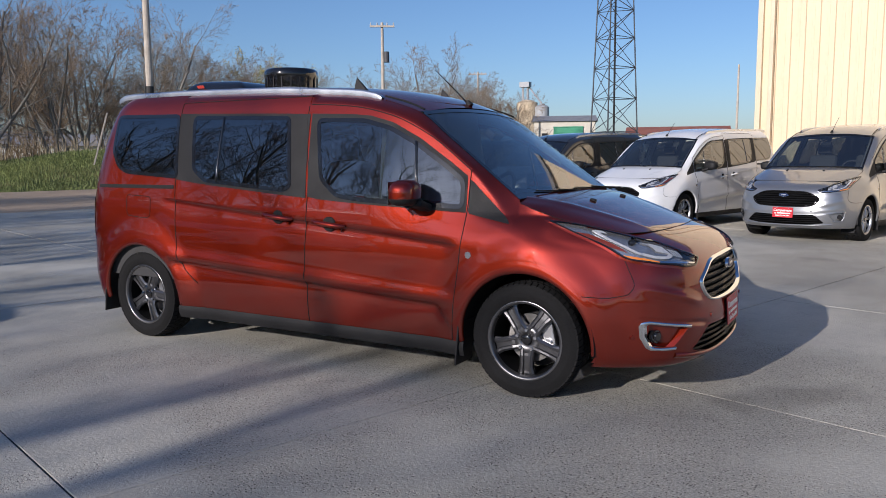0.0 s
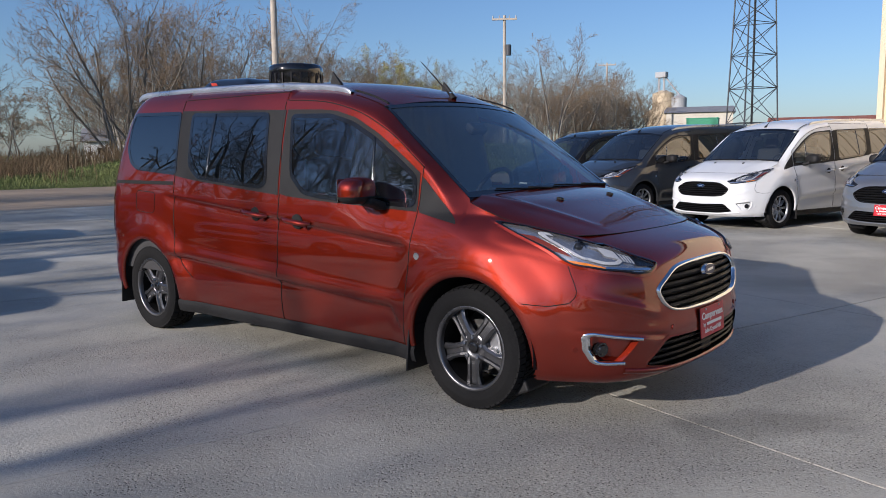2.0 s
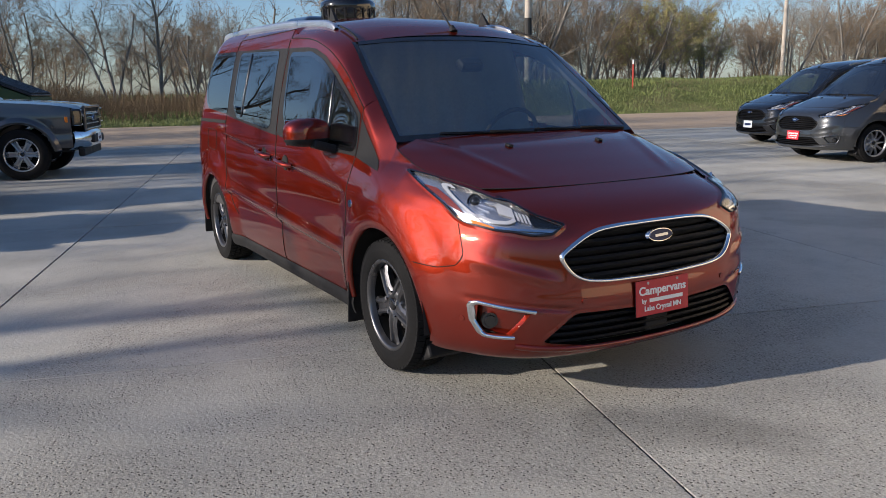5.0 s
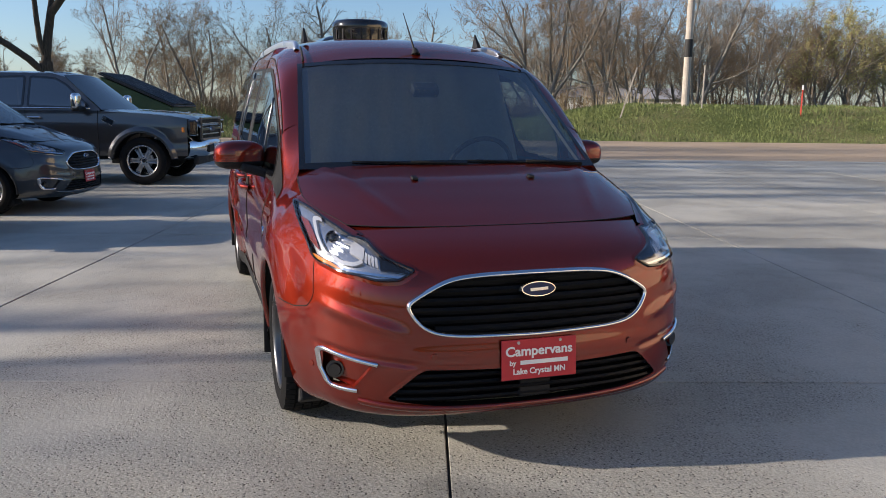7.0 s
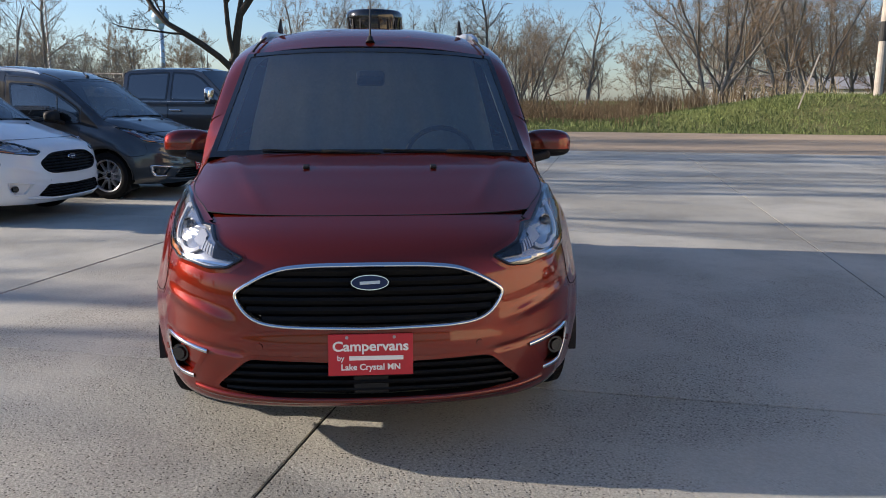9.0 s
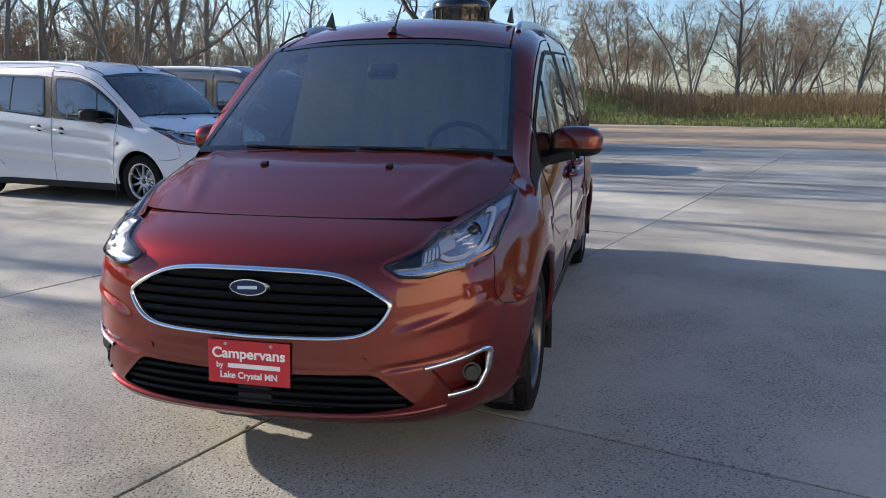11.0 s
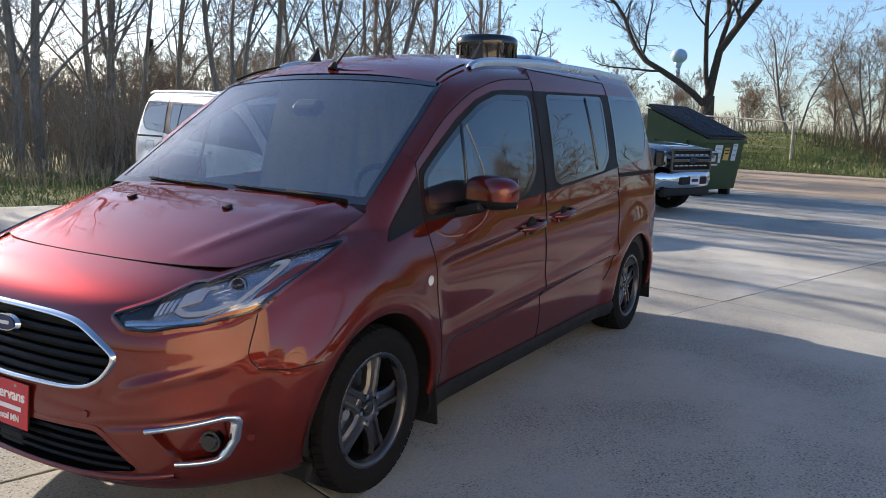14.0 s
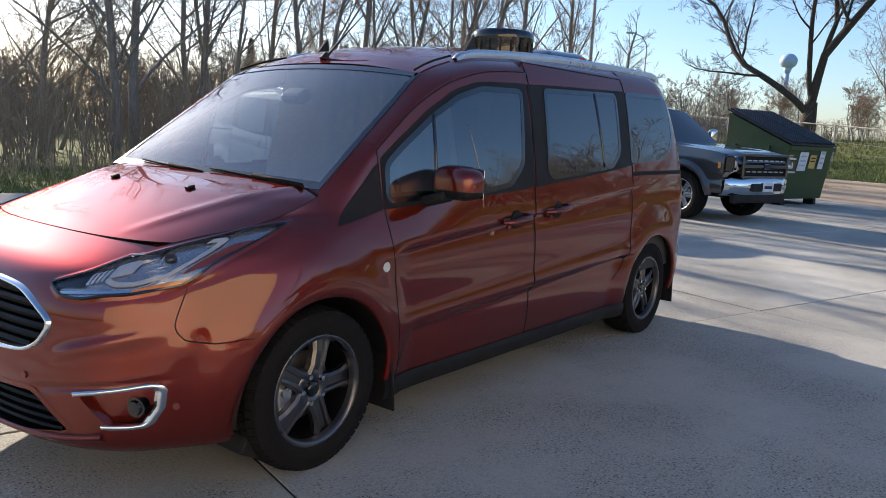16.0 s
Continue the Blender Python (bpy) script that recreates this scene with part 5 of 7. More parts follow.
        U, V = np.meshgrid(np.linspace(-1.16, 1.16, D(30)), np.linspace(0, 1, 6), indexing="xy")
        zz = .185 + .085 * V
        put("sill", grid_mesh("sill", np.stack([U, s * (side_y(U, 0 * U + .27) + .014 - .02 * (1 - V) ** 2 - .01 * V ** 4), zz], -1), M_TRIM, s > 0), van, None, "black plastic sill")
        for x0, z0 in ((1.125, .13), (-1.95, .16)):
            bm = bm_new()
            box(bm, (.012, .20, .26), Matrix.Translation((x0, s * .80, z0 + .13)) @ Matrix.Rotation(.10, 4, "Y"), .005)
            put("mud_flap", bm_mesh("mud_flap", bm, M_BLACK), van)
        bm = bm_new()
        box(bm, (.10, .20, .07), Matrix.Translation((1.80, s * .72, .150)) @ Matrix.Rotation(-.45, 4, "Y"), .012)
        put("air_deflector", bm_mesh("air_deflector", bm, M_BLACK), van)
        # --- mirror ---
        mr = put("mirror", None, van, None, "door mirror with a painted cap")
        bm = bm_new()
        bmesh.ops.create_uvsphere(bm, u_segments=28, v_segments=18, radius=1)
        for vv in bm.verts:
            a, b, c2 = vv.co
            sq = lambda t, p: math.copysign(abs(t) ** p, t)
            vv.co = (sq(a, .72), sq(b, .74), sq(c2, .72 if c2 > 0 else .5))
        half = [f for f in bm.faces if f.calc_center_median().z < -.28]
        cap_bm = bm.copy()
        bmesh.ops.delete(cap_bm, geom=[f for f in cap_bm.faces if f.calc_center_median().z < -.28], context="FACES")
        bmesh.ops.delete(bm, geom=[f for f in bm.faces if f.calc_center_median().z >= -.28], context="FACES")
        mm = Matrix.Translation((.84, s * .972, 1.112)) @ Matrix.Rotation(radians(-14 * s), 4, "Z") @ Matrix.Diagonal((.082, .128, .074, 1))
        put("mirror_cap", bm_mesh("mirror_cap", cap_bm, paint if camper else M_BLACK, True), mr, mm)
        put("mirror_base", bm_mesh("mirror_base", bm, M_BLACK, True), mr, mm)
        bm = bm_new()
        box(bm, (.085, .16, .045), Matrix.Translation((.90, s * .895, 1.035)) @ Matrix.Rotation(radians(16 * s), 4, "X"), .015)
        put("mirror_arm", bm_mesh("mirror_arm", bm, M_BLACK), mr)
        bm = bm_new()
        box(bm, (.004, .19, .13), Matrix.Translation((.766, s * .98, 1.11)) @ Matrix.Rotation(radians(-14 * s), 4, "Z"), .0015)
        put("mirror_glass", bm_mesh("mirror_glass", bm, M_CHROME), mr)
        # --- handles, marker, fuel flap, sliding track ---
        for hx, hz, tilt in ((.225, .905, -.10), (-.195, .935, -.10)):
            yy = float(side_y(hx, hz))
            base = Matrix.Translation((hx, s * yy, hz)) @ Matrix.Rotation(-tilt, 4, "Y")
            hd = put("door_handle", None, fd if hx > 0 else sd, base)
            pts = [(-.115, s * .004, .002), (-.10, s * .030, .002), (-.05, s * .044, .002), (.03, s * .044, .002), (.095, s * .036, .002), (.12, s * .004, .002)]
            V, F = tubes([(pts, [.012, .016, .017, .017, .016, .012], 8)])
            put("grip", mesh_of("grip", V, F, paint, True), hd)
            # a flattened black blob stands in for the shaded hollow behind the grip
            bm = bm_new()
            bmesh.ops.create_uvsphere(bm, u_segments=16, v_segments=10, radius=1)
            bmesh.ops.scale(bm, vec=(.052, .014, .046), verts=bm.verts)
            put("recess_shade", bm_mesh("recess_shade", bm, M_GAP_SHADE, True), hd)
            bm = bm_new()
            cyl(bm, .013, .013, .01, Matrix.Translation((.09, s * .012, -.02)) @ Matrix.Rotation(radians(90), 4, "X"), 12)
            put("lock_cap", bm_mesh("lock_cap", bm, paint), hd)
        bm = bm_new()
        cyl(bm, .021, .019, .008, Matrix.Rotation(radians(90), 4, "X"), 20)
        put("side_badge", bm_mesh("side_badge", bm, M_CHROME), van, Matrix.Translation((1.20, s * (float(side_y(1.20, .77)) + .002), .77)), "small round chrome marker")
        xx = np.linspace(-2.0, -1.175, 24)
        L = [side_pts(np.stack([xx, 1.112 + dz + 0 * xx], 1), o, s) for dz, o in ((.013, .002), (.008, .0035), (-.008, .0035), (-.013, .002))]
        put("door_track", grid_mesh("door_track", np.array(L), M_GAP_SHADE, s < 0), qp)
        if s < 0:
            loop = densify(rounded([(-1.67, 1.05), (-1.41, 1.04), (-1.41, .90), (-1.46, .885), (-1.66, .90)], .03, 4), .02)
            put("fuel_flap_seam", tube_mesh("fuel_flap_seam", np.concatenate([side_pts(loop, .001, s), side_pts(loop[:1], .001, s)]), .0025, M_GAP_SHADE, 4), qp)
        # tail lamp, seen round the rear corner
        bm = bm_new()
        A, B = fill_rows([(-2.22, 1.02), (-2.10, 1.02), (-2.08, .72), (-2.22, .70)], 14, 10)
        A = np.maximum(A, tail_x(B) + .012)
        put("tail_lamp", grid_mesh("tail_lamp", side_pts(np.stack([A, B], -1), .004, s), M_REDLENS, s > 0), van)
        # rail
        if rails:
            xs = np.concatenate([[.45, .44, .40], np.linspace(.30, -1.92, 40), [-1.99, -2.04, -2.06]])
            h = np.concatenate([[.004, .016, .024], np.full(40, .029), [.024, .014, .003]])
            pts = np.stack([xs, s * (edge_y(xs) - .010), edge_z(xs) + h], -1)
            L = []
            for dy, dz in ((-.013, -.020), (-.015, .0), (-.010, .008), (.005, .010), (.014, .005), (.017, -.005), (.015, -.032)):
                L.append(pts + np.array([0, s * dy, dz]))
            put("roof_rail", grid_mesh("roof_rail", np.array(L), M_SATIN, s < 0), van, None, "satin aluminium roof rail")
        xs = np.concatenate([np.linspace(.46, .76, 16)])
        put("roof_seam", tube_mesh("roof_seam", np.stack([xs, s * (edge_y(xs) - .03), roof_c(xs) - (roof_c(xs) - edge_z(xs)) * .86 ** 2.6 + .002], -1), .006, M_GAP_SHADE, 6), van)
    # --- roof, windscreen, tail ---
    U, W = np.meshgrid(np.linspace(-2.12, .79, D(70)), np.linspace(-1, 1, D(41)), indexing="ij")
    front = smoothstep(.3, .79, U)
    xx = U - .045 * front * W ** 2
    zc, ze = roof_c(U), edge_z(np.minimum(xx, .76))
    Z = zc - (zc - ze) * np.abs(W) ** 2.6
    Z = Z + .006 * np.cos(np.clip(np.abs(W) * 14, 0, 9.4)) * (1 - smoothstep(-.2, .3, U)) * (np.abs(W) < .67) * smoothstep(-2.1, -1.9, U)
    put("roof", grid_mesh("roof", np.stack([xx, W * edge_y(np.minimum(xx, .76)), Z], -1), paint, True), van)
    t, W = np.meshgrid(np.linspace(0, 1, D(30)), np.linspace(-1, 1, D(40)), indexing="ij")
    ce = np.stack([.80 + .67 * t, 0 * t, 1.615 - .535 * t + .03 * np.sin(math.pi * t)], -1)
    ex = .745 + .695 * t
    ed = np.stack([ex, edge_y(ex) * 1.0, edge_z(ex)], -1)
    a2 = np.abs(W)[..., None] ** 2.2
    G = ce + (ed - ce) * a2
    G[..., 1] = W * edge_y(ex)
    ws = put("windscreen", grid_mesh("windscreen", G, M_WINDSHIELD, True), van, None, "curved clear windscreen")
    def on_ws(tt, wv, off=.003):
        exx = .745 + .695 * tt
        cc = np.stack([.80 + .67 * tt, 0 * tt, 1.615 - .535 * tt + .03 * np.sin(math.pi * tt)], -1)
        ee = np.stack([exx, edge_y(exx), edge_z(exx)], -1)
        g = cc + (ee - cc) * np.abs(wv)[..., None] ** 2.2
        g[..., 1] = wv * edge_y(exx)
        return g + np.array([.62 * off, 0, .78 * off])
    sq = [(0.0, -1.0), (1.0, -1.0), (1.0, 1.0), (0.0, 1.0)]
    outer = densify(sq, .05)
    inn = outer * [0, 0] + np.stack([np.clip(outer[:, 0], .05, .95), np.clip(outer[:, 1], -.965, .965)], 1)
    put("windscreen_border", ribbon_loop("windscreen_border", on_ws(*outer.T), on_ws(*inn.T), M_GLOSSBLACK), ws)
    bm = bm_new()
    box(bm, (.08, .15, .06), Matrix.Translation((.91, 0, 1.455)) @ Matrix.Rotation(radians(38), 4, "Y"), .02)
    put("mirror_pod", bm_mesh("mirror_pod", bm, M_BLACK), ws)
    # cowl and wipers
    yy = np.linspace(-.74, .74, 30)
    L = np.array([np.stack([xx0 - .09 * (yy / .75) ** 2, yy, hood_z(1.46 - .09 * (yy / .75) ** 2, yy) + dz], -1) for xx0, dz in ((1.52, -.012), (1.45, -.004), (1.38, .002))])
    put("cowl", grid_mesh("cowl", L, M_BLACK, False), van)
    for y0, y1, t1 in ((.05, -.50, .955), (.66, .06, .96)):
        pts = on_ws(np.linspace(1.0, t1, 10), np.linspace(y0, y1, 10) / .74, .010)
        wp = put("wiper", tube_mesh("wiper", pts, .007, M_TYRE, 6, .004), van)
        b0 = on_ws(np.array([1.0, .975]), np.array([y0, (y0 + y1) / 2]) / .74, .018)
        put("wiper_arm", tube_mesh("wiper_arm", b0, .007, M_TYRE, 6), wp)
    for s in (1, -1):
        bm = bm_new()
        box(bm, (.035, .028, .014), None, .005)
        put("washer_nozzle", bm_mesh("washer_nozzle", bm, M_BLACK), van, Matrix.Translation((1.70, .278 * s, float(hood_z(1.70, .278)) + .006)) @ Matrix.Rotation(.25, 4, "Y"))
    an = put("antenna", tube_mesh("antenna", [(.71, 0, 1.665), (.66, 0, 1.715), (.57, 0, 1.80), (.46, 0, 1.90)], .007, M_BLACK, 6, .0025), van)
    bm = bm_new()
    cyl(bm, .026, .012, .04, Matrix.Translation((.72, 0, 1.665)) @ Matrix.Rotation(-.5, 4, "Y"), 14)
    put("antenna_base", bm_mesh("antenna_base", bm, M_BLACK), an)
    U, V = np.meshgrid(np.linspace(-1, 1, D(30)), np.linspace(0, 1, 30), indexing="xy")
    z = .30 + 1.40 * V
    yy = U * (side_y(tail_x(z) + .01, z))
    put("tailgate", grid_mesh("tailgate", np.stack([tail_x(z) + .003 - .02 * (1 - U ** 2), yy, z], -1), paint, True), van)
    bm = bm_new()
    box(bm, (.10, 1.40, .24), Matrix.Translation((-2.25, 0, .40)), .04)
    put("rear_bumper", bm_mesh("rear_bumper", bm, paint), van)
    # --- underside and cabin ---
    bm = bm_new()
    box(bm, (4.3, 1.06, .12), Matrix.Translation((-.05, 0, .27)))
    box(bm, (2.25, 1.60, .06), Matrix.Translation((0, 0, .26)))
    put("underbody", bm_mesh("underbody", bm, M_BLACK), van)
    bm = bm_new()
    box(bm, (.62, 1.46, .24), Matrix.Translation((1.10, 0, .92)), .06)
    box(bm, (.40, 1.44, .10), Matrix.Translation((1.22, 0, 1.00)), .04)
    dash = put("dashboard", bm_mesh("dashboard", bm, M_SEAT), van)
    U, W = np.meshgrid(np.linspace(.80, 1.46, 10), np.linspace(-1, 1, 14), indexing="ij")
    put("dash_top", grid_mesh("dash_top", np.stack([U, W * (side_y(U, 0 * U + 1.03) - .06), 1.035 - .03 * (1.46 - U) - .02 * W ** 2], -1), M_SEAT), dash)
    bm = bm_new()
    ring = [Vector((.0, .19 * math.cos(a), .19 * math.sin(a))) for a in np.linspace(0, math.tau, 25)]
    for a, b in zip(ring, ring[1:]):
        rod(bm, a, b, .014, 8)
    cyl(bm, .05, .05, .05, Matrix.Rotation(radians(90), 4, "Y"), 16)
    rod(bm, (0, -.18, 0), (0, .18, 0), .016, 6)
    put("steering_wheel", bm_mesh("steering_wheel", bm, M_SEAT), van, Matrix.Translation((.76, .38, 1.02)) @ Matrix.Rotation(radians(24), 4, "Y"))
    for s in (1, -1):
        st = put("seat", None, van, Matrix.Translation((.28, .38 * s, 0)))
        bm = bm_new()
        box(bm, (.50, .48, .18), Matrix.Translation((.05, 0, .62)), .06)
        put("seat_cushion", bm_mesh("seat_cushion", bm, M_SEAT, True), st)
        bm = bm_new()
        box(bm, (.15, .46, .62), Matrix.Translation((-.22, 0, .98)) @ Matrix.Rotation(-.2, 4, "Y"), .06)
        put("seat_back", bm_mesh("seat_back", bm, M_SEAT, True), st)
        bm = bm_new()
        box(bm, (.10, .25, .17), Matrix.Translation((-.31, 0, 1.38)), .045)
        put("headrest", bm_mesh("headrest", bm, M_SEAT, True), st)
    if camper:
        yy = np.linspace(-.72, .73, 120)
        cur = np.array([np.stack([.31 + .05 * (1 - k) + (.010 + .012 * (1 - k)) * np.sin(yy * 31 + 1.2 * np.sin(yy * 5)) + .16 * smoothstep(.52, .72, np.abs(yy)), yy * (1 - .18 * k ** 2 + .03 * np.sin(k * 5)), .62 + 1.05 * k - .05 * k * np.abs(yy) ** 2], -1) for k in np.linspace(0, 1, 8)])
        put("curtain", grid_mesh("curtain", cur, M_CURTAIN), van, None, "grey cloth curtain behind the seats")
    for s in (1, -1):
        U, V = np.meshgrid(np.linspace(-2.1, 1.15, 30), np.linspace(.45, 1.06, 6), indexing="xy")
        put("door_lining", grid_mesh("door_lining", np.stack([U, s * (side_y(U, V) - .05), V], -1), M_SEAT, s < 0), van)
        U, V = np.meshgrid(np.linspace(-2.1, 1.10, 40), np.linspace(0, 1, 5), indexing="xy")
        lo = np.where(U < -.035, 1.60, door_top(np.clip(U, -.1, 1.2)) - .04)
        z = np.minimum(lo, edge_z(U) - .02) + (edge_z(U) - .012 - np.minimum(lo, edge_z(U) - .02)) * V
        put("pillar_lining", grid_mesh("pillar_lining", np.stack([U, s * (np.minimum(side_y(U, z), edge_y(U) + .03) - .03), z], -1), M_LINING, s < 0), van)
        x3 = np.linspace(.74, 1.44, 14)
        L = np.array([np.stack([x3 + dx, s * (edge_y(x3) - dy), edge_z(x3) - dz], -1) for dx, dy, dz in ((-.02, .0, .05), (-.02, .05, .03), (0, .055, .012))])
        put("pillar_trim", grid_mesh("pillar_trim", L, M_LINING), van)
    U, W = np.meshgrid(np.linspace(-2.15, .74, 30), np.linspace(-1, 1, 20), indexing="ij")
    zc, ze = roof_c(U), edge_z(np.minimum(U, .72))
    put("headliner", grid_mesh("headliner", np.stack([U, W * (edge_y(np.minimum(U, .72)) - .02), zc - (zc - ze) * np.abs(W) ** 2.6 - .035], -1), M_LINING), van)
    bm = bm_new()
    box(bm, (3.1, 1.44, .05), Matrix.Translation((-.6, 0, .48)))
    put("cabin_floor", bm_mesh("cabin_floor", bm, M_SEAT), van)
    for sx in (1, -1):
        for s in (1, -1):
            add_wheel(van, WHEEL_X * sx, s * .772, HUB_Z + .002, s, mat=rim, style=style, spokes=spokes, turn=.3 + .5 * sx + .2 * s)
    return van


VAN_M = pose(0, 0, 0)
camper_van = build_van(VAN_M, P_RED, "copper-red passenger camper van with chrome grille parked on the concrete", 1.0, camper=True, plate=True)


def add_roof_gear(van):
    """The round fan cover and the flat ventilator on the camper's roof."""
    fan = put("roof_fan", None, van, Matrix.Translation((-.84, .02, 1.80)), "round black roof fan cover")
    put("fan_flange", lathe_z("fan_flange", [(.235, 0), (.235, .02), (.20, .035)], M_SILO_GREY), fan)
    put("fan_cover", lathe_z("fan_cover", [(.195, .03), (.197, .10), (.205, .125), (.203, .16), (.185, .178), (.12, .186), (.0001, .19)], M_GLOSSBLACK), fan)
    for k in range(18):
        bm = bm_new()
        box(bm, (.012, .004, .085), Matrix.Rotation(math.tau * k / 18, 4, "Z") @ Matrix.Translation((0, .20, .07)), .001)
        put("fan_rib", bm_mesh("fan_rib", bm, M_BLACK), fan)
    v = put("roof_ventilator", None, van, Matrix.Translation((-1.42, 0, 1.80)), "low black roof ventilator with a red mark")
    U, W = np.meshgrid(np.linspace(-1, 1, 24), np.linspace(-1, 1, 24), indexing="ij")
    r = np.clip(np.maximum(np.abs(U), np.abs(W)), 0, 1)
    Z = .105 * (1 - r ** 5) * (1 - .25 * U) ** .5
    put("ventilator_lid", grid_mesh("ventilator_lid", np.stack([U * .33, W * .24, Z + .01], -1), M_GLOSSBLACK, False), v)
    bm = bm_new()
    box(bm, (.64, .46, .03), Matrix.Translation((0, 0, .012)), .01)
    put("ventilator_base", bm_mesh("ventilator_base", bm, M_BLACK), v)
    for s in (1, -1):
        bm = bm_new()
        box(bm, (.075, .004, .025), Matrix.Translation((-.14, s * .226, .068)) @ Matrix.Rotation(-.55 * s, 4, "X"), .002)
        put("red_mark", bm_mesh("red_mark", bm, M_RED_POST), v)
    for s in (1, -1):
        bm = bm_new()
        vs = [bm.verts.new(p) for p in ((0, -.012, 0), (.10, -.012, 0), (.02, -.004, .085), (0, .012, 0), (.10, .012, 0), (.02, .004, .085))]
        for f in ((0, 1, 2), (5, 4, 3), (0, 3, 4, 1), (1, 4, 5, 2), (2, 5, 3, 0)):
            bm.faces.new([vs[i] for i in f])
        bmesh.ops.recalc_face_normals(bm, faces=bm.faces)
        put("rail_fin", bm_mesh("rail_fin", bm, M_BLACK), van, Matrix.Translation((.18, s * .54, 1.735)))


def lathe_z(name, prof, mat, seg=40):
    p = np.asarray(prof, float)
    a = np.linspace(0, math.tau, seg, endpoint=False)
    P = np.stack([p[:, None, 0] * np.cos(a)[None], p[:, None, 0] * np.sin(a)[None], np.repeat(p[:, 1:2], seg, 1)], -1)
    F = [(i * seg + j, i * seg + (j + 1) % seg, (i + 1) * seg + (j + 1) % seg, (i + 1) * seg + j) for i in range(len(p) - 1) for j in range(seg)]
    return mesh_of(name, P.reshape(-1, 3), F, mat, True)


add_roof_gear(camper_van)


# ---- the other parked vans ----
def park(e, n, facing):
    return lot_pose(e, n, 0, facing)


def build_parked_vans():
    g = "parked vans"
    build_van(park(-.63, 10.60, -90), P_SILVER, "silver passenger van with a red plate before the building", .45, M_RIM_SILVER, "multi", 10, plate=True, chrome_grille=False, group=g)
    build_van(park(-3.52, 10.38, -90), P_WHITE, "white passenger van with silver wheels in the parked row", .45, M_RIM_SILVER, "multi", 10, chrome_grille=False, group=g)
    build_van(park(-6.57, 10.53, -90), P_GREY, "dark grey passenger van with a red plate in the row", .45, M_RIM_SILVER, "multi", 10, plate=True, chrome_grille=False, group=g)
    build_van(park(-10.3, 12.2, -90), P_BLACK, "black passenger van with a white plate at the row's end", .45, M_RIM_SILVER, "multi", 10, plate=False, chrome_grille=False, group=g)
    build_van(park(-5.36, -6.63, 90), P_GREY, "dark grey passenger van with a red plate beside the pickup", .45, M_RIM_SILVER, "multi", 10, plate=True, group=g)
    build_van(park(-2.86, -6.92, 94), P_WHITE, "white passenger van with black grille beside the grey van", .5, M_RIM_SILVER, "multi", 10, chrome_grille=False, group=g)


build_parked_vans()


# ---- the pickup ----
PK_TOP = spline([-3.1, -1.2, -1.15, -1.0, 1.0, 1.15, 1.4, 2.2, 2.6, 2.74, 2.80], [1.36, 1.37, 1.36, 1.29, 1.28, 1.275, 1.265, 1.215, 1.165, 1.10, .98])
PK_W = spline([-3.1, -2.9, -1.5, 1.6, 2.3, 2.6, 2.74, 2.80], [.95, .985, .99, .99, .975, .935, .86, .74])


def pk_side(x, z):
    x, z = np.asarray(x, float), np.asarray(z, float)
    w = PK_W(x) - .05 * np.clip((.62 - z) / .2, 0, 1) ** 2 - .035 * smoothstep(.98, 1.26, z) - .010 * np.exp(-((z - .72) / .06) ** 2)
    for cx in (1.85, -1.85):
        r = np.hypot(x - cx, z - .40)
        w = w + .035 * (1 - smoothstep(.50, .60, r))
    return w


def pk_cab(z):
    return np.interp(z, [1.25, 1.40, 1.85, 1.93], [.935, .895, .735, .66])


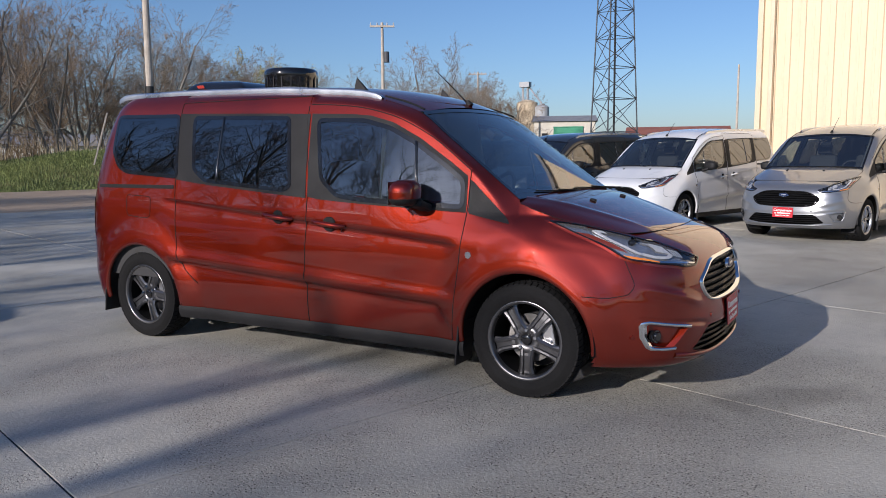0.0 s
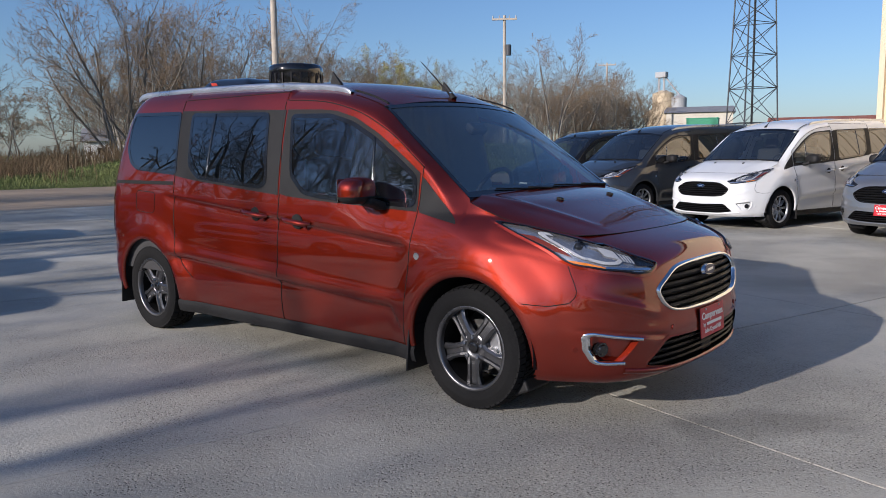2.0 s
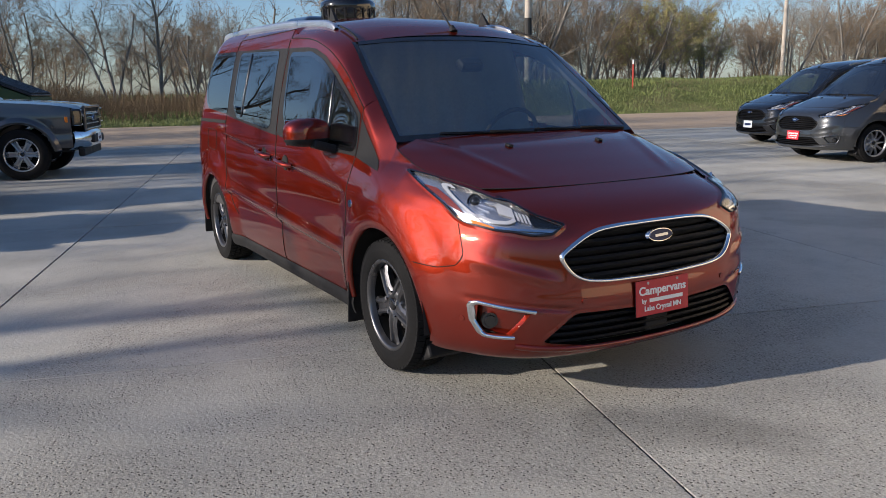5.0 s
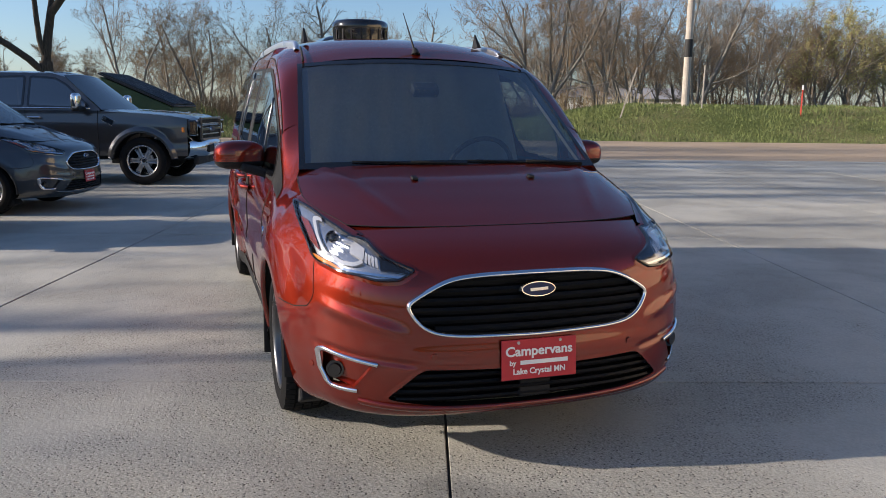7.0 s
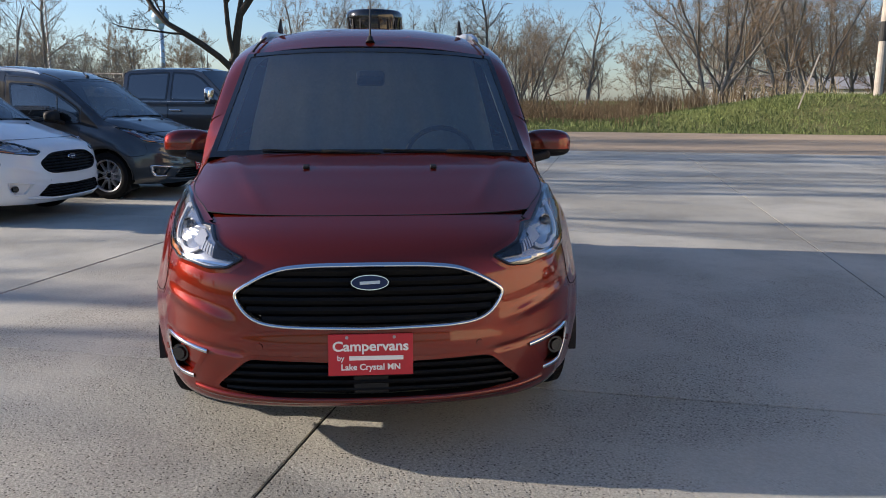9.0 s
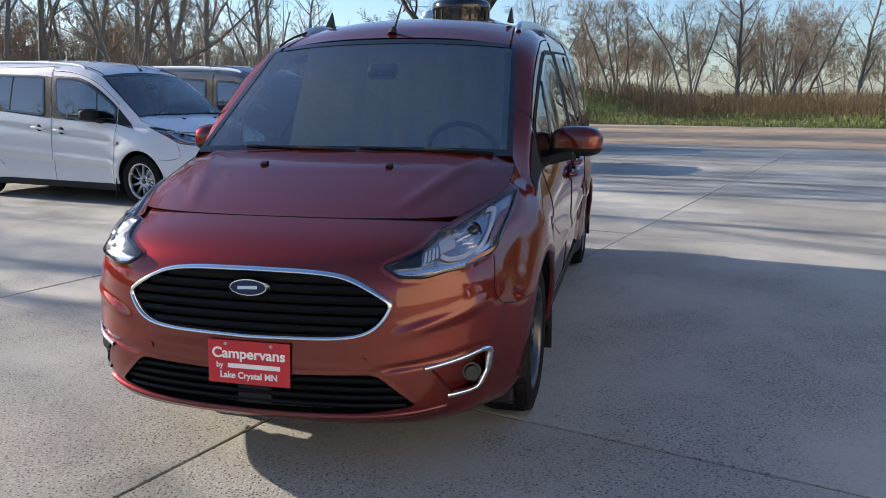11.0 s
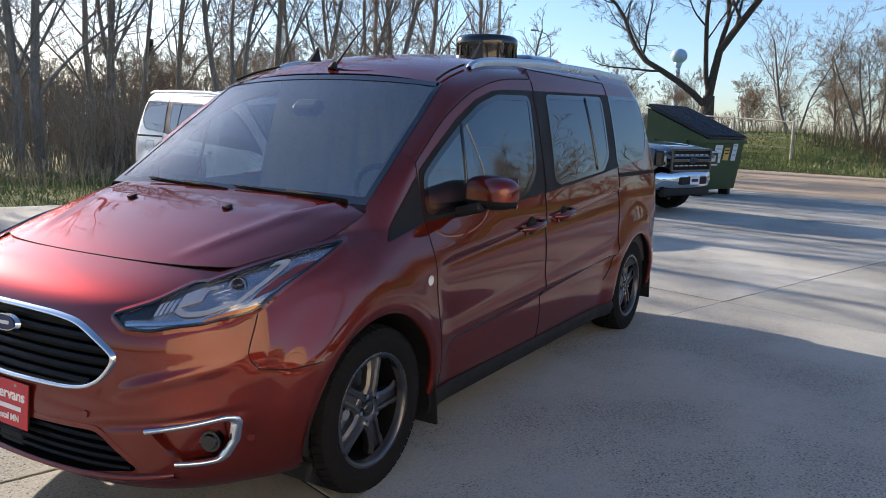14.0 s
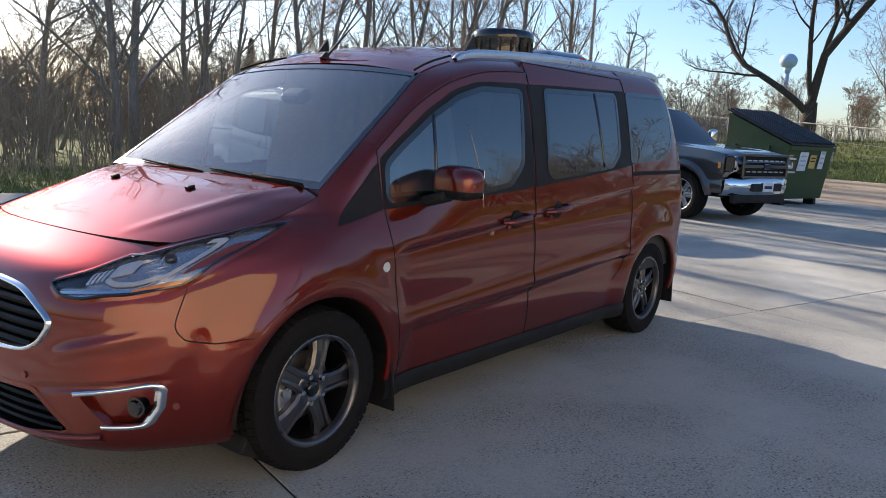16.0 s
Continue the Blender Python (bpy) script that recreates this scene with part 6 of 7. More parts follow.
def build_pickup():
    m = park(-8.5 - .99, -4.6 - 1.85, 90)
    pk = thing("pickup_truck", m, "dark grey crew-cab pickup truck with chrome bumper and grille", "pickup truck")
    for s in (1, -1):
        for name, x0, x1, n in (("bed_side", -3.08, -1.12, 40), ("rear_door", -1.11, -.10, 24), ("front_door", -.095, 1.12, 26), ("front_fender", 1.125, 2.62, 40)):
            U, V = np.meshgrid(np.linspace(x0, x1, n), np.linspace(0, 1, 28), indexing="xy")
            z = .50 + (PK_TOP(U) - .02 - .50) * V
            keep = np.ones(mid(U).shape, bool)
            for cx in (1.85, -1.85):
                keep &= np.hypot(mid(U) - cx, mid(z) - .40) > .50
            put(name, grid_mesh(name, np.stack([U, s * pk_side(U, z), z], -1), P_PICKUP, s > 0, keep), pk)
        for xs in (-1.115, -.0975, 1.1225):
            zz = np.linspace(.52, 1.27, 10)
            put("door_seam", tube_mesh("door_seam", np.stack([xs + 0 * zz, s * (pk_side(xs + 0 * zz, zz) + .001), zz], -1), .006, M_GAP_SHADE, 4), pk)
        # cab sides with glazing
        U, V = np.meshgrid(np.linspace(-1.08, 1.16, 50), np.linspace(0, 1, 16), indexing="xy")
        topz = np.interp(U, [-1.08, -1.0, -.6, .30, .52, 1.16], [1.80, 1.87, 1.895, 1.885, 1.83, 1.28])
        z = 1.26 + (topz - 1.26) * V
        keep = np.ones(mid(U).shape, bool)
        wins = (("rear_window", [(-.98, 1.80), (-.16, 1.83), (-.16, 1.33), (-.98, 1.35)]), ("door_window", [(-.06, 1.83), (.36, 1.80), (.55, 1.70), (.96, 1.34), (.96, 1.315), (-.06, 1.325)]))
        for _, wp in wins:
            keep &= ~in_poly(mid(U), mid(z), inset(wp, .01))
        put("cab_side", grid_mesh("cab_side", np.stack([U, s * pk_cab(z), z], -1), P_PICKUP, s > 0, keep), pk)
        for nm, wp in wins:
            A, B = fill_rows(rounded(wp, .04, 3), 14, 14)
            pane = put(nm, grid_mesh(nm, np.stack([A, s * (pk_cab(B) + .004), B], -1), M_PRIVACY, s > 0), pk)
            rg = densify(rounded(wp, .04, 3), .05)
            o, i2 = inset(rg, -.02), inset(rg, .015)
            put("window_seal", ribbon_loop("window_seal", np.stack([o[:, 0], s * (pk_cab(o[:, 1]) + .007), o[:, 1]], -1), np.stack([i2[:, 0], s * (pk_cab(i2[:, 1]) + .007), i2[:, 1]], -1), M_GLOSSBLACK), pane)
        xs = np.linspace(-1.02, 1.0, 20)
        put("belt_trim", tube_mesh("belt_trim", np.stack([xs, s * (pk_cab(0 * xs + 1.30) + .012), 0 * xs + 1.30], -1), .010, M_CHROME, 6), pk)
        for cx in (1.85, -1.85):
            th = np.linspace(radians(-8), radians(188), 36)
            rows = []
            for rr, off in ((.60, .001), (.55, .012), (.505, .014), (.492, -.01), (.492, -.30)):
                xx, zz = cx + rr * np.cos(th), np.maximum(.40 + rr * np.sin(th), .45)
                rows.append(np.stack([xx, s * (pk_side(xx, zz) + off), zz], -1))
            put("wheel_arch", grid_mesh("wheel_arch", np.array(rows), P_PICKUP, s < 0), pk)
            add_wheel(pk, cx, s * .86, .412, s, .41, .275, .262, M_RIM_SILVER, "five", 6, .5, 6)
        for hx in (-.95, .05):
            bm = bm_new()
            box(bm, (.22, .03, .035), Matrix.Translation((hx + .02, s * 1.005, 1.14)), .012)
            put("door_handle", bm_mesh("door_handle", bm, M_CHROME), pk)
        mr = put("mirror", None, pk)
        bm = bm_new()
        box(bm, (.12, .22, .26), Matrix.Translation((.86, s * 1.16, 1.42)), .05, 3)
        put("mirror_shell", bm_mesh("mirror_shell", bm, M_CHROME, True), mr)
        bm = bm_new()
        box(bm, (.13, .20, .10), Matrix.Translation((.86, s * 1.14, 1.30)), .03)
        box(bm, (.08, .16, .05), Matrix.Translation((.88, s * .98, 1.30)), .015)
        put("mirror_foot", bm_mesh("mirror_foot", bm, M_BLACK), mr)
        bm = bm_new()
        box(bm, (1.0, .10, .06), Matrix.Translation((-.5 + .55, s * .93, .46)), .02)
        box(bm, (1.4, .10, .06), Matrix.Translation((-.6, s * .93, .46)), .02)
        put("running_board", bm_mesh("running_board", bm, M_BLACK), pk)
        # lamps
        hl = put("headlamp", None, pk)
        bm = bm_new()
        box(bm, (.16, .30, .27), Matrix.Translation((2.66, s * .80, .985)) @ Matrix.Rotation(radians(-24 * s), 4, "Z"), .035)
        put("lamp_body", bm_mesh("lamp_body", bm, M_GLOSSBLACK), hl)
        bm = bm_new()
        for yy, zz, sy, sz in ((.0, .115, .26, .028), (.0, -.115, .26, .028), (-.115 * s, 0, .03, .24)):
            box(bm, (.03, sy, sz), Matrix.Translation((2.66, s * .80, .985)) @ Matrix.Rotation(radians(-24 * s), 4, "Z") @ Matrix.Translation((.075, yy, zz)), .008)
        put("running_light", bm_mesh("running_light", bm, M_LAMP_WHITE), hl)
        bm = bm_new()
        box(bm, (.05, .12, .12), Matrix.Translation((2.66, s * .80, .985)) @ Matrix.Rotation(radians(-24 * s), 4, "Z") @ Matrix.Translation((.07, .02 * s, 0)), .02)
        put("lamp_lens", bm_mesh("lamp_lens", bm, M_LAMP_WHITE), hl)
        bm = bm_new()
        box(bm, (.045, .02, .09), Matrix.Translation((2.56, s * .958, .95)) @ Matrix.Rotation(radians(-16 * s), 4, "Z"), .006)
        put("side_marker", bm_mesh("side_marker", bm, M_AMBER), hl)
        bm = bm_new()
        box(bm, (.20, .012, .10), Matrix.Translation((1.30, s * .985, 1.10)) @ Matrix.Rotation(.5, 4, "Y"), .004)
        put("fender_badge", bm_mesh("fender_badge", bm, M_CHROME), pk)
    # hood, roof, windscreen
    U, W = np.meshgrid(np.linspace(1.12, 2.79, 40), np.linspace(-1, 1, 31), indexing="ij")
    wy = pk_side(U, PK_TOP(U) - .02)
    Z = PK_TOP(U) - .02 + .035 * (1 - W ** 4) + .012 * np.exp(-((np.abs(W) - .62) / .06) ** 2)
    put("hood", grid_mesh("hood", np.stack([U, W * wy, Z], -1), P_PICKUP, False), pk)
    U, W = np.meshgrid(np.linspace(-1.05, .52, 24), np.linspace(-1, 1, 21), indexing="ij")
    topz = np.interp(U, [-1.08, -1.0, -.6, .30, .52], [1.80, 1.87, 1.895, 1.885, 1.83])
    put("roof", grid_mesh("roof", np.stack([U, W * pk_cab(topz), topz + .05 * (1 - np.abs(W) ** 2.5)], -1), P_PICKUP, True), pk)
    t, W = np.meshgrid(np.linspace(0, 1, 14), np.linspace(-1, 1, 21), indexing="ij")
    X = .50 + .68 * t + .05 * (1 - W ** 2)
    Z = 1.855 - .575 * t + .03 * (1 - W ** 2) * (1 - t)
    put("windscreen", grid_mesh("windscreen", np.stack([X, W * (.735 + .19 * t), Z], -1), M_PRIVACY, True), pk)
    bm = bm_new()
    box(bm, (.05, 1.5, .55), Matrix.Translation((-1.08, 0, 1.55)), .02)
    put("rear_screen", bm_mesh("rear_screen", bm, M_GLOSSBLACK), pk)
    bm = bm_new()
    box(bm, (1.9, 1.8, .06), Matrix.Translation((-2.1, 0, 1.35)), .02)
    put("bed_cover", bm_mesh("bed_cover", bm, M_BLACK), pk)
    bm = bm_new()
    box(bm, (.08, 1.86, .80), Matrix.Translation((-3.06, 0, .95)), .03)
    put("tailgate", bm_mesh("tailgate", bm, P_PICKUP), pk)
    # front
    yy = np.linspace(-1, 1, 40)
    xn = 2.80 - .20 * np.abs(yy) ** 3.2
    rows = [np.stack([xn + dx, yy * .90, 0 * yy + z], -1) for z, dx in ((.46, -.06), (.50, .02), (.60, .05), (.72, .05), (.76, .0))]
    bp = put("front_bumper", grid_mesh("front_bumper", np.array(rows), M_CHROME, False), pk, None, "bright chrome bumper")
    bm = bm_new()
    box(bm, (.06, .85, .13), Matrix.Translation((2.835, 0, .61)), .02)
    put("bumper_opening", bm_mesh("bumper_opening", bm, M_BLACK), bp)
    bm = bm_new()
    box(bm, (.10, 1.5, .14), Matrix.Translation((2.70, 0, .41)), .03)
    put("air_dam", bm_mesh("air_dam", bm, M_BLACK), pk)
    add_plate(pk, False, 2.872, .62, 0)
    gr = put("grille", None, pk, None, "black mesh grille in a dark grey frame")
    bm = bm_new()
    box(bm, (.06, 1.24, .36), Matrix.Translation((2.74, 0, .955)), .03)
    put("grille_mesh", bm_mesh("grille_mesh", bm, M_GRILLE), gr)
    bm = bm_new()
    for y0, z0, sy, sz in ((0, 1.14, 1.30, .045), (0, .775, 1.22, .045), (.63, .955, .05, .36), (-.63, .955, .05, .36), (0, .955, 1.24, .055)):
        box(bm, (.05, sy, sz), Matrix.Translation((2.775, y0, z0)), .014)
    put("grille_frame", bm_mesh("grille_frame", bm, P_PICKUP), gr)
    for k in range(7):
        for z0 in (1.05, .865):
            bm = bm_new()
            box(bm, (.03, .10, .022), Matrix.Translation((2.775, -.48 + k * .16, z0)), .006)
            put("grille_bar", bm_mesh("grille_bar", bm, M_SATIN), gr)
    bm = bm_new()
    cyl(bm, .125, .115, .04, Matrix.Diagonal((1, .42, 1, 1)), 32)
    put("badge", bm_mesh("badge", bm, M_CHROME), gr, face_x(2.80, 0, .955))
    bm = bm_new()
    cyl(bm, .11, .105, .01, Matrix.Diagonal((1, .40, 1, 1)), 32)
    put("badge_face", bm_mesh("badge_face", bm, M_BADGE), gr, face_x(2.823, 0, .955))
    bm = bm_new()
    box(bm, (5.5, 1.5, .2), Matrix.Translation((-.2, 0, .52)))
    put("underbody", bm_mesh("underbody", bm, M_BLACK), pk)


build_pickup()

# ---- trees and brush ----
def grow(rng, start, way, length, radius, level, spec, out):
    """One branch and, from it, the next finer ones."""
    steps = (9, 6, 4, 1, 1)[min(level, 4)]
    pts, rad = [np.array(start)], [radius]
    d = np.array(way, float)
    tip = (0.45, 0.3, 0.3, 0.35, 0.6)[min(level, 4)]
    for i in range(steps):
        d = d + rng.normal(0, spec["wander"], 3) + np.array([0, 0, spec["lift"] * (1.0 if level else 0.25)])
        d /= np.linalg.norm(d)
        pts.append(pts[-1] + d * length / steps)
        rad.append(radius * (1 - (1 - tip) * (i + 1) / steps))
    out.append((pts, rad, (8, 5, 3, 3, 3)[min(level, 4)], level))
    if level >= spec["levels"]:
        return
    kids = spec["kids"][level]
    for c in range(kids):
        s = spec["bare"][level] + (1 - spec["bare"][level]) * (c + rng.uniform(0.1, 0.9)) / kids
        i = min(steps - 1, int(s * steps))
        f = s * steps - i
        p = pts[i] * (1 - f) + pts[i + 1] * f
        ax = pts[i + 1] - pts[i]
        ax /= np.linalg.norm(ax)
        side = np.cross(ax, rng.normal(0, 1, 3))
        side /= np.linalg.norm(side) + 1e-9
        ang = radians(rng.uniform(*spec["angle"]))
        w = ax * math.cos(ang) + side * math.sin(ang)
        r_here = rad[i] * (1 - f) + rad[i + 1] * f
        ln = length * rng.uniform(*spec["ratio"]) * (1 - 0.45 * s if level else 1 - 0.35 * s)
        grow(rng, p, w, ln, max(spec["thin"], r_here * rng.uniform(0.32, 0.55)), level + 1, spec, out)


def tree_meshes(seed, height, stems=1, kids=(9, 7, 5, 4), levels=4, angle=(26, 58), ratio=(0.45, 0.72), bare=(0.22, 0.12, 0.08, 0.08), wander=0.075, lift=0.028, thin=0.008, radius=0.16, twig=None, buds=None, bud_n=0, bud_size=0.05, lean=0.12):
    rng = np.random.default_rng(seed)
    spec = dict(levels=levels, kids=kids, angle=angle, ratio=ratio, bare=bare, wander=wander, lift=lift, thin=thin)
    out = []
    for s in range(stems):
        a = math.tau * (s + rng.uniform(-0.3, 0.3)) / stems
        tilt = lean if stems == 1 else rng.uniform(0.12, 0.38)
        w = np.array([math.cos(a) * tilt, math.sin(a) * tilt, 1.0])
        grow(rng, np.array([math.cos(a), math.sin(a), 0]) * (0 if stems == 1 else 0.16) - np.array([0, 0, 0.3]), w / np.linalg.norm(w), height * (0.74 if stems == 1 else rng.uniform(0.6, 0.78)), radius * (1 if stems == 1 else rng.uniform(0.6, 0.9)), 0, spec, out)
    trunk = [o[:3] for o in out if o[3] <= 1]
    crown = [o[:3] for o in out if 1 < o[3] < levels]
    fine = [o for o in out if o[3] >= levels]
    tm = mesh_of("trunk", *tubes(trunk), M_BARK, True)
    cv, cf = tubes(crown)
    # the finest twigs are single slivers
    a = np.array([o[0][0] for o in fine])
    b = np.array([o[0][-1] for o in fine])
    w = np.cross(b - a, rng.normal(0, 1, a.shape))
    w *= (np.array([o[1][0] for o in fine]) / (np.linalg.norm(w, axis=1) + 1e-9))[:, None]
    n0 = len(cv)
    cv = np.concatenate([cv, np.stack([a - w, a + w, b], 1).reshape(-1, 3)])
    cf = list(cf) + [(n0 + 3 * i, n0 + 3 * i + 1, n0 + 3 * i + 2) for i in range(len(a))]
    cm = mesh_of("crown", cv, cf, twig or M_TWIG, True)
    bmh = None
    if buds is not None:
        ends = np.array([o[0][-1] for o in out if o[3] >= levels] + [o[0][-2] for o in out if o[3] >= levels])
        pick = ends[rng.integers(0, len(ends), bud_n)] + rng.normal(0, 0.10, (bud_n, 3))
        u = rng.normal(0, 1, (bud_n, 3))
        u /= np.linalg.norm(u, axis=1)[:, None]
        v = np.cross(u, rng.normal(0, 1, (bud_n, 3)))
        v /= np.linalg.norm(v, axis=1)[:, None]
        sz = bud_size * rng.uniform(0.5, 1.2, (bud_n, 1))
        q = np.stack([pick - u * sz, pick + v * sz * 0.6, pick + u * sz], 1).reshape(-1, 3)
        bmh = mesh_of("leaf_bud", q, [(3 * i, 3 * i + 1, 3 * i + 2) for i in range(bud_n)], buds)
    return tm, cm, bmh


TREE_KINDS = {
    "broad": tree_meshes(11, 10.5, 3, (7, 6, 6, 6), radius=0.15, thin=0.009, twig=M_TWIG_GREY, buds=M_BUD_RED, bud_n=2600, bud_size=0.045),
    "fan": tree_meshes(21, 11.5, 3, (8, 7, 6, 6), angle=(24, 54), ratio=(0.42, 0.66), radius=0.14, thin=0.010, twig=M_TWIG, buds=M_BUD_RED, bud_n=2600, bud_size=0.045),
    "tall": tree_meshes(12, 12.5, 2, (10, 7, 5, 5), angle=(22, 50), radius=0.13, thin=0.007, twig=M_TWIG_GREY),
    "grove": tree_meshes(20, 13.5, 1, (16, 8, 6, 5), angle=(26, 56), ratio=(0.34, 0.55), radius=0.13, thin=0.006, bare=(0.16, 0.1, 0.08, 0.08), twig=M_TWIG_GREY, lean=0.07),
    "grove_forked": tree_meshes(22, 13.0, 2, (13, 7, 6, 5), angle=(24, 52), ratio=(0.34, 0.56), radius=0.12, thin=0.006, twig=M_TWIG_GREY),
    "slim": tree_meshes(13, 9.0, 1, (18, 7, 5, 5), angle=(26, 50), ratio=(0.3, 0.5), radius=0.12, thin=0.008, twig=M_TWIG),
    "clump": tree_meshes(14, 7.5, 5, (6, 6, 5, 6), radius=0.10, thin=0.008, twig=M_TWIG, buds=M_BUD_RED, bud_n=2600, bud_size=0.05),
    "dense": tree_meshes(15, 9.0, 4, (7, 6, 5, 7), radius=0.12, thin=0.009, twig=M_TWIG, buds=M_BUD_RED, bud_n=3200, bud_size=0.05),
    "willow": tree_meshes(16, 8.5, 4, (6, 6, 5, 6), radius=0.14, thin=0.010, twig=M_TWIG, buds=M_BUD, bud_n=12000, bud_size=0.09, lift=0.04),
    "far": tree_meshes(18, 9.5, 3, (6, 5, 5, 8), radius=0.13, thin=0.017, twig=M_TWIG, buds=M_BUD_RED, bud_n=2600, bud_size=0.08),
    "far_broad": tree_meshes(19, 9.5, 2, (7, 6, 5, 8), radius=0.15, thin=0.017, twig=M_TWIG_GREY, buds=M_BUD_RED, bud_n=2000, bud_size=0.08),
}
TREE_WORDS = {
    "broad": "bare spreading tree with grey twigs", "tall": "tall bare tree with two dark stems", "grove": "slender bare tree with fine twigs", "grove_forked": "tall bare tree forked into two stems", "fan": "bare tree of several stems fanning upwards", "slim": "slim bare tree with a straight trunk",
    "clump": "low bare many-stemmed tree with reddish buds", "dense": "bare bushy tree of fine brown twigs", "willow": "willow in fresh yellow-green leaf bud",
    "far": "bare bushy tree of brown twigs", "far_broad": "bare spreading tree with grey twigs",
}


def plant(kind, x, y, scale=1.0, turn=0.0, where="behind the grassy bank", up=1.0):
    z = ground_height(x * LC + y * LS, -x * LS + y * LC)
    t = thing("tree", Matrix.Translation((x, y, z)) @ Matrix.Rotation(turn, 4, "Z") @ Matrix.Diagonal((scale, scale, scale * up, 1)), TREE_WORDS[kind] + " " + where, "tree")
    for name, me in zip(("trunk", "crown", "leaf_bud"), TREE_KINDS[kind]):
        if me is not None:
            put(name, me, t)
    return t


def build_old_tree(x, y):
    """The big old tree beyond the fence: a short thick bole, one long limb leaning out, two upright ones."""
    z = ground_height(x * LC + y * LS, -x * LS + y * LC)
    t = thing("tree", Matrix.Translation((x, y, z)), "large old bare tree with wide dark limbs beyond the wire fence", "tree")
    rng = np.random.default_rng(17)
    spec = dict(levels=4, kids=(9, 7, 6, 6), angle=(24, 58), ratio=(0.4, 0.62), bare=(0.3, 0.15, 0.1, 0.1), wander=0.15, lift=0.06, thin=0.010)
    out = []
    side = np.array([.23, -.97, 0])
    bole = [np.array([0, 0, -.4]), np.array([0, 0, .5]), np.array([.0, .02, 1.6]), np.array([0, .05, 2.4])]
    for start, way, length, r in ((bole[2], side * .95 + [0, 0, 1.0], 11.5, .22), (bole[3], side * -.12 + [0, 0, 1], 12.5, .27), (bole[3], side * -.42 + [.1, 0, 1], 11.0, .19), (bole[3], side * .30 + [-.3, 0, 1], 11.0, .17)):
        w = np.array(way, float)
        grow(rng, start, w / np.linalg.norm(w), length, r, 0, spec, out)
    V, F = tubes([(bole, [.72, .50, .42, .36], 12)] + [o[:3] for o in out if o[3] <= 1])
    put("trunk", mesh_of("trunk", V, F, M_BARK_OLD, True), t)
    V, F = tubes([o[:3] for o in out if o[3] > 1])
    put("crown", mesh_of("crown", V, F, M_BARK_OLD, True), t)


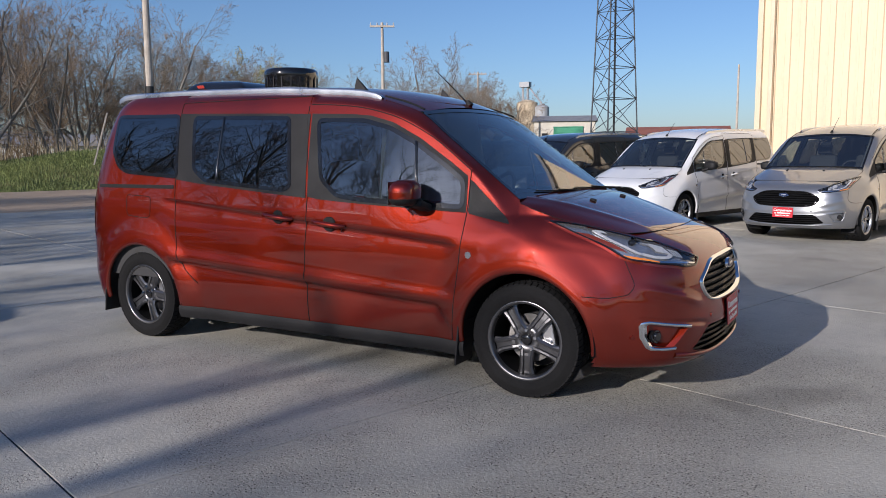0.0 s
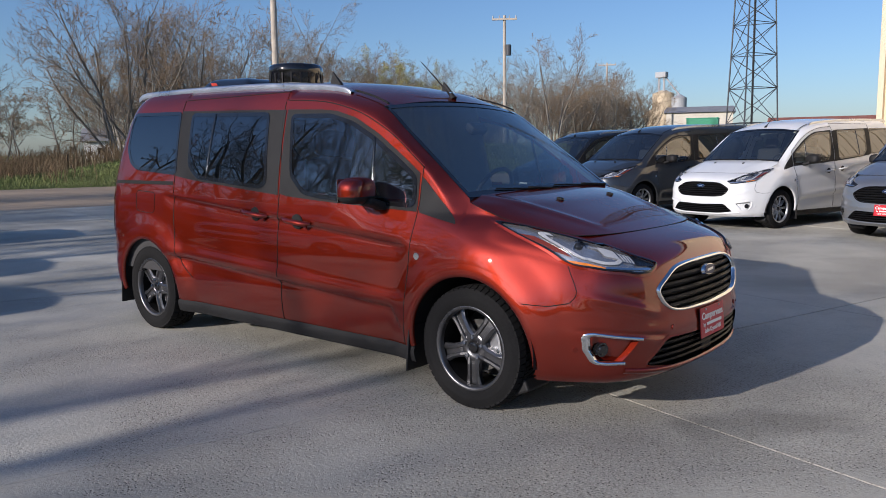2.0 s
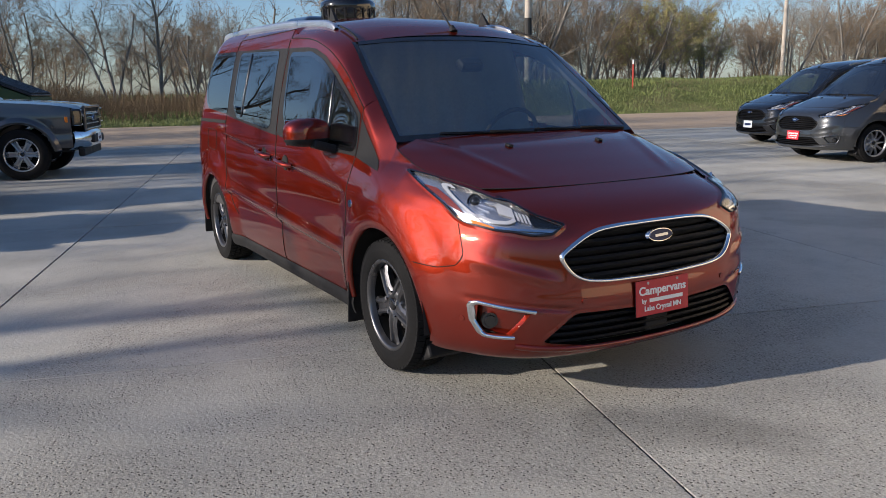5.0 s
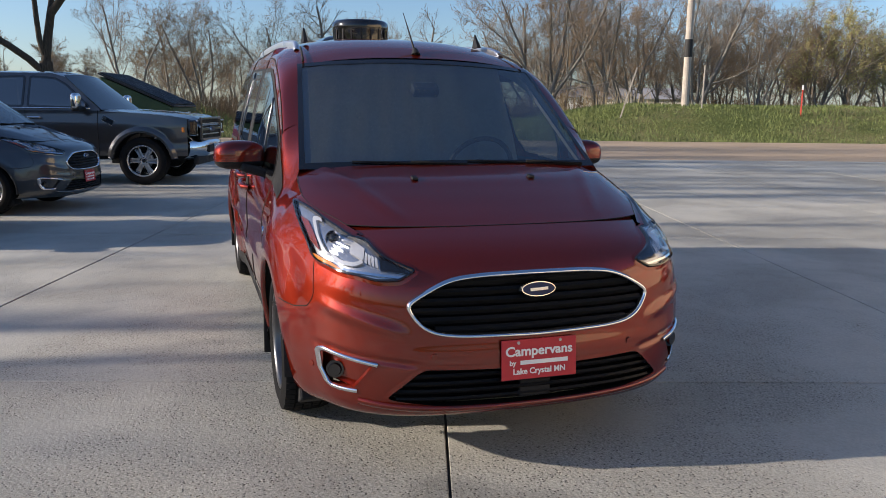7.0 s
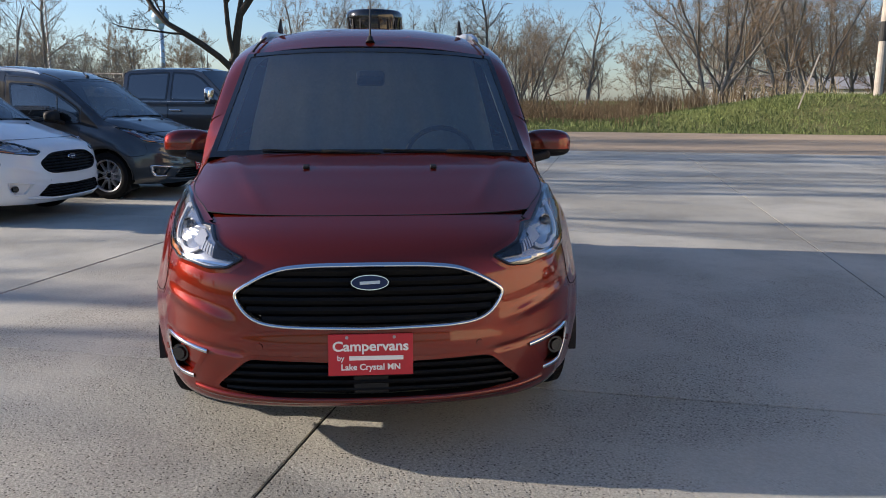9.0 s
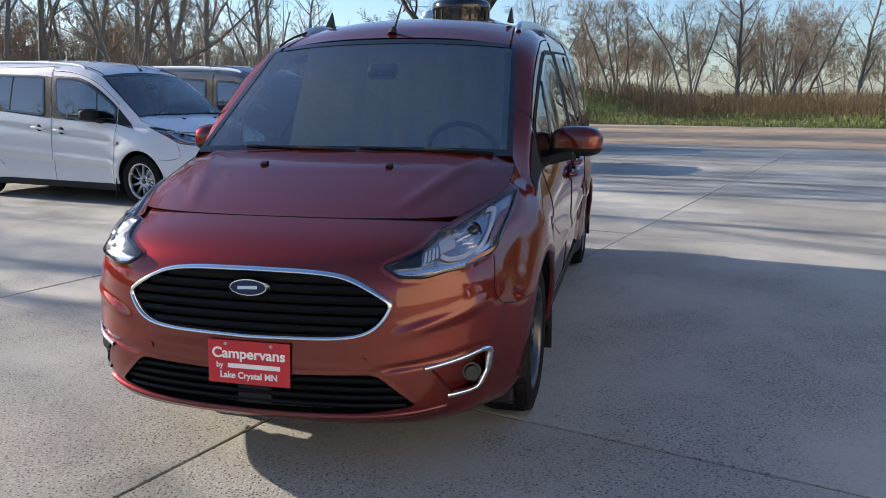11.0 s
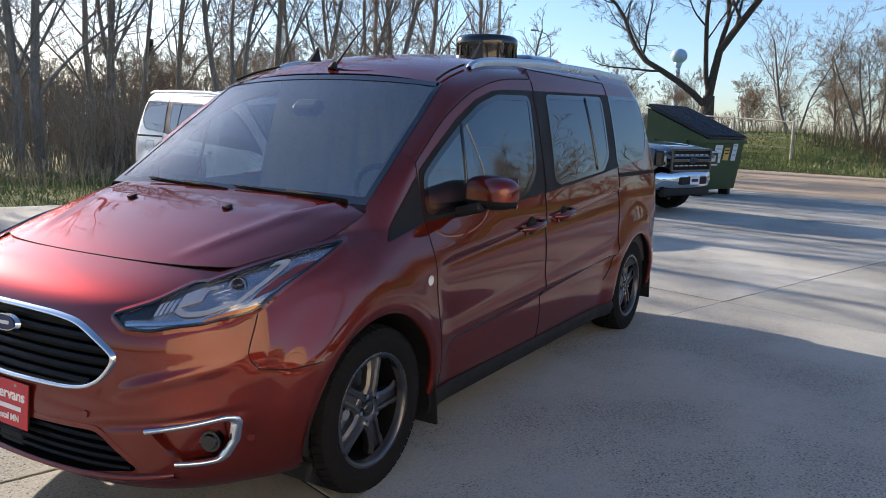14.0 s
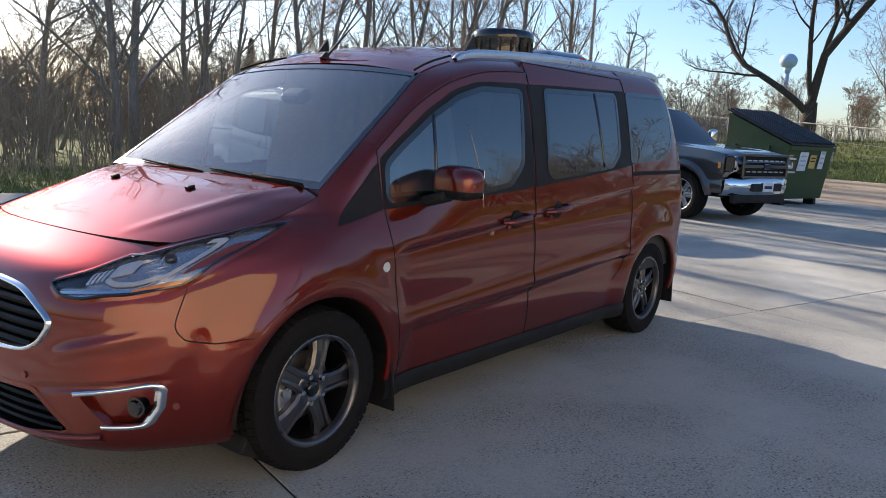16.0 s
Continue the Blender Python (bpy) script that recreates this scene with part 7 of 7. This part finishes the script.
def build_trees():
    rng = random.Random(5)
    # woods west and north-west behind the bank, with an open gap over the low field
    for i in range(64):
        n = -34 + i * 1.7 + rng.uniform(-1.2, 1.2)
        e = -48 - rng.uniform(0, 16) - max(0, n - 30) * 0.25
        kind = rng.choice(["broad", "broad", "dense", "fan", "slim", "clump", "tall"])
        p = lot(e, n)
        s, turn = rng.uniform(0.8, 1.1), rng.uniform(0, 6.3)
        az = math.degrees(math.atan2(p.y, p.x - 5)) % 360
        if not (157.6 < az < 167.5 or 172.5 < az < 176 or 185 < az < 197):
            plant(kind, p.x, p.y, s, turn)
    # a nearer few beside the dip in the bank
    for x, y, kind, s in ((-42.0, 20.4, "fan", 1.12), (-43.5, 22.6, "fan", 1.0), (-40.5, 24.2, "broad", 1.0), (-44.5, 13.0, "slim", 1.0), (-46.5, 9.6, "tall", 0.72), (-45.5, 6.8, "slim", 1.15), (-45, 4.2, "broad", 0.85), (-37.5, 33.5, "dense", 0.95), (-39, 30.0, "broad", 1.05), (-44, 28, "fan", 1.0)):
        plant(kind, x, y, s, x * 1.7)
    for az, d, kind, s in ((135.3, 64, "willow", 1.05), (131.5, 70, "willow", 0.95), (138.5, 66, "dense", 1.0), (142.5, 62, "broad", 1.1), (147, 60, "dense", 1.15), (121.5, 100, "dense", 1.2), (119.0, 112, "broad", 1.25), (124.0, 98, "clump", 1.3), (127.5, 90, "dense", 1.05), (117.6, 116, "fan", 1.1), (120.3, 104, "dense", 1.15), (122.8, 106, "broad", 1.05)):
        p = polar(az, d, (4.3, -3.2))
        plant(kind, p.x, p.y, s, az)
    build_old_tree(-48.0, -9.2)
    # the south side: slender trees at the lot's edge
    for az, d, kind, s in ((-115.6, 30, "grove", 0.9), (-119.8, 25, "grove", 1.05), (-121.1, 25.5, "grove", 1.15), (-124.7, 28, "grove", 0.95), (-126.3, 29, "grove_forked", 0.95), (-129.6, 33, "grove", 0.9), (-133.4, 30, "fan", 1.0), (-135.6, 32, "grove", 1.0), (-138.6, 33, "grove_forked", 1.0), (-141, 35, "grove_forked", 1.15), (-143, 37, "broad", 1.15), (-145, 36, "grove", 1.1), (-147, 42, "slim", 1.4), (-109, 28, "grove", 1.0), (-151.0, 46, "slim", 1.3), (-155.0, 52, "slim", 1.05)):
        p = polar(az, d, (3.6, 2.9))
        plant(kind, p.x, p.y, s, az * 2.3, "along the lot's south edge", 1.5 if -152 < az < -124 else 1.0)
    for x, y, kind, k in ((-13.5, -21.5, "grove", 1.0), (-7.0, -24.0, "tall", 0.95), (-2.4, -21.5, "grove", 0.85), (4.5, -27.0, "tall", 0.9), (9.5, -21.0, "slim", 1.1)):
        plant(kind, x, y, k, x, "along the lot's south edge")
    # farther woods that close the view
    for i in range(56):
        az = 119.5 + i * 2.0 + rng.uniform(-1, 1)
        p = polar(az, rng.uniform(88, 125), (4, 0))
        plant(rng.choice(["far", "far", "far_broad"]), p.x, p.y, rng.uniform(0.9, 1.25), rng.uniform(0, 6.3), "in the far woods")
    for i in range(34):
        az = -150 + i * 1.75 + rng.uniform(-0.8, 0.8)
        p = polar(az, rng.uniform(44, 78), (4, 0))
        plant(rng.choice(["far", "far", "far_broad"]), p.x, p.y, rng.uniform(0.65, 0.95), rng.uniform(0, 6.3), "in the south woods")
    for i in range(9):
        n = -16.5 - rng.uniform(0, 9)
        e = 30 - i * 6.6 + rng.uniform(-1.5, 1.5)
        if -14 < e < -2:
            n -= 6
        p = lot(e, n)
        if -8 < p.x < 1.5:
            continue
        plant("tall" if i % 3 else "slim", p.x, p.y, rng.uniform(0.8, 1.05), rng.uniform(0, 6.3), "along the lot's south edge")


build_trees()


# ---- brush, reeds and grass ----
def scatter_stems(name, label, category, spots, height, mat, seed, forks=3, thick=0.012, spread=0.35):
    """Many thin bare stems, each with a few forks, as one mass."""
    rng = np.random.default_rng(seed)
    items = []
    for x, y, z in spots:
        h = height * rng.uniform(0.45, 1.15)
        a = rng.uniform(0, math.tau)
        lean = rng.uniform(0, spread)
        top = np.array([x + math.cos(a) * lean * h, y + math.sin(a) * lean * h, z + h])
        base = np.array([x, y, z - 0.1])
        m = base * 0.5 + top * 0.5 + rng.normal(0, 0.05 * h, 3)
        items.append(([base, m, top], [thick * 1.4, thick, thick * 0.5], 3))
        for _ in range(forks):
            t = rng.uniform(0.25, 0.85)
            p = base * (1 - t) + top * t
            q = p + np.array([rng.normal(0, 0.22), rng.normal(0, 0.22), rng.uniform(0.15, 0.5)]) * h * 0.7
            items.append(([p, q], [thick * 0.7, thick * 0.35], 3))
    V, F = tubes(items)
    tagged(new(name, mesh_of(name, V, F, mat)), label, category, kind="stuff")


def spots_in(rng, n, e0, e1, n0, n1, clump=0.0):
    e, nn = rng.uniform(e0, e1, n), rng.uniform(n0, n1, n)
    if clump:
        ce, cn = rng.uniform(e0, e1, max(3, n // 26)), rng.uniform(n0, n1, max(3, n // 26))
        k = rng.integers(0, len(ce), n)
        e, nn = ce[k] + rng.normal(0, clump, n), cn[k] + rng.normal(0, clump, n)
    z = ground_z(e, nn)
    return np.stack([e * LC - nn * LS, e * LS + nn * LC, z], 1)


def build_brush():
    rng = np.random.default_rng(21)
    scatter_stems("dry_brush", "brown leafless brush filling the dip beyond the road", "brush", np.concatenate([spots_in(rng, 2000, -46, -34.5, -12, 3.5, 0.8), spots_in(rng, 300, -46, -40.5, 3, 9, 0.7)]), 1.1, M_BRUSH, 31, 3)
    scatter_stems("undergrowth", "brown undergrowth along the woods behind the bank", "brush", spots_in(rng, 2200, -62, -44, -40, 75, 1.2), 1.4, M_BRUSH, 32, 4, 0.02)
    scatter_stems("thicket", "grey leafless thicket at the lot's south edge", "brush", np.concatenate([spots_in(rng, 3000, -34, 12, -27, -18.5, 0.9), spots_in(rng, 700, -60, -20, -42, -28, 1.5)]), 2.3, M_TWIG_GREY, 33, 3, 0.016)
    scatter_stems("hedge", "grey leafless hedge beyond the field south of the lot", "brush", spots_in(rng, 3600, -75, 32, -62, -46, 1.6), 4.6, M_TWIG_GREY, 36, 5, 0.03, 0.3)
    scatter_stems("dry_reeds", "pale dry reeds behind the grassy bank", "reeds", np.concatenate([spots_in(rng, 900, -47, -42, -32, -10), spots_in(rng, 160, -44, -41, 2, 14)]), 0.9, M_REED, 34, 1, 0.014, 0.2)
    scatter_stems("dry_weeds", "dry grey weeds under the south trees", "weeds", spots_in(rng, 1300, -25, 12, -18, -14, 0.7), 0.6, M_REED, 35, 2, 0.010, 0.5)


def build_grass():
    rng = np.random.default_rng(22)
    def blades(name, label, n, e0, e1, n0, n1, h, w):
        s = spots_in(rng, n, e0, e1, n0, n1)
        patch = 0.6 + 0.8 * (np.sin(s[:, 0] * 0.7) * np.cos(s[:, 1] * 0.5 + 1) * 0.5 + 0.5)
        hh = h * rng.uniform(0.4, 1.2, n) * patch
        a = rng.uniform(0, math.tau, n)
        d = np.stack([np.cos(a), np.sin(a), 0 * a], 1)
        tip = s + np.stack([rng.normal(0, 0.35, n) * hh, rng.normal(0, 0.35, n) * hh, hh], 1)
        V = np.stack([s - d * w, s + d * w, tip], 1).reshape(-1, 3)
        me = mesh_of(name, V, [(3 * i, 3 * i + 1, 3 * i + 2) for i in range(n)], M_BLADE)
        tagged(new(name, me), label, "grass", kind="stuff")
    blades("bank_grass", "rough green spring grass on the roadside bank", 90000, -41, GRASS_W + 0.1, -45, 62, 0.16, 0.02)
    blades("verge_grass", "short green grass along the lot's south edge", 55000, -34, 14, -20, EDGE_S + 0.05, 0.10, 0.010)


build_brush()
build_grass()

# ---- dumpster, fence, cable, spruce ----
def build_dumpster():
    d = thing("dumpster", lot_pose(-14.35, -6.42, 0), "dark green steel dumpster with a sloping ribbed black lid", "dumpster")
    W, D = 1.8, 1.6  # along e, along n; the front faces north
    hb, hf = 2.0, 1.32
    bm = bm_new()
    y0, y1 = -D / 2, D / 2
    vs = [bm.verts.new(p) for p in ((-W / 2, y0, .14), (W / 2, y0, .14), (W / 2, y1 - .18, .14), (-W / 2, y1 - .18, .14), (-W / 2, y0, hb), (W / 2, y0, hb), (W / 2, y1, hf), (-W / 2, y1, hf))]
    for f in ((0, 3, 2, 1), (0, 1, 5, 4), (1, 2, 6, 5), (2, 3, 7, 6), (3, 0, 4, 7), (4, 5, 6, 7)):
        bm.faces.new([vs[i] for i in f])
    bmesh.ops.recalc_face_normals(bm, faces=bm.faces)
    bmesh.ops.bevel(bm, geom=list(bm.edges), offset=.015, segments=2, affect="EDGES")
    part("body", bm, M_DUMP, d)
    slope = math.atan2(hb - hf, D)
    lid_m = Matrix.Translation((0, 0, (hb + hf) / 2 + .05)) @ Matrix.Rotation(-slope, 4, "X")
    ln = math.hypot(D, hb - hf) + .12
    for side in (-1, 1):
        bm = bm_new()
        box(bm, (W / 2 - .01, ln, .035), lid_m @ Matrix.Translation((side * W / 4, 0, 0)), .012)
        lid = part("lid", bm, M_LID, d, "ribbed black plastic lid")
        for k in range(9):
            bm = bm_new()
            box(bm, (.040, ln - .06, .05), lid_m @ Matrix.Translation((side * W / 4 + (k - 4) * .095, 0, .032)), .012)
            part("lid_rib", bm, M_LID, lid)
    for side in (-1, 1):
        bm = bm_new()
        box(bm, (.09, 1.3, .16), Matrix.Translation((side * (W / 2 + .045), 0, .95)), .01)
        part("lift_pocket", bm, M_DUMP, d)
        for yy in (-.55, .30):
            bm = bm_new()
            box(bm, (.05, .07, 1.1), Matrix.Translation((side * (W / 2 + .025), yy, .75)), .008)
            part("rib", bm, M_DUMP, d)
        for yy in (-.6, .5):
            bm = bm_new()
            box(bm, (.12, .25, .14), Matrix.Translation((side * (W / 2 - .25), yy, .07)), .01)
            part("skid", bm, M_BLACK, d)
    bm = bm_new()
    box(bm, (W + .05, .07, .09), Matrix.Translation((0, y1 + .01, hf - .05)), .01)
    part("front_rim", bm, M_DUMP, d)
    tilt = math.atan2(.18, hf - .14)
    def sticker(x, z, w, h, mt, bars):
        yy = y1 - .18 + .18 * (z - .14) / (hf - .14) + .014
        m = Matrix.Translation((x, yy, z)) @ Matrix.Rotation(radians(180), 4, "Z") @ Matrix.Rotation(radians(90) + tilt, 4, "X")
        bm = bm_new()
        box(bm, (w, h, .003), m, .001, 1)
        st = part("sticker", bm, mt, d)
        for k in range(bars):
            bm = bm_new()
            box(bm, (w * .7, h * .09, .002), m @ Matrix.Translation((0, h * (.28 - .24 * k), .003)))
            part("lettering_bar", bm, M_WATER_TANK if mt is M_STICKER else M_BLACK, st)
    sticker(.28, .98, .34, .42, M_STICKER, 3)
    sticker(-.12, .98, .26, .30, M_STICKER_Y, 2)
    sticker(-.48, 1.05, .22, .46, M_STICKER, 3)
    sticker(.78, 1.05, .14, .14, M_STICKER_Y, 1)
    bm = bm_new()
    box(bm, (.16, .01, .26), Matrix.Translation((.82, y1 - .045, .82)) @ Matrix.Rotation(-tilt, 4, "X"), .002)
    part("red_mark", bm, M_RED_POST, d)


def build_fence():
    f = thing("wire_fence", Matrix.Identity(4), "wire fence on weathered posts along the bank", "fence", kind="")
    tops = []
    for k in range(9):
        p = lot(-33.5 - .35 * k, -12.5 - 3.1 * k)
        z = ground_height(-33.5 - .35 * k, -12.5 - 3.1 * k)
        bm = bm_new()
        rod(bm, (p.x, p.y, z - .2), (p.x, p.y, z + 1.75), .055, 8)
        part("post", bm, M_POLE, f)
        tops.append(Vector((p.x, p.y, z)))
    for a, b in zip(tops, tops[1:]):
        for h in (.5, .95, 1.35):
            bm = bm_new()
            rod(bm, a + Vector((0, 0, h)), b + Vector((0, 0, h)), .008, 4)
            part("wire", bm, M_STEEL, f)
        bm = bm_new()
        rod(bm, a + Vector((0, 0, 1.7)), b + Vector((0, 0, 1.7)), .03, 6)
        part("rail", bm, M_POLE, f)


def build_cable():
    a = polar(-152.2, 62, (3.56, 2.96))
    b = polar(-112, 70)
    pts = []
    for t in np.linspace(0, 1, 24):
        p = a.lerp(b, t)
        pts.append((p.x, p.y, 12.4 - 2.2 * 4 * t * (1 - t) * .5 - t * 2.3))
    tagged(new("overhead_cable", tube_mesh("overhead_cable", pts, .022, M_BLACK, 5)), "black overhead cable slung from the utility pole", "cable")
    q = polar(-112, 70)
    s = thing("utility_pole", Matrix.Translation((q.x, q.y, -.3)), "wooden utility pole among the south trees", "utility pole")
    bm = bm_new()
    rod(bm, (0, 0, 0), (0, 0, 10.6), .15, 10, .11)
    part("pole", bm, M_POLE, s)


def build_spruce():
    p = polar(-128.3, 62, (3.5, 3.0))
    t = thing("spruce_tree", Matrix.Translation((p.x, p.y, -.2)), "dark green spruce among bare trees", "tree")
    rng = np.random.default_rng(8)
    bm = bm_new()
    rod(bm, (0, 0, 0), (0, 0, 7.2), .16, 8, .03)
    part("trunk", bm, M_BARK, t)
    V, F = [], []
    for k in range(2600):
        z = rng.uniform(.6, 7.2)
        r = (7.4 - z) * .27 * rng.uniform(.25, 1.0)
        a = rng.uniform(0, math.tau)
        c = np.array([math.cos(a) * r, math.sin(a) * r, z - r * .25])
        d = np.array([math.cos(a), math.sin(a), -.35]) * rng.uniform(.12, .26)
        n = np.array([-math.sin(a), math.cos(a), rng.uniform(-.3, .3)]) * .07
        i = len(V)
        V += [c - n, c + n, c + d]
        F.append((i, i + 1, i + 2))
    put("crown", mesh_of("crown", V, F, M_NEEDLE), t)


build_dumpster()
build_fence()
build_cable()
build_spruce()

build_pavement()
